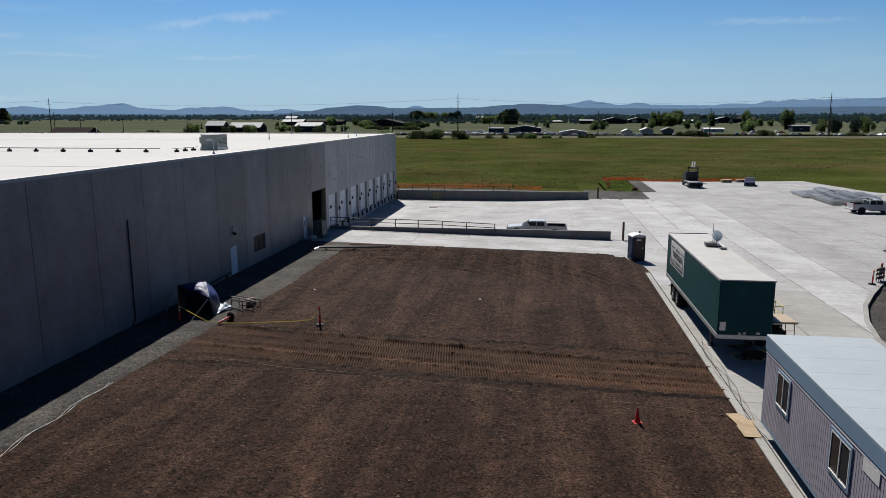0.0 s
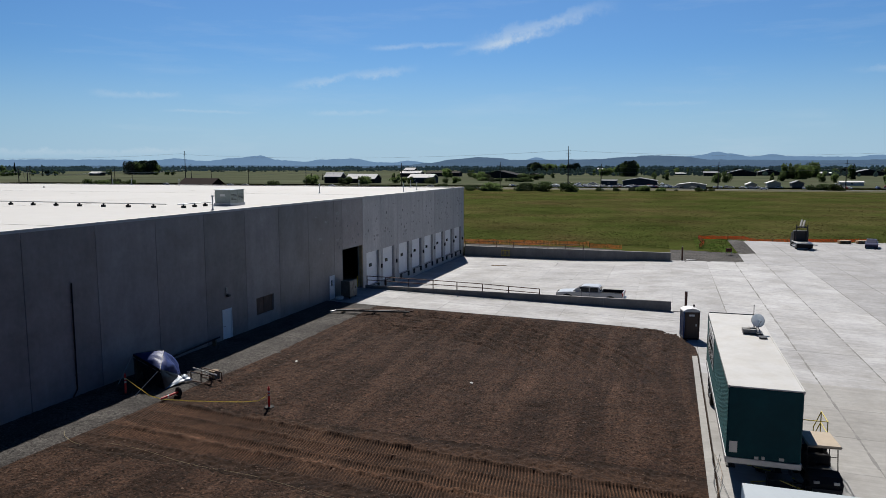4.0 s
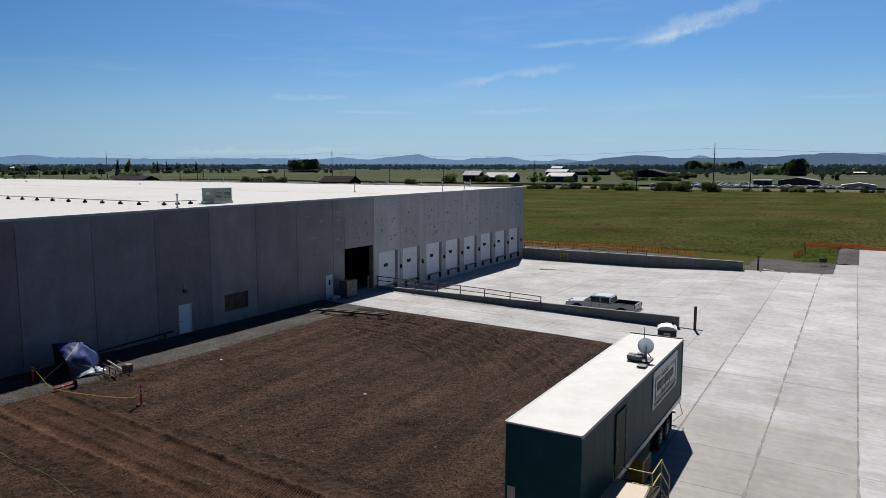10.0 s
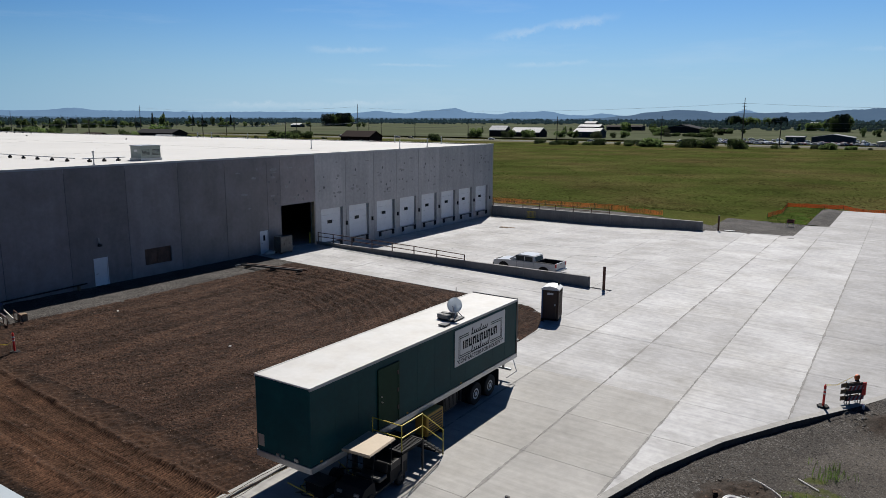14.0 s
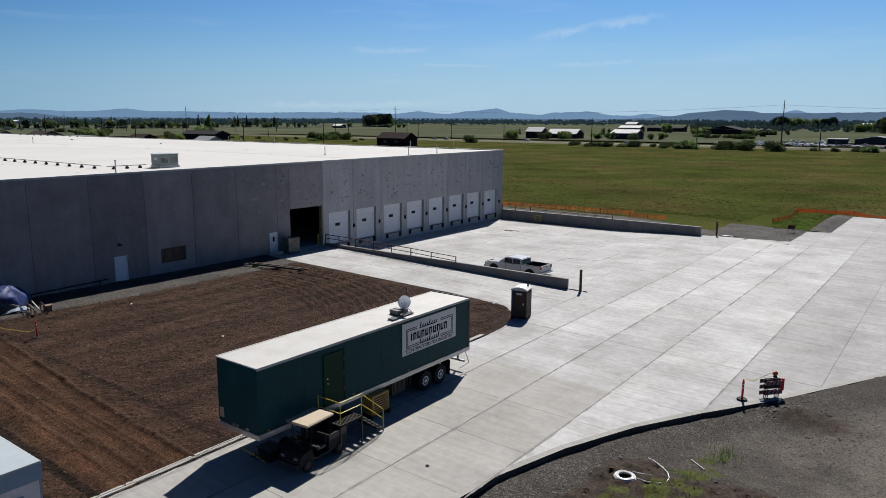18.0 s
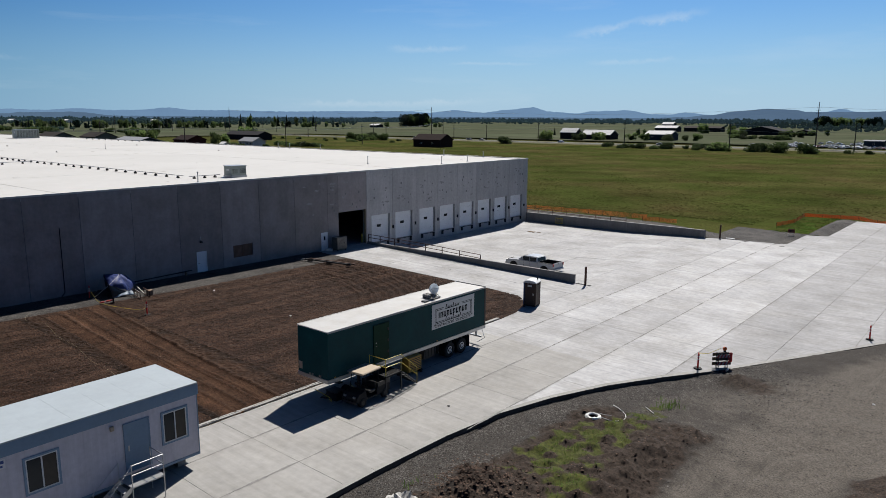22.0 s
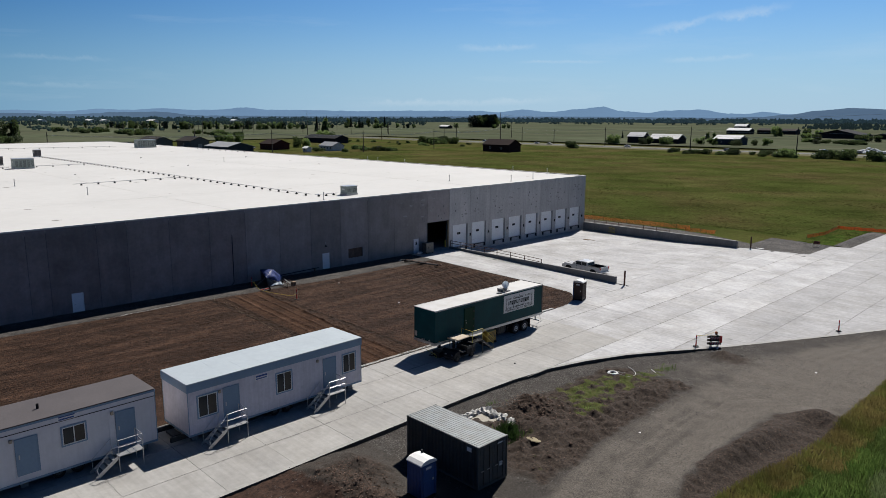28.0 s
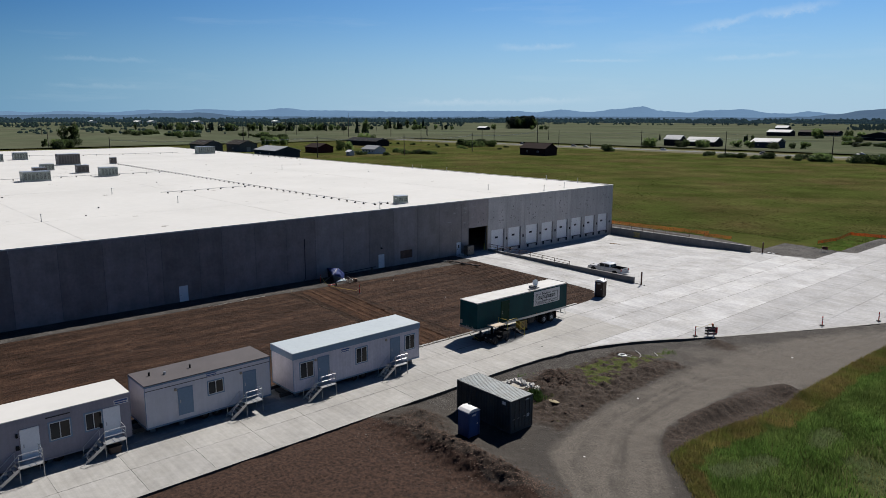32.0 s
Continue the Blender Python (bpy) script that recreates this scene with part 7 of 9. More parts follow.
part("loose_film", bm, pale_film, tp, "crumpled pale blue plastic film", smooth=True)
part("stored_crate", B((1.3, 2.0, -9.3, -8.6, gz, gz + 0.6), bev=0.03), black, tp)
fr = thing("welded_rack", pose(4.55, -8.15, G(4.5, -8.2) + 0.04, 0, 0, -9), "low rusty welded rack with pale timber on the soil", "rack")
for p, q in (((-0.7, -0.4, 0.05), (0.8, -0.4, 0.05)), ((-0.7, 0.4, 0.05), (0.8, 0.4, 0.05)), ((-0.7, -0.4, 0.05), (-0.7, -0.4, 0.6)), ((0.8, -0.4, 0.05), (0.8, -0.4, 0.5)), ((-0.7, 0.4, 0.05), (-0.7, 0.4, 0.6)), ((0.8, 0.4, 0.05), (0.8, 0.4, 0.5)), ((-0.7, -0.4, 0.6), (0.8, -0.4, 0.5)), ((-0.7, 0.4, 0.6), (0.8, 0.4, 0.5)), ((0.05, -0.4, 0.05), (0.05, -0.4, 0.55))):
    part("bar", R((p, q, 0.03)), rust_steel, fr)
part("timber", R(((-0.88, -0.05, 0.68), (0.95, -0.12, 0.5), 0.04, 6)), bag_white, fr)
part("timber", R(((-1.2, -0.15, 0.42), (0.6, -0.38, 0.55), 0.03, 6)), galv, fr)
part("crate", B((-0.25, 0.2, 0.45, 0.9, 0.0, 0.45), bev=0.01), wood_dark, fr)
rb = thing("delineator_post", pose(4.78, -10.72, G(4.8, -10.7) + 0.27, 95, 0, -15), "toppled red-orange delineator post with a black base", "delineator", "delineator posts")
part("post", R(((0, 0, 0.05), (0, 0, 1.05), 0.06, 12)), red_orange, rb)
part("band", R(((0, 0, 0.62), (0, 0, 0.70), 0.063, 12)), white_paint, rb)
part("base", R(((0, 0, 0.0), (0, 0, 0.06), 0.28, 8, 0.24)), black, rb)
part("grip", R(((0, 0, 1.05), (0, 0, 1.12), 0.03, 8)), red_orange, rb)
rc = thing("road_cone", pose(26.3, -20.9, G(26.3, -20.9) + 0.06, 0, 0, 20) @ Matrix.Diagonal((0.72, 0.72, 0.85, 1)), "red traffic cone standing on the soil", "traffic cone")
part("cone", R(((0, 0, 0.03), (0, 0, 0.72), 0.17, 14, 0.03)), red_orange, rc)
part("base", B((-0.24, 0.24, -0.24, 0.24, 0, 0.03), bev=0.008), red_orange, rc)
part("collar", R(((0, 0, 0.40), (0, 0, 0.52), 0.099, 14, 0.076)), red_orange, rc)
st = thing("steel_section", pose(3.1, 10.95, G(3, 11) + 0.08, 0, 0, 10), "pair of long steel sections on blocks beside the soil", "steel section")
part("beam", B((0.0, 6.1, 0.0, 0.14, 0.14, 0.28), bev=0.01), dark_metal, st)
part("beam", B((0.3, 6.3, 0.42, 0.56, 0.14, 0.28), bev=0.01), rust_steel, st)
for x in (0.5, 3.0, 5.6):
    part("block", B((x, x + 0.14, -0.15, 0.75, 0.0, 0.14)), wood_dark, st)
part("elbow", R(((0.0, 0.07, 0.21), (-0.35, -0.25, 0.12), 0.07)), galv, st)
sack = thing("cement_sack", pose(0.75, 16.4, G(0.7, 16.4) + 0.02), "slumped white sack by the personnel door", "sack")
bm = bmesh.new()
bmesh.ops.create_icosphere(bm, subdivisions=3, radius=0.5)
for v in bm.verts:
    v.co = Vector((v.co.x * 0.7, v.co.y * 1.1, max(0.0, v.co.z * 0.45 + 0.15) + 0.05 * noise.noise(v.co * 4)))
part("bag", bm, bag_white, sack, smooth=True)
part("tie", R(((0.0, 0.45, 0.15), (0.05, 0.62, 0.2), 0.05, 8, 0.09)), bag_white, sack)
for x, y, w, d, tn, z in ((30.42, -19.9, 0.62, 1.1, 12, 0.06), (30.55, -20.4, 0.7, 1.0, -8, 0.075), (30.5, -21.0, 0.66, 0.95, 4, 0.06)):
    solid("plywood_sheet", B((-w / 2, w / 2, -d / 2, d / 2, 0, 0.018)), wood, "pale plywood offcut lying beside the kerb", "plywood", group="plywood offcuts", m=pose(x, y, G(x, y) + z, 1, 2, tn))
cord_mat = mat("weathered_cord", (0.16, 0.13, 0.07), 0.8, var=0.25)
hose = thing("white_hose", pose(0, 0, 0), "flat white lay-flat hose on the gravel strip", "hose")
for k in range(2):
    bm = bmesh.new()
    pts = [(3.75 + 0.12 * math.sin(1.1 * t + k) + 0.05 * k + 0.02 * t, -20.8 - 0.55 * t, G(4, -24) + 0.05) for t in range(15)]
    tube(bm, pts, 0.012, 6)
    part("length", bm, bag_white, hose)
bm = bmesh.new()
tube(bm, [(5.2 - 0.35 * t + 0.1 * math.sin(t), -17.6 + 0.12 * t * t * 0.3, 0.02 + 0.04) for t in range(7)], 0.012, 5)
solid("yellow_cord", bm, cord_mat, "thin pale yellow cord across the gravel", "cord")
bm = bmesh.new()
tube(bm, [(6.0 + 1.0 * t, -17.0 + 0.12 * math.sin(t) - 0.10 * t, G(6 + t, -17) + 0.06) for t in range(25)], 0.007, 4)
solid("string_line", bm, cord_mat, "thin pale string line stretched over the soil", "string")
pl = thing("timber_plank", pose(6.6, 49.9, pit(6.6, 49.9) + 0.004, 0, 0, 3), "two timber planks lying on the dock apron", "plank")
part("plank", B((0.0, 2.0, 0.0, 0.24, 0, 0.05), bev=0.006), wood_dark, pl)
part("plank", B((0.1, 1.2, -0.5, -0.3, 0, 0.05), bev=0.006), wood_dark, pl)

# barricade group at the end of the kerb
# white and red darkened in their colour, as the boards stand in shade
dull_white = mat("shaded_white_board", (0.26, 0.25, 0.27), 0.7, var=0.2)
dull_red = mat("shaded_red_stripe", (0.30, 0.045, 0.04), 0.7, var=0.2)
br = thing("barricade", pose(48.15, 8.95, G(48.2, 9) + 0.0, 0, 0, 50) @ Matrix.Diagonal((0.82, 0.82, 0.82, 1)), "folded road barricades with striped boards and an amber lamp", "barricade")
for k, y in enumerate((-0.18, 0.0, 0.16)):
    for x in (-0.42, 0.38):
        part("leg", B((x, x + 0.05, y - 0.02, y + 0.02, 0, 1.35)), galv if k else dark_metal, br)
    for z in ((0.30, 0.92) if not k else (0.22, 0.62, 1.0)):
        b_ = part("board", B((-0.55 - 0.22 * (k == 2), 0.55 + 0.25 * (k == 1), y - 0.035, y - 0.021, z, z + 0.26)), (wood_dark, dark_metal)[k % 2] if k else dull_white, br)
        if not k:
            for j in range(4):
                bm = bmesh.new()
                prism(bm, [(-0.6 + 0.3 * j, z), (-0.45 + 0.3 * j, z), (-0.32 + 0.3 * j, z + 0.26), (-0.47 + 0.3 * j, z + 0.26)], y - 0.041, y - 0.036, "y")
                part("stripe", bm, dull_red, b_)
part("lamp_body", B((0.1, 0.28, -0.08, 0.06, 1.35, 1.45)), black, br)
part("lamp_lens", R(((0.19, -0.06, 1.60), (0.19, 0.06, 1.60), 0.16, 14)), orange, br, "round amber warning lamp")
part("paddle", B((0.55, 0.85, -0.1, -0.06, 0.45, 1.25)), red_orange, br)
part("pipe_stub", R(((-0.1, -0.9, 0.08), (0.3, -0.5, 0.08), 0.07, 10)), white_paint, br)

coil = thing("hose_coil", pose(45.35, -3.6, east_height(45.35, -3.6) + 0.02, 0, 0, 20) @ Matrix.Diagonal((0.8, 0.8, 0.8, 1)), "coil of white plastic pipe with a loose tail in the grass", "pipe coil")
for k in range(4):
    bm = bmesh.new()
    r, z = 0.52 - 0.05 * k, 0.06 + 0.07 * (k % 2)
    tube(bm, [(r * math.cos(6.2832 * i / 44), r * math.sin(6.2832 * i / 44), z + 0.012 * math.sin(i * 0.57)) for i in range(45)], 0.05, 7)
    part("turn", bm, white_paint, coil)
bm = bmesh.new()
bend = [(0.5 + a * 0.956 - b * 0.292, a * 0.292 + b * 0.956, h) for a, b, h in ((0.0, 0.0, 0.1), (0.5, -0.35, 0.06), (1.0, -0.5, 0.05), (1.45, -0.38, 0.06), (1.74, 0.0, 0.08), (1.82, 0.5, 0.10), (1.72, 1.05, 0.12), (1.5, 1.6, 0.15), (1.25, 2.0, 0.16))]
tube(bm, bend, 0.026, 6)
part("tail", bm, white_paint, coil)
bm = bmesh.new()
tube(bm, [(0.35 + 0.22 * t, 0.75 - 0.10 * t + 0.018 * t * t, 0.05) for t in range(8)], 0.022, 6)
part("tail", bm, white_paint, coil)


bm = bmesh.new()
tube(bm, [(47.0, -0.4, east_height(47.0, -0.4) + 0.05), (47.75, -1.0, east_height(47.75, -1.0) + 0.04)], 0.022, 6)
solid("pipe_offcut", bm, white_paint, "short white plastic pipe offcut on the gravel", "pipe")


def lump(sx, sy, sz, seed, crease=0.10):
    bm = bmesh.new()
    bmesh.ops.create_icosphere(bm, subdivisions=4, radius=1.0)
    for v in bm.verts:
        k = 1 + 0.22 * noise.noise(v.co * 1.7 + Vector((seed, 0, 0))) + crease * abs(noise.noise(v.co * 5 + Vector((0, seed, 0))))
        v.co = Vector((v.co.x * sx * k, v.co.y * sy * k, max(-0.1, v.co.z * sz * k + sz * 0.6)))
    return bm


wash = thing("washout_pit", pose(44.5, -18.2, east_height(44.5, -18.2) - 0.1), "concrete washout pit lined with crumpled white plastic sheeting", "washout pit")


def crumple(p, q, r, seed):
    """A bank of crumpled sheeting from p to q."""
    p, q = Vector(p), Vector(q)
    d = (q - p).normalized()
    side = Vector((-d.y, d.x, 0))
    b = bmesh.new()
    n, k = max(6, int((q - p).length / 0.11)), 9
    rows = []
    for i in range(n + 1):
        c = p.lerp(q, i / n)
        row = []
        for j in range(k):
            a = 3.1416 * j / (k - 1)
            w = r * (0.85 + 0.75 * noise.noise(Vector((i * 0.32, j * 0.8, seed))) + 0.35 * noise.noise(Vector((i * 0.9, j * 1.7, seed + 5))))
            row.append(b.verts.new(c + side * (1.35 * w * math.cos(a)) + Vector((0, 0, 0.02 + 1.1 * w * math.sin(a)))))
        rows.append(row)
    for u, v in zip(rows, rows[1:]):
        for j in range(k - 1):
            b.faces.new((u[j], v[j], v[j + 1], u[j + 1]))
    b.faces.new(rows[0])
    b.faces.new(rows[-1][::-1])
    return b


for i, (p, q, r) in enumerate((((-1.55, -1.3, 0.05), (-1.5, 1.2, 0.05), 0.28), ((-1.5, 1.3, 0.05), (1.5, 1.15, 0.05), 0.34), ((1.6, 1.1, 0.05), (1.75, -0.3, 0.0), 0.28))):
    part("sheeting", crumple(p, q, r, 7.0 * i), bag_white, wash)
part("basin", B((-1.4, 1.5, -1.2, 1.1, 0.06, 0.12)), mat("set_concrete_slurry", (0.23, 0.21, 0.175), 0.8, var=0.15), wash, "set grey-buff slurry")
litter = thing("plastic_scrap", pose(48.6, -18.3, east_height(48.6, -18.3)), "scrap of torn dirty plastic sheet on the gravel", "plastic sheet")
part("sheet", lump(0.42, 0.22, 0.02, 9.0, 0.6), cord_mat, litter)
for x, y in ((18.5, -3.2), (7.2, -2.8), (52.6, -12.0), (57.0, 8.5), (56.0, -24.0), (38.7, -8.1)):
    z = dirt_height(x, y) if x < 30 else G(x, y) + 0.005 if x < 40 else east_height(x, y)
    solid("paper_scrap", lump(0.08, 0.06, 0.03, x, 0.4), white_paint if x != 38.7 else dark_metal, "small pale scrap of litter on the ground", "litter", group="litter", m=pose(x, y, z))

# orange netting along the meadow
def netting(pts, h, label):
    f = thing("safety_fence", pose(0, 0, 0), label, "safety fence", "orange safety fences")
    for (xa, ya), (xb, yb) in zip(pts, pts[1:]):
        n = max(1, round(math.dist((xa, ya), (xb, yb)) / 2.6))
        for k in range(n):
            x0, y0, x1, y1 = xa + (xb - xa) * k / n, ya + (yb - ya) * k / n, xa + (xb - xa) * (k + 1) / n, ya + (yb - ya) * (k + 1) / n
            z0 = max(field_height(x0, y0), G(x0, y0) if 30 < x0 < 42 else -9)
            z1 = max(field_height(x1, y1), G(x1, y1) if 30 < x1 < 42 else -9)
            part("stake", R(((x0, y0, z0 - 0.1), (x0, y0, z0 + h + 0.12), 0.03, 6)), dark_metal, f)
            bm = bmesh.new()
            m_ = 6
            sag = 0.10 + 0.10 * abs(wob(x0, y0, 0.9))
            for q in range(5):
                zz = 0.12 + (h - 0.14) * q / 4
                for j in range(m_):
                    a, b = j / m_, (j + 1) / m_
                    sa, sb = 4 * a * (1 - a) * sag, 4 * b * (1 - b) * sag
                    pa = Vector((x0 + (x1 - x0) * a, y0 + (y1 - y0) * a, z0 + (z1 - z0) * a + zz * (1 - sa)))
                    pb = Vector((x0 + (x1 - x0) * b, y0 + (y1 - y0) * b, z0 + (z1 - z0) * b + zz * (1 - sb)))
                    w = 0.065
                    bm.faces.new([bm.verts.new(p) for p in (pa, pb, pb + Vector((0, 0, w)), pa + Vector((0, 0, w)))])
            for j in range(12):
                a = (j + 0.5) / 12
                c = Vector((x0 + (x1 - x0) * a, y0 + (y1 - y0) * a, z0 + (z1 - z0) * a))
                d_ = Vector((x1 - x0, y1 - y0, 0)).normalized() * 0.02
                bm.faces.new([bm.verts.new(p) for p in (c - d_ + Vector((0, 0, 0.1)), c + d_ + Vector((0, 0, 0.1)), c + d_ + Vector((0, 0, h * 0.9)), c - d_ + Vector((0, 0, h * 0.9)))])
            bmesh.ops.solidify(bm, geom=bm.faces[:], thickness=0.01)
            part("net", bm, orange_faded if xa < 25 else orange, f)


orange_faded = mat("faded_orange_net", (0.50, 0.235, 0.10), 0.7, var=0.2)
netting([(-4, 64.5), (8, 65.6), (17.6, 66.5)], 0.8, "faded orange plastic safety netting on stakes")
netting([(17.9, 64.2), (22.4, 66.2)], 0.7, "sagging orange plastic safety netting on stakes")
netting([(33.6, 77.5), (34.6, 84.0), (34.0, 93.2), (41.5, 96.0), (52.0, 99.6), (64.0, 103.2)], 0.66, "bright orange plastic safety netting round the slab corner")
sgn = thing("sign_stand", pose(37.4, 70.4, G(37.4, 70.4), 0, 0, 20) @ Matrix.Diagonal((0.75, 0.75, 0.8, 1)), "dark red notice board on a low folding stand", "sign")
part("board", B((-0.6, 0.6, -0.02, 0.02, 0.55, 1.2)), mat("dark_red_board", (0.16, 0.03, 0.02), 0.6, var=0.15), sgn)
part("mark", B((-0.45, 0.45, -0.026, -0.021, 0.92, 1.04), (-0.35, 0.35, -0.026, -0.021, 0.70, 0.80)), black, sgn)
for x in (-0.5, 0.5):
    part("leg", R(((x, -0.35, 0), (x, 0.0, 0.6), 0.02)), galv, sgn)
    part("leg", R(((x, 0.35, 0), (x, 0.0, 0.6), 0.02)), galv, sgn)
bx = thing("timber_offcut", pose(31.9, 61.4, G(31.9, 61.4)), "pale board and strap lying on the gravel", "board")
part("board", B((-0.6, 0.6, -0.15, 0.15, 0, 0.04)), white_paint, bx)
part("strap", R(((0.6, 0.0, 0.03), (1.1, 0.5, 0.03), 0.03)), rust_steel, bx)

# tall grass over the bank beside the haul road
rng = random.Random(11)
verts, faces = [], []


def tuft(x, y, z, h, n, spread):
    for _ in range(n):
        a, l = rng.uniform(0, 6.283), rng.uniform(0.1, 0.55) * h
        bx_, by_ = x + rng.uniform(-spread, spread), y + rng.uniform(-spread, spread)
        w = 0.009 + 0.010 * h
        c, s = math.cos(a + 1.57) * w, math.sin(a + 1.57) * w
        tx, ty = bx_ + l * math.cos(a), by_ + l * math.sin(a)
        i = len(verts)
        hh = h * rng.uniform(0.7, 1.15)
        verts.extend(((bx_ - c, by_ - s, z), (bx_ + c, by_ + s, z), ((bx_ + tx) / 2 + c * 0.7, (by_ + ty) / 2 + s * 0.7, z + hh * 0.65), ((bx_ + tx) / 2 - c * 0.7, (by_ + ty) / 2 - s * 0.7, z + hh * 0.65), (tx, ty, z + hh)))
        faces.extend(((i, i + 1, i + 2, i + 3), (i + 3, i + 2, i + 4)))


def sward(name, material, label):
    m_ = bpy.data.meshes.new(name)
    m_.from_pydata(verts, [], faces)
    m_.materials.append(material)
    tagged(new(name, m_), label, "grass", kind="stuff")
    verts.clear()
    faces.clear()


def lodged(x, y):
    return bump_at(x, y, 64.4, -17.0, 1.1, 3.4, -14) + bump_at(x, y, 69.8, -10.6, 1.6, 2.4, 20) + bump_at(x, y, 66.0, -8.0, 1.0, 2.2) + 0.8 * bump_at(x, y, 72, -20, 3, 3) + 0.5 * wob(x, y, 0.4, 31)


weeds = rng.getstate()
for _ in range(420):
    x, y = rng.gauss(46.75, 0.42), rng.gauss(-18.75, 0.5)
    tuft(x, y, east_height(x, y) - 0.02, rng.uniform(0.35, 0.85) * math.exp(-0.5 * ((x - 46.75) ** 2 + (y + 18.75) ** 2)), 4, 0.12)
m_ = bpy.data.meshes.new("weed_clump")
m_.from_pydata(verts, [], faces)
m_.materials.append(sheer(mat("weed_leaves", (0.022, 0.042, 0.012), 0.8, var=0.35, spec=0.1), 0.35, 1.4))
tagged(new("weed_clump", m_), "dense dark green clump of weeds beside the container", "weeds")
verts.clear()
faces.clear()
rng.setstate(weeds)
tall, pale = [], []
for _ in range(72000):
    y = rng.uniform(-42, 34)
    x = grass_x(y) - 0.2 + rng.expovariate(0.16)
    if x > 92:
        continue
    d = x - grass_x(y) + 0.9 * wob(x, y, 0.35, 23)
    if d < 1.9 + 0.9 * wob(x, y, 0.8, 29):
        tuft(x, y, east_height(x, y) - 0.03, rng.uniform(0.18, 0.42), 4, 0.22)
    elif lodged(x, y) > 0.45:
        pale.append((x, y))
    else:
        tall.append((x, y, d))
sward("straw_grass", grass_straw, "short dry straw-coloured grass along the edge of the bank")
for x, y in pale:
    tuft(x, y, east_height(x, y) - 0.03, rng.uniform(0.25, 0.4), 5, 0.3)
sward("lodged_grass", grass_pale, "pale blue-green grass pressed flat in patches on the bank")
for x, y, d in tall:
    tuft(x, y, east_height(x, y) - 0.03, 0.28 + 0.5 * smooth_step(1.0, 4, d) * (0.45 + 0.9 * abs(wob(x, y, 0.3))), 3, 0.2)
for _ in range(6000):
    x, y = rng.uniform(42.5, 52.5), rng.uniform(-21, 3)
    if grass_share(x, y) + 0.5 * wob(x, y, 1.2) > 0.62:
        tuft(x, y, east_height(x, y) - 0.02, rng.uniform(0.07, 0.22), 3, 0.12)
for cx, cy, k in ((46.4, -19.1, 10), (47.1, -18.6, 10), (42.5, -15.6, 10), (48.0, 0.6, 40), (62.8, -6.0, 60)):
    for _ in range(k):
        x, y = rng.gauss(cx, 0.35), rng.gauss(cy, 0.45)
        tuft(x, y, east_height(x, y) - 0.02, rng.uniform(0.2, 0.5), 3, 0.1)
me = bpy.data.meshes.new("tall_grass")
me.from_pydata(verts, [], faces)
me.materials.append(grass_green)
tagged(new("tall_grass", me), "tall rough green and straw-coloured grass on the bank", "grass", kind="stuff")
verts.clear()
faces.clear()
for _ in range(900):
    x, y = rng.uniform(33.5, 41), rng.uniform(72, 96)
    if x < 39.2 or y > 95:
        tuft(x, y, max(field_height(x, y), G(x, y) - 0.1 if x > 33 else -9), rng.uniform(0.10, 0.30), 4, 0.30)
sward("corner_weeds", mat("corner_weed_leaves", (0.026, 0.050, 0.012), 0.9, var=0.35, spec=0.0, island=0.4), "low green weeds beside the slab corner")
sheet("rough_turf", steps(33.2, 39.4, 0.6), steps(73.0, 97, 0.8), lambda x, y: G(x, y) - 0.06 + 0.1 * wob(x, y, 0.8), mat("rank_turf", (0.034, 0.056, 0.012), 0.95, var=0.5, s1=0.4, s2=4, bump=1.0, bs=5, spec=0.0, tint=(0.06, 0.055, 0.02), ts=0.5), "rank green weeds beside the slab corner", "weeds")

# the meadow's own grass: low clumps over the open field, thinning with distance
verts.clear()
faces.clear()
for _ in range(170000):
    d, a = 40 + 330 * rng.random() ** 1.15, radians(rng.uniform(-34, 78))
    x, y = 25 - d * math.sin(a), 40 + d * math.cos(a)
    if y < 65.5 or y > 385 or (29 < x < 42 and y < 98) or (42 <= x < 78 and y < 105) or (x >= 78 and y < 88):
        continue
    w, h, t = rng.uniform(0.15, 0.42), rng.uniform(0.03, 0.11) * (0.7 + 0.9 * abs(wob(x, y, 0.06, 81))), rng.uniform(0, 6.283)
    z, i = field_height(x, y) - 0.02, len(verts)
    c, s_ = w * math.cos(t), w * math.sin(t)
    verts.extend(((x - c, y - s_, z), (x + c, y + s_, z), (x + c * 0.5 + 0.1 * s_, y + s_ * 0.5, z + h), (x - c * 0.6, y - s_ * 0.6, z + h * 0.8)))
    faces.append((i, i + 1, i + 2, i + 3))
sward("meadow_grass", sheer(mat("meadow_clump", (0.046, 0.056, 0.016), 0.9, var=0.3, s1=0.045, s2=0.3, tint=(0.078, 0.060, 0.027), ts=0.03, tfac=0.6, spec=0.0, island=0.5), 0.5, 1.6), "low olive-green and russet grass clumps over the meadow")

# stones strewn over the dirt, the gravel strip and the haul road
verts, faces = [], []


def stone(x, y, z, r):
    i = len(verts)
    for k in range(4):
        a = 1.57 * k + rng.uniform(-0.5, 0.5)
        verts.append((x + r * math.cos(a), y + r * math.sin(a), z - r * 0.12))
    verts.append((x + rng.uniform(-0.3, 0.3) * r, y + rng.uniform(-0.3, 0.3) * r, z + r * rng.uniform(0.1, 0.35)))
    faces.extend(((i, i + 1, i + 4), (i + 1, i + 2, i + 4), (i + 2, i + 3, i + 4), (i + 3, i, i + 4)))


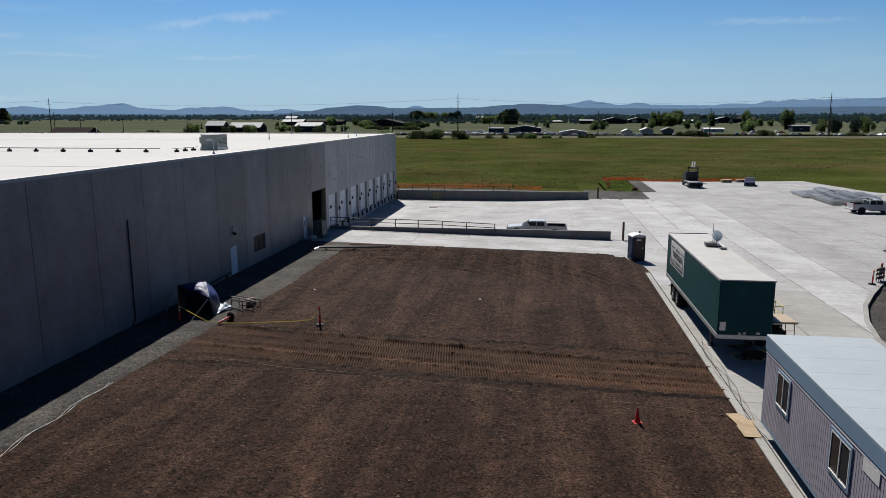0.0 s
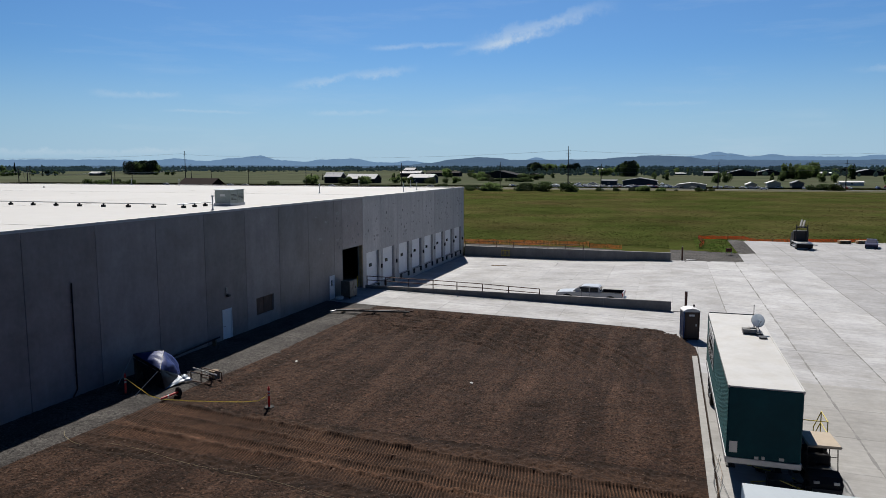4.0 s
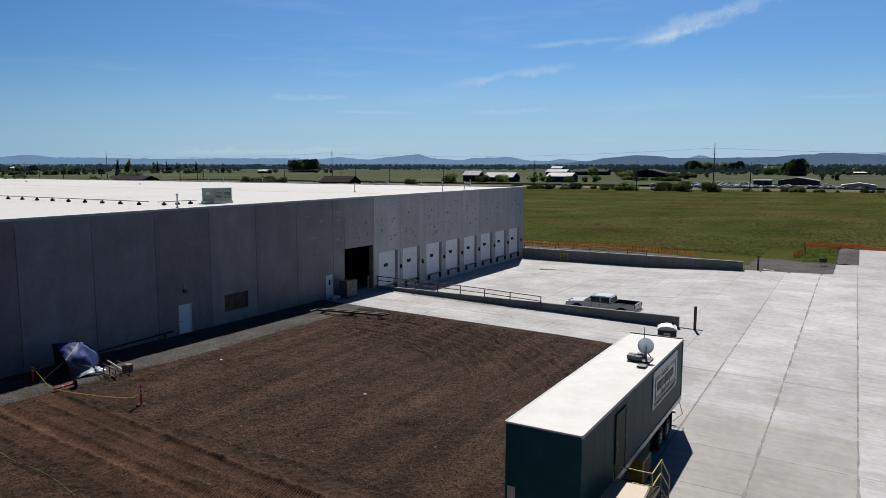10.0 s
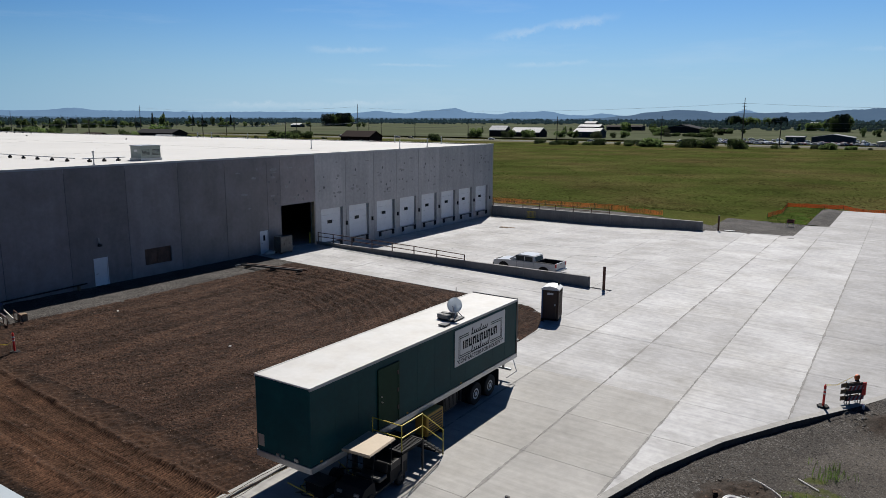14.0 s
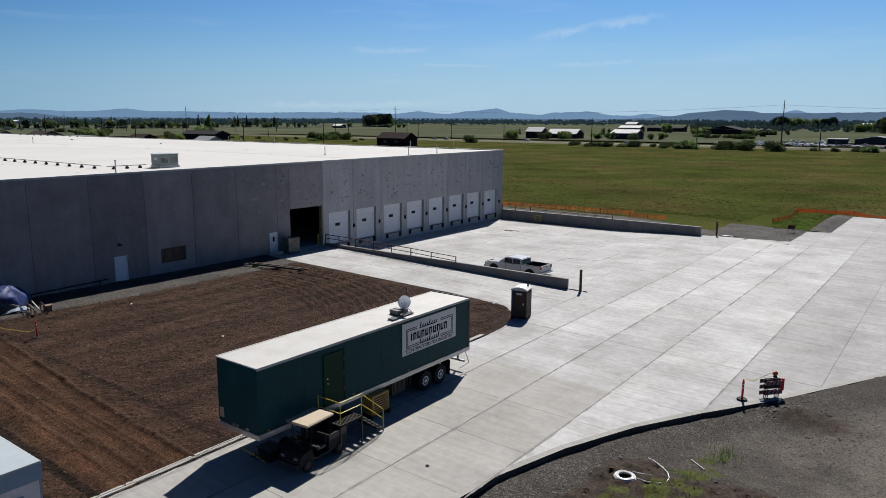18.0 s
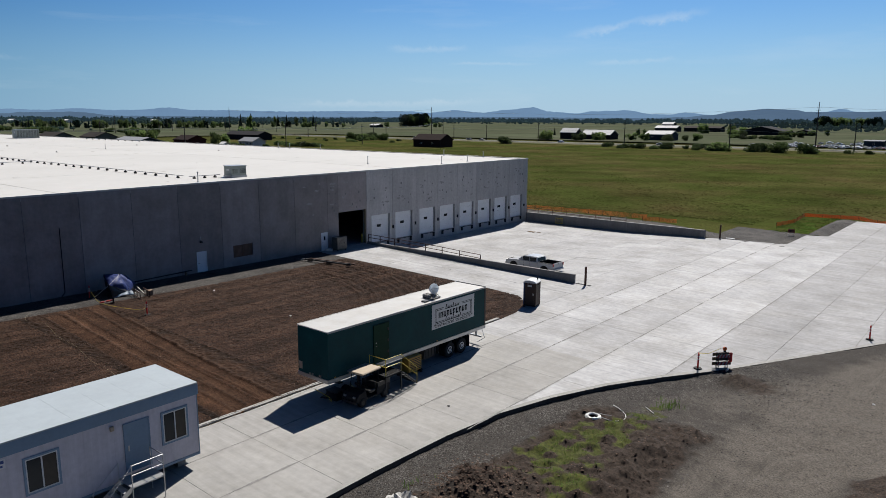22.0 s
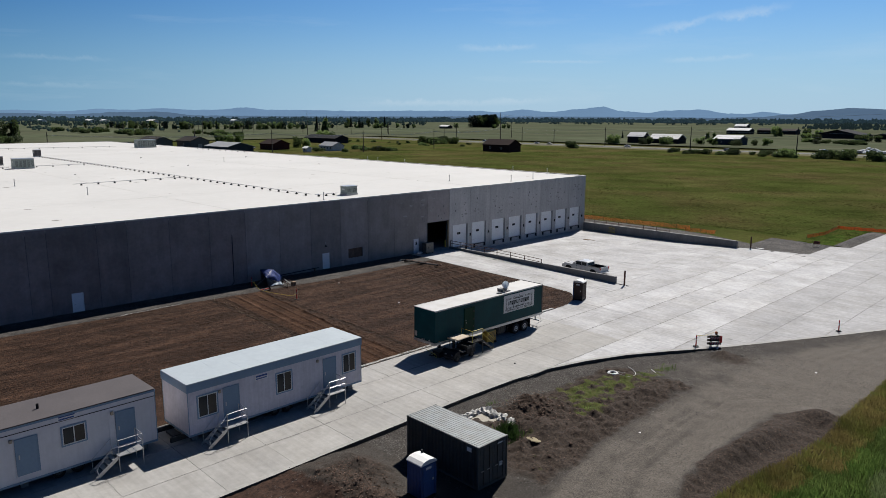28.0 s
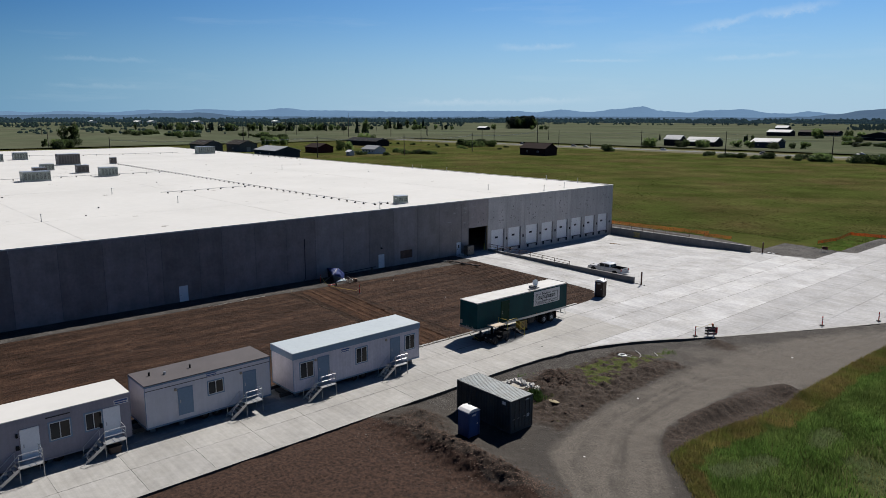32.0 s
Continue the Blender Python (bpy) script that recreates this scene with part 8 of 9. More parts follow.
def strewn(name, material, label, category):
    m_ = bpy.data.meshes.new(name)
    m_.from_pydata(verts, [], faces)
    m_.materials.append(material)
    tagged(new(name, m_), label, category, kind="stuff")
    verts.clear()
    faces.clear()


for _ in range(62000):
    x, y = rng.uniform(4.2, 30.4), -45 + 60.2 * rng.random() ** 0.85
    if dirt_keep(x, y) and wob(x, y, 0.5, 71) > rng.uniform(-0.6, 0.25) and not (-17.8 < y < -11.7 and cleats(x, y)[0] > rng.random()):
        stone(x, y, dirt_height(x, y), rng.uniform(0.022, 0.06) * (1.8 if rng.random() < 0.05 else 1))
for _ in range(15000):
    y = rng.uniform(-34, 2)
    x = rng.uniform(kerb_x(y) + 0.4, 62.5)
    if soil_share(x, y) > 0.45 + 0.3 * rng.random() and grass_share(x, y) < 0.6:
        stone(x, y, east_height(x, y), rng.uniform(0.025, 0.07) * (1.8 if rng.random() < 0.03 else 1))
for _ in range(1500):
    x, y = rng.gauss(45.2, 1.2), rng.gauss(-14.3, 1.4)
    stone(x, y, east_height(x, y) + 0.01, rng.uniform(0.03, 0.10))
for _ in range(3000):
    x, y = rng.uniform(43, 59), rng.gauss(-30.3, 0.9)
    stone(x, y, east_height(x, y) + 0.01, rng.uniform(0.03, 0.085))
strewn("soil_clods", mat("soil_clod", (0.062, 0.042, 0.032), 0.95, var=0.4, s1=0.4, s2=12, spec=0.1, island=0.7), "loose brown clods and small stones over the soil", "clods")
for _ in range(11000):
    y = rng.uniform(-45, 15.2)
    x = rng.uniform(0.1, strip_edge(y) + 0.4)
    stone(x, y, strip_height(x, y), rng.uniform(0.025, 0.06))
for _ in range(16000):
    y = rng.uniform(-35, 30)
    x = rng.uniform(kerb_x(y) + 0.4, grass_x(y) + 0.5)
    if soil_share(x, y) > 0.4:
        continue
    stone(x, y, east_height(x, y), rng.uniform(0.02, 0.06) * (1.7 if rng.random() < 0.04 else 1))
for _ in range(30000):
    y = rng.uniform(-26, 12)
    x = kerb_x(y) + 0.35 + rng.expovariate(0.36)
    if soil_share(x, y) < 0.45 and grass_share(x, y) < 0.5:
        stone(x, y, east_height(x, y), rng.uniform(0.03, 0.085))
strewn("loose_gravel", mat("loose_stone", (0.068, 0.063, 0.059), 0.9, var=0.4, s1=0.6, s2=15, spec=0.2, island=0.75), "loose grey crushed stone", "gravel")

# ---- the distance ----
rng = random.Random(21)
# far field colour, paled to grey-green to carry the haze of distance
haze_pale_field = mat("haze_pale_field", (0.064, 0.075, 0.048), 0.9, var=0.22, s1=0.006, s2=0.06, spec=0.0, detail=8, tint=(0.082, 0.083, 0.058), ts=0.008, streak=(0.002, 0.013, 0.065))
sheet("far_fields", [-4600, -3000, -1800, -1000, -600, -300, 0, 300, 600, 1000, 1800, 3000, 4600], [436, 600, 850, 1200, 1800, 2600, 3600, 4600], lambda x, y: FIELD + 0.9 + (0.8 * wob(x, y, 0.002) if math.hypot(x, y) > 600 else 0.0), haze_pale_field, "pale green and straw farm fields beyond the road", "field")
sheet("west_fields", [-4600, -3000, -1800, -1000, -700, -500], [-900, -300, 0, 150, 300, 436], lambda x, y: FIELD + 0.85 + (0.8 * wob(x, y, 0.002) if math.hypot(x, y) > 600 else 0.0), haze_pale_field, "pale green farm fields to the west", "field")


def road_y(x):
    return 397 + 0.02 * x + 0.00004 * x * x * (1 if x < 0 else 0.3)


sheet("road", steps(-900, 900, 25), [-4.0, -3.6, 3.6, 4.0], lambda x, y: FIELD + 0.55, asphalt, "grey country road across the plain", "road")
bpy.data.objects["road"].location = (0, 0, 0)
for v in bpy.data.objects["road"].data.vertices:
    v.co.y += road_y(v.co.x)
    v.co.z = FIELD + 0.55
sheet("road_verge", steps(-900, 900, 25), [-14, -9, 9, 30], lambda x, y: FIELD + (0.45 if abs(y) < 10 else 0.0), mat("verge_grass", (0.066, 0.063, 0.027), 0.9, var=0.3, s1=0.05, s2=0.8, spec=0.1), "dry grass verge along the road", "verge")
for v in bpy.data.objects["road_verge"].data.vertices:
    v.co.y += road_y(v.co.x)


def leafy(seed, h, w, n, size, conifer=False, low=0.12):
    """Leaf clumps filling an uneven crown."""
    r_ = random.Random(seed)
    vs, fs = [], []
    blobs = [(r_.uniform(-0.5, 0.5) * w, r_.uniform(-0.5, 0.5) * w, h * (r_.uniform(0.14, 0.3) if k < 3 else r_.uniform(max(0.2, low + 0.18), 0.78)), w * r_.uniform(0.26, 0.44)) for k in range(10)]
    while len(fs) < n:
        if conifer:
            z = h * (low + (1 - low) * r_.random() ** 1.3)
            rr = 0.5 * w * (1 - z / h) * r_.uniform(0.4, 1.15) + 0.1
            a = r_.uniform(0, 6.283)
            x, y = rr * math.cos(a), rr * math.sin(a)
        else:
            bx_, by_, bz_, br_ = r_.choice(blobs)
            d = Vector((r_.gauss(0, 1), r_.gauss(0, 1), r_.gauss(0, 0.8))).normalized() * br_ * r_.uniform(0.45, 1.08)
            x, y, z = bx_ + d.x, by_ + d.y, bz_ + d.z
            if z < h * low or z > h * 1.02:
                continue
        u = Vector((r_.gauss(0, 1), r_.gauss(0, 1), r_.gauss(0, 1))).normalized() * size * r_.uniform(0.6, 1.3)
        v = u.orthogonal().normalized() * size * r_.uniform(0.5, 1.0)
        c = Vector((x, y, z))
        i = len(vs)
        vs.extend((c - u, c + v, c + u, c - v * 0.8))
        fs.append((i, i + 1, i + 2, i + 3))
    me = bpy.data.meshes.new("crown")
    me.from_pydata(vs, [], fs)
    return me


def tree_kind(seed, h, w, n, size, foliage, conifer=False, low=0.04):
    t = thing("tree", pose(0, 0, -50), "conifer with a dark ragged crown on the plain" if conifer else "leafy tree with a rounded ragged crown on the plain", "tree", "trees on the plain")
    bm = bmesh.new()
    rod(bm, (0, 0, 0), (0.1, 0, h * 0.55), 0.03 * h * 0.5 + 0.08, 7, 0.07)
    for k in range(5):
        a = k * 1.3
        rod(bm, (0.05, 0, h * (0.25 + 0.06 * k)), (w * 0.3 * math.cos(a), w * 0.3 * math.sin(a), h * (0.45 + 0.08 * k)), 0.09, 5, 0.03)
    part("trunk", bm, bark, t)
    me = leafy(seed, h, w, n, size, conifer, low)
    me.materials.append(foliage)
    part("crown", me, None, t)
    return t


kinds = [tree_kind(1, 8, 7.5, 1300, 0.55, leaf), tree_kind(2, 11, 8.5, 1500, 0.6, leaf), tree_kind(3, 6.5, 7, 1200, 0.5, leaf_light), tree_kind(4, 12, 5.5, 1300, 0.5, leaf_dark, True), tree_kind(5, 9.5, 4.6, 1200, 0.45, leaf, False, 0.02), tree_kind(6, 10, 10, 1500, 0.65, leaf_dark)]
bush_leaf = sheer(mat("bush_leaves", (0.034, 0.050, 0.019), 0.8, var=0.4, s1=0.3, s2=1.5, spec=0.1, rnd=0.3), 0.35, 1.7)
bushes = []
for s, h, w, f in ((11, 4.2, 7.5, bush_leaf), (12, 3.2, 6.0, leaf), (13, 5.0, 6.5, bush_leaf)):
    b = thing("bush", pose(0, 0, -50), "wide ragged green bush by the road", "bush", "bushes by the road")
    me = leafy(s, h, w, 1300, 0.46, False, 0.0)
    me.materials.append(f)
    part("foliage", me, None, b)
    part("stem", R(((0, 0, 0), (0.1, 0.1, h * 0.5), 0.12, 6, 0.05)), bark, b)
    bushes.append(b)


def plain(x, y):
    d = math.hypot(x, y)
    return FIELD + (0.8 * wob(x, y, 0.002) if d > 600 else 0.0) + (0.85 if y > 437 or x < -510 else 0.0)


def put_copy(ob, x, y, s, girth=1.0):
    c = copy_thing(ob, pose(x, y, plain(x, y) - 0.05, 0, 0, rng.uniform(0, 360)))
    c.scale = (s * girth * rng.uniform(0.85, 1.15), s * girth * rng.uniform(0.85, 1.15), s)
    return c


def wood(choice, heights, spots, n=1, scatter=6.0):
    """Plants n trees or bushes about each spot, each scaled to a height drawn from the range."""
    for x, y in spots:
        for _ in range(n):
            ob, tall_ = rng.choice(choice)
            px, py = x + rng.gauss(0, scatter), y + rng.gauss(0, scatter)
            put_copy(ob, px, py, rng.uniform(*heights) / tall_, 0.62 if heights[1] > 7.5 else 1.0)


def hedge(choice, heights, p, q, n, scatter):
    """A straggling row of n trees from p to q."""
    for k in range(n):
        t = (k + rng.uniform(-0.5, 0.5)) / n
        wood(choice, heights, [(p[0] + (q[0] - p[0]) * t, p[1] + (q[1] - p[1]) * t)], 1, scatter)


KIND_H = (8, 11, 6.5, 12, 9.5, 10)
leafed = [(kinds[k], KIND_H[k]) for k in (0, 1, 2, 4)]
mixed_kinds = [(kinds[k], KIND_H[k]) for k in (0, 1, 3, 4, 5)]
narrow = [(kinds[k], KIND_H[k]) for k in (3, 4)]
broad = [(kinds[k], KIND_H[k]) for k in (1, 5)]
scrub = list(zip(bushes, (4.2, 3.2, 5.0)))
# bushes on the near side of the road
wood(scrub, (2.6, 3.8), [(-113, 353), (-101, 358), (-86, 374), (15, 374)], 1, 2)
wood(scrub, (4.3, 5.4), [(-70, 357), (-49, 355), (-42, 356), (-25, 352), (-213, 362)], 1, 0.8)
hedge(scrub, (1.2, 2.6), (-140, 360), (-60, 357), 12, 4)
hedge(scrub, (1.0, 2.4), (-5, 372), (60, 384), 10, 3)
wood(scrub, (2.6, 4.2), [(112, 403), (118, 402), (160, 414), (206, 418)], 1, 2)
hedge(scrub, (3.0, 5.5), (-352, 352), (-318, 356), 7, 4)
hedge(scrub, (0.8, 2.0), (-420, 330), (-250, 330), 16, 9)
# round the sheds north of the road
hedge(leafed, (4.0, 7.0), (-228, 446), (-186, 458), 7, 4)
wood(narrow, (6, 8), [(-294, 575), (-229, 607), (-224, 600)], 2, 6)
wood(leafed, (4, 6.5), [(-175, 500), (-166, 470), (-146, 478), (-138, 490)], 2, 5)
hedge(scrub, (2, 4), (-135, 598), (-80, 560), 9, 8)
wood(leafed, (10, 12.5), [(-222, 752), (-219, 758)], 1, 2)
wood(leafed, (7, 9), [(-194, 787), (-186, 780), (-176, 800)], 1, 3)
wood(leafed, (5, 6.5), [(-153, 660), (-112, 742), (-96, 640)], 3, 9)
wood(broad, (19, 22.5), [(-214, 1387)], 8, 14)
wood(broad, (17, 21), [(-172, 1421)], 7, 15)
wood(leafed, (10, 12.5), [(-69, 995)], 4, 8)
wood(broad, (17, 21), [(-28, 924)], 8, 10)
wood(leafed, (13, 17), [(145, 727)], 7, 7)
wood(leafed, (17, 20), [(190, 899)], 3, 5)
wood([(kinds[4], 9.5)], (16, 18), [(173, 523), (176, 525), (219, 569), (223, 566), (216, 572)], 1, 1.5)
wood(narrow, (15, 17), [(199, 739)], 2, 3)
wood(leafed, (7, 10), [(147, 591), (261, 753), (176, 505), (120, 640), (232, 505), (24, 640), (75, 560)], 2, 8)
wood(broad, (9, 14), [(232, 470), (243, 476), (262, 540)], 2, 5)
hedge(mixed_kinds, (6, 12), (-60, 1120), (420, 1260), 40, 30)
# the farmyard west of the barn
wood(leafed, (7, 9.5), [(-458, 242), (-448, 236)], 3, 6)
wood(leafed, (6.5, 8), [(-342, 223), (-338, 227), (-318, 154)], 1, 1)
wood(leafed, (9, 10.5), [(-410, 301), (-428, 306)], 1, 1)
hedge(scrub, (1.8, 3.0), (-284, 234), (-262, 240), 8, 1.5)
wood(scrub, (2, 3.5), [(-292, 205), (-276, 212), (-300, 240)], 1, 2)
wood([(kinds[4], 9.5)], (16, 20), [(-548, 97), (-545, 99)], 1, 1)
wood(scrub + leafed, (4.5, 7), [(-520, 84), (-506, 82), (-534, 92)], 3, 5)
# tree rows out on the western plain
hedge(mixed_kinds, (6, 13), (-1140, 385), (-1000, 425), 26, 14)
hedge(mixed_kinds, (7, 14), (-985, 430), (-900, 520), 24, 14)
hedge(mixed_kinds, (6, 12), (-905, 533), (-930, 640), 18, 16)
hedge(mixed_kinds, (6, 11), (-960, 680), (-830, 790), 20, 16)
wood(narrow, (16, 21), [(-958, 805), (-985, 770), (-721, 526)], 3, 12)
hedge(scrub, (3, 6), (-930, 258), (-660, 252), 14, 14)
hedge(scrub, (2.5, 5), (-700, 330), (-560, 300), 9, 10)
# grove of tall trees far out on the plain
wood(broad, (19, 25), [(-846, 980)], 24, 10)
wood(leafed, (6, 9), [(-770, 905), (-830, 880), (-745, 915)], 3, 8)
# woods: joined, far off
vs, fs = [], []


def far_tree(x, y, h, w):
    i = len(vs)
    z = plain(x, y) - 0.5
    vs.append((x, y, z))
    n = 6
    for lv, (f, g) in enumerate(((0.25, 0.85), (0.6, 1.0), (0.85, 0.55))):
        for k in range(n):
            a = 6.2832 * k / n + lv
            r = w * 0.5 * g * rng.uniform(0.7, 1.25)
            vs.append((x + r * math.cos(a), y + r * math.sin(a), z + h * f * rng.uniform(0.9, 1.1)))
    vs.append((x + rng.uniform(-0.2, 0.2) * w, y, z + h * rng.uniform(0.95, 1.1)))
    for k in range(n):
        m_ = (k + 1) % n
        fs.append((i, i + 1 + m_, i + 1 + k))
        for lv in (0, 1):
            o = i + 1 + lv * n
            fs.append((o + k, o + m_, o + n + m_, o + n + k))
        fs.append((i + 1 + 2 * n + k, i + 1 + 2 * n + m_, i + 1 + 3 * n))


# straggling belts across the plain, thicker to the north and the far west
for az0, az1, d0, d1, n_, h0, h1 in ((-34, 16, 1350, 1750, 420, 5, 13), (-34, 10, 1000, 1250, 90, 4, 9), (16, 40, 1900, 2300, 46, 3, 8), (62, 90, 1500, 2100, 210, 4, 10), (66, 90, 900, 1300, 40, 2.5, 5), (46, 66, 1500, 2100, 120, 4, 10)):
    for _ in range(n_):
        a, d = radians(rng.uniform(az0, az1)), rng.uniform(d0, d1)
        for _ in range(rng.randint(1, 4)):
            far_tree(-d * math.sin(a) + rng.gauss(0, 12), d * math.cos(a) + rng.gauss(0, 5), rng.uniform(h0, h1), rng.uniform(3, 9))
me = bpy.data.meshes.new("far_woods")
me.from_pydata(vs, [], fs)
me.materials.append(hazy("haze_glow_wood_leaves", (0.017, 0.028, 0.017), (0.025, 0.042, 0.048), 0.28))
tagged(new("far_woods", me), "straggling dark tree belts far across the plain", "woods", kind="stuff")


vs, fs = [], []
for _ in range(6500):
    a, d = radians(rng.uniform(-38, 92)), rng.uniform(2450, 3300)
    clump_ = 0.65 + 0.75 * noise.noise(Vector((math.degrees(a) * 0.9, d * 0.004, 3.0)))
    if rng.random() < clump_ + 0.25:
        far_tree(-d * math.sin(a), d * math.cos(a), rng.uniform(7, 20) * max(0.45, min(1.0, clump_ + 0.2)), rng.uniform(9, 20))
me = bpy.data.meshes.new("forest_belt")
me.from_pydata(vs, [], fs)
me.materials.append(hazy("haze_glow_forest", (0.012, 0.020, 0.015), (0.020, 0.037, 0.050), 0.55))
tagged(new("forest_belt", me), "hazy blue-green belt of forest at the foot of the hills", "woods", kind="stuff")


def hills(name, dist, shape, material, label):
    vs, fs = [], []
    n = 1300
    for i in range(n + 1):
        az = -50 + 150 * i / n
        e = shape(az)
        a = radians(az)
        top = dist * math.tan(radians(e)) + 15 + 10 * smooth_step(18, 34, az)
        for k, (f, g) in enumerate(((0.86, 0.0), (0.90, 0.25), (0.93, 0.52), (0.965, 0.8), (0.985, 0.92), (1.0, 1.0), (1.03, 0.7))):
            d = dist * f
            rough = 1 + 0.30 * noise.noise(Vector((az * 0.9, k * 1.3, dist))) * (1 <= k <= 4)
            vs.append((-d * math.sin(a), d * math.cos(a), FIELD - 1 + max(0.0, top) * min(g * rough, 1.0)))
    for i in range(n):
        for k in range(6):
            o = i * 7 + k
            fs.append((o, o + 7, o + 8, o + 1))
    me = bpy.data.meshes.new(name)
    me.from_pydata(vs, [], fs)
    me.materials.append(material)
    me.shade_smooth()
    tagged(new(name, me), label, "hills", kind="structure")


# crest heights in degrees above the plain, by bearing from north to west
FAR_CREST = [(-50, 1.2), (-30, 1.2), (-18.3, 1.05), (-17.3, 0.94), (-16.7, 0.99), (-16, 0.8), (-13.9, 0.82), (-13, 0.70), (-8.6, 0.76), (-7.6, 0.94), (-6.2, 0.74), (-4.6, 1.0), (-3.8, 1.13), (-2.1, 0.84), (0.5, 0.6), (8.8, 0.5), (9.9, 0.77), (11.0, 0.55), (16, 0.35), (18.7, 0.33), (20.4, 0.50), (21.6, 0.34), (22.9, 0.36), (24.6, 0.62), (27.2, 0.53), (28.7, 0.33)]
WEST_CREST = [(28.7, 0.33), (30.8, 0.46), (32.0, 0.77), (34.1, 0.57), (36.2, 0.34), (38.2, 0.52), (40.6, 0.32), (42, 0.43), (46.6, 0.42), (51.8, 0.37), (56.7, 0.44), (58.9, 0.44), (60.4, 0.61), (62.7, 0.43), (64, 0.40), (66.8, 0.50), (68.8, 0.37), (70.8, 0.43), (73.4, 0.23), (76.3, 0.33), (78, 0.21), (80, 0.28), (100, 0.3)]
NEAR_CREST = [(-50, 0.5), (-19, 0.55), (-11, 0.46), (-3.4, 0.54), (-1.3, 0.80), (0.9, 0.89), (3, 0.77), (5.2, 0.60), (9.7, 0.56), (12, 0.57), (12.9, 0.72), (14.7, 0.78), (16.5, 0.62), (18.7, 0.32), (20.4, 0.15), (24, 0.03), (30, -0.02), (56, -0.06), (64, -0.03), (66.9, 0.24), (69.6, 0.20), (72.7, 0.03), (76.3, 0.10), (80, 0.02), (100, 0.0)]


def crest(table, az):
    for (a0, e0), (a1, e1) in zip(table, table[1:]):
        if a0 <= az <= a1:
            t = (az - a0) / (a1 - a0)
            return e0 + (e1 - e0) * t * t * (3 - 2 * t)
    return table[-1][1]


def far_ridge(az):
    return crest(FAR_CREST if az < 28.7 else WEST_CREST, az) + 0.035 * noise.noise(Vector((az * 1.5, 3, 0))) + 0.03 * noise.noise(Vector((az * 3.7, 4, 0)))


def near_ridge(az):
    return crest(NEAR_CREST, az) + 0.03 * noise.noise(Vector((az * 1.6, 8, 0))) + 0.028 * noise.noise(Vector((az * 6.0, 9, 0))) + 0.015 * noise.noise(Vector((az * 17.0, 9, 0)))


# both ranges emit a little blue, which paints the haze over them
hills("hills_far", 4500, far_ridge, hazy("haze_glow_hills", (0.019, 0.032, 0.046), (0.094, 0.159, 0.256), 0.9), "pale blue mountain range on the horizon")
hills("hills_near", 3900, near_ridge, hazy("haze_glow_wooded_hills", (0.020, 0.030, 0.030), (0.052, 0.089, 0.164), 0.76), "blue-grey wooded hills below the mountains")


def farm(name, x, y, turn, ln, dp, eave, ridge, wall_m, roof_m, label, cat="barn", wins=3, group="farm buildings", door_m=None):
    """A gabled building: ridge along its own x, windows in the side that faces -y, a door in the end."""
    b = thing(name, pose(x, y, plain(x, y), 0, 0, turn), label, cat, group)
    part("wall", B((-ln / 2, ln / 2, -dp / 2, dp / 2, 0, eave)), wall_m, b)
    bm = bmesh.new()
    prism(bm, [(-dp / 2, eave), (dp / 2, eave), (0, ridge)], -ln / 2, ln / 2, "x")
    part("gable", bm, wall_m, b)
    o, t = 0.5, 0.25
    low_ = eave - o * (ridge - eave) / (dp / 2) + 0.05
    for s_ in (-1, 1):
        bm = bmesh.new()
        prism(bm, [(s_ * (dp / 2 + o), low_), (0, ridge + 0.05), (0, ridge + 0.05 + t), (s_ * (dp / 2 + o), low_ + t)], -ln / 2 - o, ln / 2 + o, "x")
        part("roof", bm, roof_m, b)
    for k in range(wins):
        u = -ln / 2 + ln * (k + 0.7) / (wins + 0.4)
        w = part("window", B((u - 0.7, u + 0.7, -dp / 2 - 0.06, -dp / 2 - 0.005, eave * 0.4, eave * 0.4 + 1.2)), white_paint if wall_m in wall_board[:3] else wall_m, b)
        part("pane", B((u - 0.56, u + 0.56, -dp / 2 - 0.09, -dp / 2 - 0.061, eave * 0.4 + 0.12, eave * 0.4 + 1.08)), pane_mat, w)
    dh = min(eave - 0.3, 3.2)
    part("door", B((ln / 2 + 0.005, ln / 2 + 0.08, -0.45 * dh, 0.45 * dh, 0, dh)), door_m or wall_m, b)
    return b


farm("barn", -214.5, 288, 0, 21, 11.5, 4.3, 7.3, wall_board[0], far_roof[0], "dark red-brown barn with a brown gable roof", wins=2)
farm("farm_shed", -224, 470, 0, 14, 10, 5.2, 8.3, wall_board[5], far_roof[2], "dark shed with a bright white metal roof", wins=1)
farm("farm_shed", -204, 480, 0, 25, 14, 3.6, 7.0, wall_board[5], far_roof[2], "long dark shed with a white metal roof", wins=3)
farm("farm_shed", -157, 490, 0, 20, 15, 4.4, 7.0, wall_board[2], far_roof[2], "blue-grey shed with a pale metal roof", wins=2)
farm("farm_shed", -294, 838, 0, 28, 16, 4.6, 7.4, wall_board[5], far_roof[2], "dark hall with a white roof", wins=2)
farm("farm_shed", -330, 930, 0, 16, 13, 8.6, 11.4, wall_board[5], far_roof[2], "tall dark hall with a white roof", wins=1)
farm("farm_shed", -261, 873, 0, 46, 16, 4.6, 6.6, wall_board[5], far_roof[1], "long black hall with a dark roof", wins=2)
farm("farm_shed", -393, 146, 0, 24, 13, 5.0, 7.6, wall_board[1], far_roof[1], "grey metal farm hall with a brown roof", wins=1)
farm("farm_shed", -378, 165, 0, 20, 13, 5.0, 7.6, wall_board[1], far_roof[1], "grey metal farm hall with a brown roof", wins=1, door_m=wall_board[6])
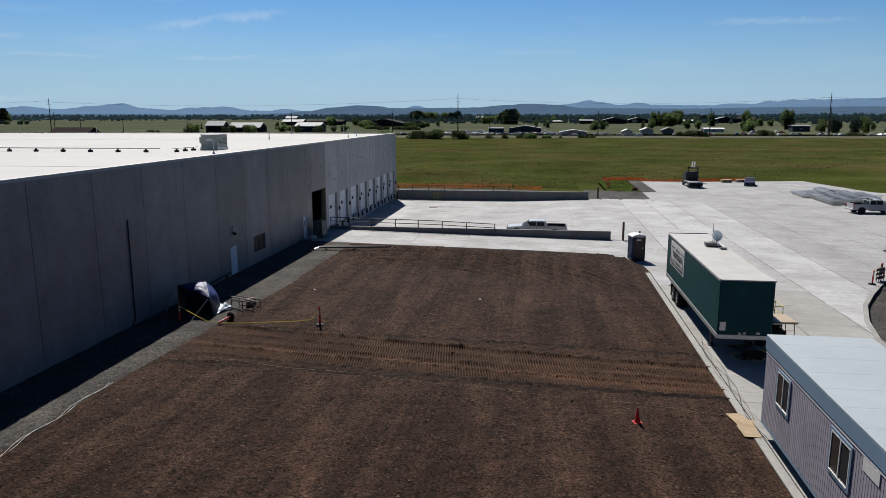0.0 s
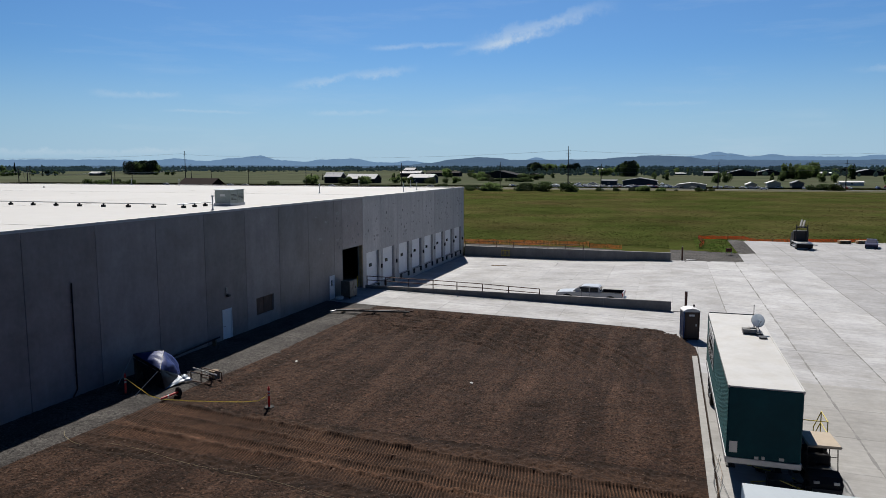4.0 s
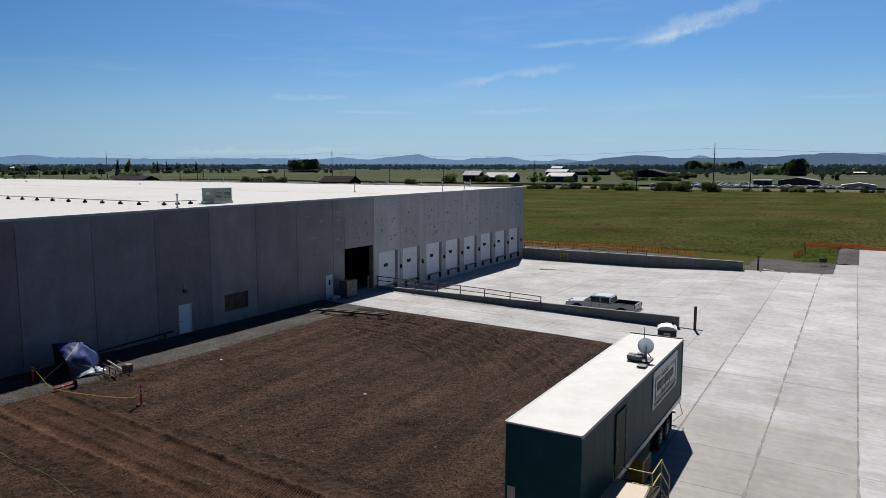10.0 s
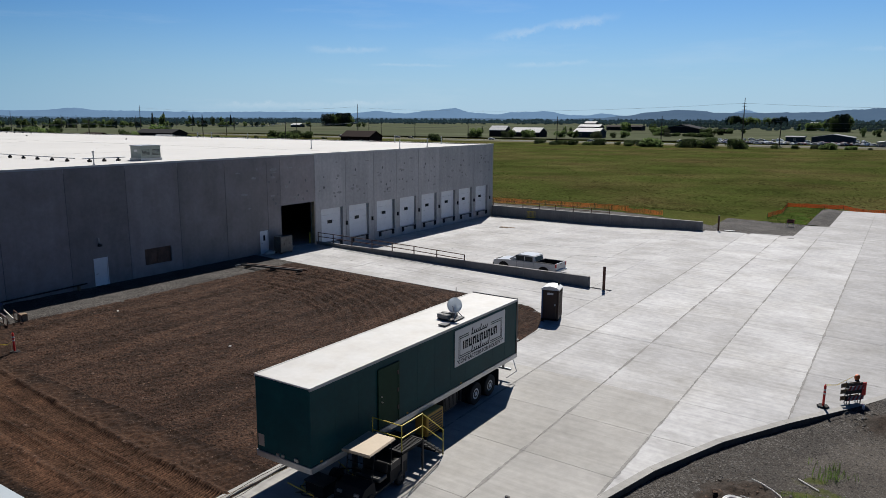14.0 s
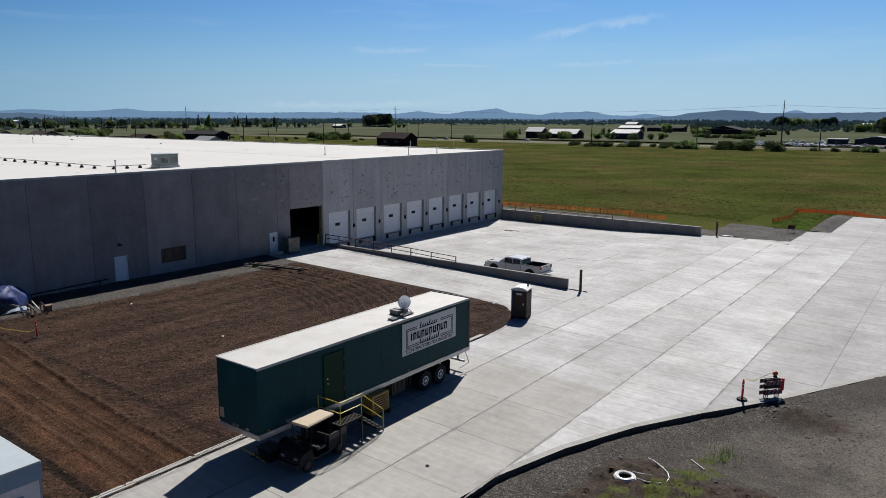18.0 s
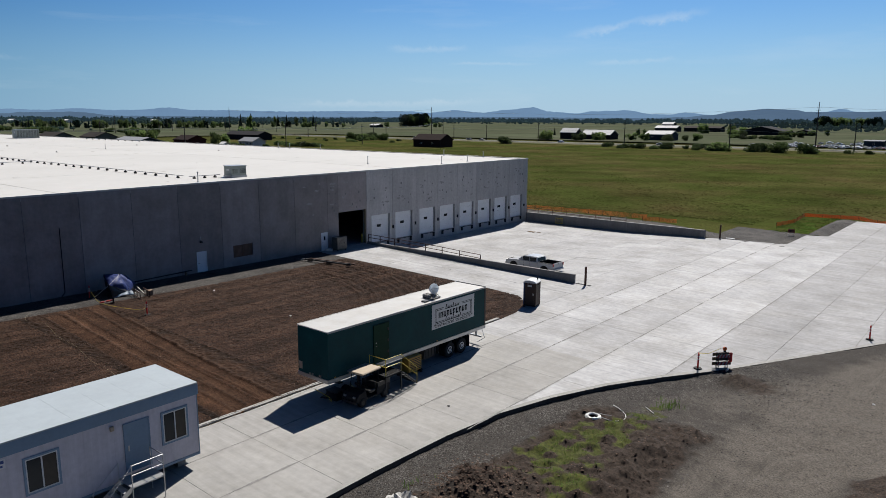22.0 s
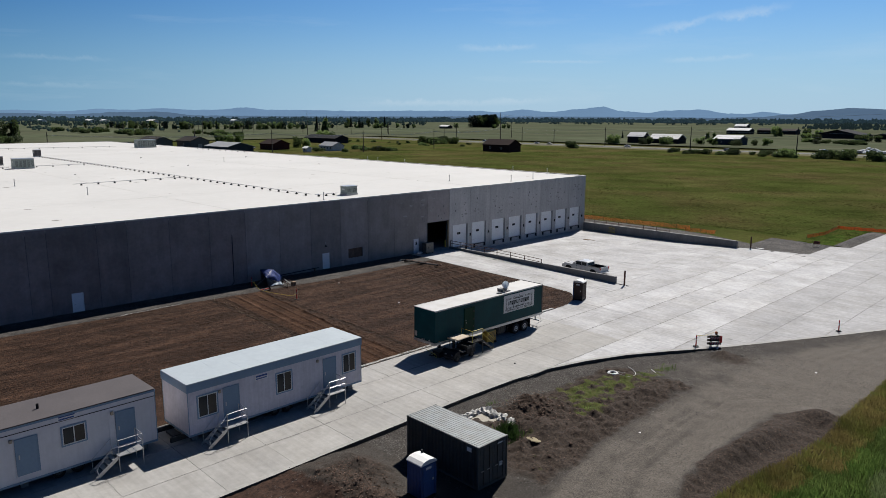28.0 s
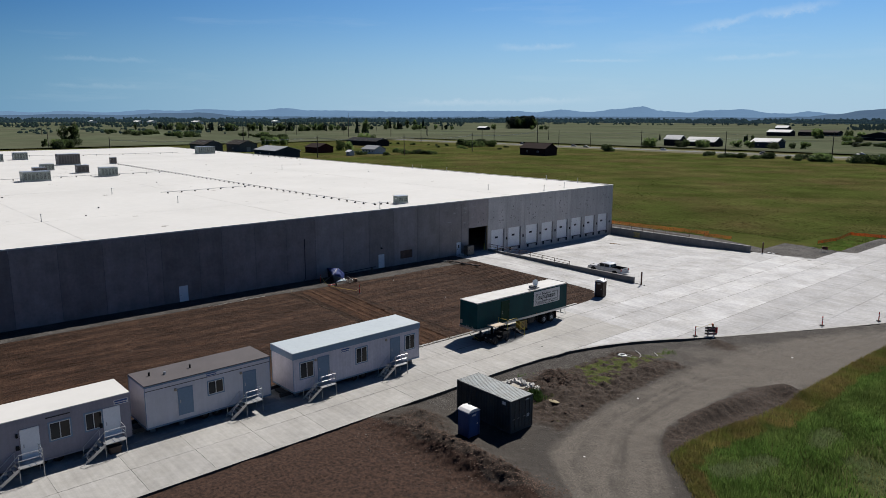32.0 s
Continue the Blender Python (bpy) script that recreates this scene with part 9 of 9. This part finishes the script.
farm("workshop", -300, 149, 0, 26, 16, 4.2, 6.4, wall_board[2], far_roof[4], "slate blue workshop with a pale roof", wins=2)
farm("barn", -331, 198, 0, 16, 12, 3.6, 6.0, wall_board[4], far_roof[0], "dark red barn with a brown roof", wins=1)
farm("farm_house", -295, 217, 0, 14, 9, 3.0, 5.1, wall_board[3], far_roof[4], "white farmhouse with a grey roof", "house", 4)
farm("farm_shed", -405, 292, 0, 42, 13, 3.8, 6.2, wall_board[5], far_roof[3], "long black farm shed", wins=1)
farm("garden_shed", -287, 193, 0, 4, 3.4, 2.3, 3.2, wall_board[3], far_roof[2], "small white garden shed", "shed", 1)
farm("field_shed", -801, 829, 0, 20, 12, 3.4, 5.8, wall_board[5], far_roof[2], "white roofed shed out on the plain", wins=1)
farm("workshop", -152, 745, 90, 36, 46, 3.0, 8.2, wall_board[5], far_roof[3], "broad low-pitched dark hall", wins=0)
farm("workshop", -112, 735, 90, 14, 15, 3.4, 5.2, wall_board[0], far_roof[3], "small dark shed with a low gable", wins=0)
farm("workshop", 10, 458, 90, 20, 22, 3.4, 5.2, wall_board[2], far_roof[4], "slate blue roadside workshop with a low gable roof", wins=0)
farm("workshop", -10, 452, 0, 10, 9, 3.4, 3.9, wall_board[2], far_roof[4], "low blue annexe with a pale roof edge", wins=1)
for x, y, tn, ln, dp, e_, r_, w_, f_ in ((77, 437, 90, 9, 6, 2.7, 4.0, 6, 2), (90, 440, 90, 10, 7.5, 2.7, 4.0, 6, 2), (104, 444, 90, 9, 6.8, 2.7, 4.0, 1, 4), (145, 497, 0, 14, 7, 2.3, 3.0, 3, 2), (42, 432, 90, 10, 17, 2.4, 3.7, 6, 2), (209, 511, 0, 12, 9, 4.2, 4.8, 2, 4)):
    farm("roadside_building", x, y, tn, ln, dp, e_, r_, wall_board[w_], far_roof[f_], "low roadside building with a metal roof", "building", 1, "roadside buildings")
for x, y, tn, ln, dp, e_, r_, f_ in ((82, 985, 0, 19, 14, 4.6, 6.4, 4), (121, 994, 90, 24, 34, 5.0, 9.4, 4), (163, 1069, 90, 24, 30, 5.0, 9.2, 4), (236, 1086, 0, 35, 14, 3.6, 5.2, 2), (295, 1099, 90, 24, 36, 5.0, 9.2, 4), (350, 1186, 0, 28, 18, 6.0, 9.0, 1), (43, 1117, 0, 19, 12, 2.6, 3.8, 2)):
    farm("roadside_building", x, y, tn, ln, dp, e_, r_, wall_board[5], far_roof[f_], "dark industrial shed with a low gable roof", "building", 1, "roadside buildings")
for az, d, ln in ((71.9, 2150, 46), (70.9, 2200, 30), (67.6, 2100, 42), (75.0, 2300, 26), (61.5, 2250, 28), (-10.5, 1900, 30), (4.5, 1904, 18)):
    farm("far_hall", -d * math.sin(radians(az)), d * math.cos(radians(az)), 0, ln, 18, 6, 9, wall_board[3], far_roof[2], "pale hall far out on the plain", "building", 1, "far halls")

# parked and wrecked cars in the yards by the road
carp = [mat(f"far_car_{i}", c, 0.35, 0.2, var=0.1) for i, c in enumerate(((0.65, 0.66, 0.68), (0.03, 0.03, 0.035), (0.30, 0.31, 0.33), (0.25, 0.03, 0.03), (0.05, 0.09, 0.2), (0.5, 0.48, 0.42)))]
models = []
for c in carp:
    v = thing("distant_car", pose(0, 0, -50), "car parked in a yard beside the road", "car", "cars by the road")
    part("body", B((-0.9, 0.9, -2.2, 2.2, 0.3, 0.95), bev=0.12), c, v)
    part("cabin", B((-0.75, 0.75, -0.9, 1.3, 0.95, 1.45), bev=0.15), c, v)
    part("glazing", B((-0.77, 0.77, -0.75, 1.15, 1.02, 1.32)), pane_mat, v)
    for s in (-0.8, 0.8):
        for y in (-1.35, 1.35):
            part("wheel", R(((s - 0.1, y, 0.32), (s + 0.1, y, 0.32), 0.32, 10)), black, v)
    models.append(v)
for k in range(175):
    x = rng.uniform(-75, 245) if k % 2 else rng.uniform(-60, 30)
    y = rng.uniform(414, 440) if rng.random() < 0.8 else rng.uniform(440, 500)
    c = copy_thing(models[0] if k % 3 == 0 else rng.choice(models), pose(x, y, max(plain(x, y), FIELD + 0.5), 0, 0, rng.choice((0, 90)) + rng.uniform(-15, 15)))
for x, y in ((-255, 392), (-190, 396), (-120, 399), (-270, 396), (-330, 402), (80, 398), (-360, 260), (-345, 190), (-296, 134), (-300, 140)):
    copy_thing(rng.choice(models), pose(x, y, FIELD + (0.55 if y > 380 else 0), 0, 0, 88 if y > 380 else 30))


# ---- poles and wires ----
def pole(x, y, h, arms=1):
    p = thing("utility_pole", pose(x, y, plain(x, y), 0, 0, 12), "dark wooden utility pole with a crossarm", "utility pole", "utility poles")
    part("mast", R(((0, 0, 0), (0, 0, h * 1.1), 0.21 + 0.008 * h, 8, 0.16)), pole_wood, p)
    for k in range(arms):
        z = h - 0.6 - 1.6 * k
        part("crossarm", B((-1.25, 1.25, -0.06, 0.06, z, z + 0.12)), pole_wood, p)
        for u in (-1.1, 0.0, 1.1):
            part("insulator", R(((u, 0, z + 0.12), (u, 0, z + 0.32), 0.05, 6)), galv, p)
    return p


line_a = [(-430, 372, 12), (-354, 377, 12.5), (-293, 406, 12), (-216, 408, 13), (-123, 354, 14.5), (-64, 358, 14.8), (-10, 390, 14), (56, 405, 15), (126, 421, 16), (200, 430, 16), (280, 440, 16)]
line_b = [(-318, 60, 12), (-277, 163, 12.2), (-263, 217, 12), (-272, 285, 11.8)]
line_c = [(-590, 400, 24), (-307, 395, 23), (-31, 401, 24), (193, 413, 24), (420, 430, 24)]
for x, y, h in line_a + line_b:
    pole(x, y, h, 1)
for x, y, h in line_c:
    pole(x, y, h, 3)
for x, y, h in ((-329, 366, 14), (-264, 410, 11), (-373, 164, 15), (-381, 499, 14), (-655, 459, 18), (-635, 300, 17), (-702, 399, 15), (-514, 76, 14)):
    pole(x, y, h, 1)
for k in range(34):
    a, d = radians(rng.uniform(48, 86)), rng.uniform(700, 1500)
    pole(-d * math.sin(a), d * math.cos(a), rng.uniform(10, 15), 1)


def wires(line, r, sag, drops):
    for (xa, ya, ha), (xb, yb, hb) in zip(line, line[1:]):
        w = thing("overhead_wire", pose(0, 0, 0), "overhead wire slung between utility poles", "wire", "overhead wires")
        for u, dz in drops:
            bm = bmesh.new()
            pts = []
            for i in range(11):
                t = i / 10
                pts.append((xa + (xb - xa) * t + u, ya + (yb - ya) * t, plain(xa, ya) + ha * (1 - t) + hb * t - dz - sag * 4 * t * (1 - t)))
            tube(bm, pts, r, 4)
            part("strand", bm, wire_mat, w)


wires(line_a, 0.06, 1.3, ((0.0, 0.4), (0.0, 3.2)))
wires(line_b + [(-307, 395, 12.5)], 0.075, 1.5, ((0.0, 0.4), (0.0, 0.75)))
wires(line_c, 0.03, 3.5, ((-1.1, 0.4), (1.1, 0.4)))
for o in (*kinds, *bushes, *models):
    for q in (*o.children_recursive, o):
        bpy.data.objects.remove(q)
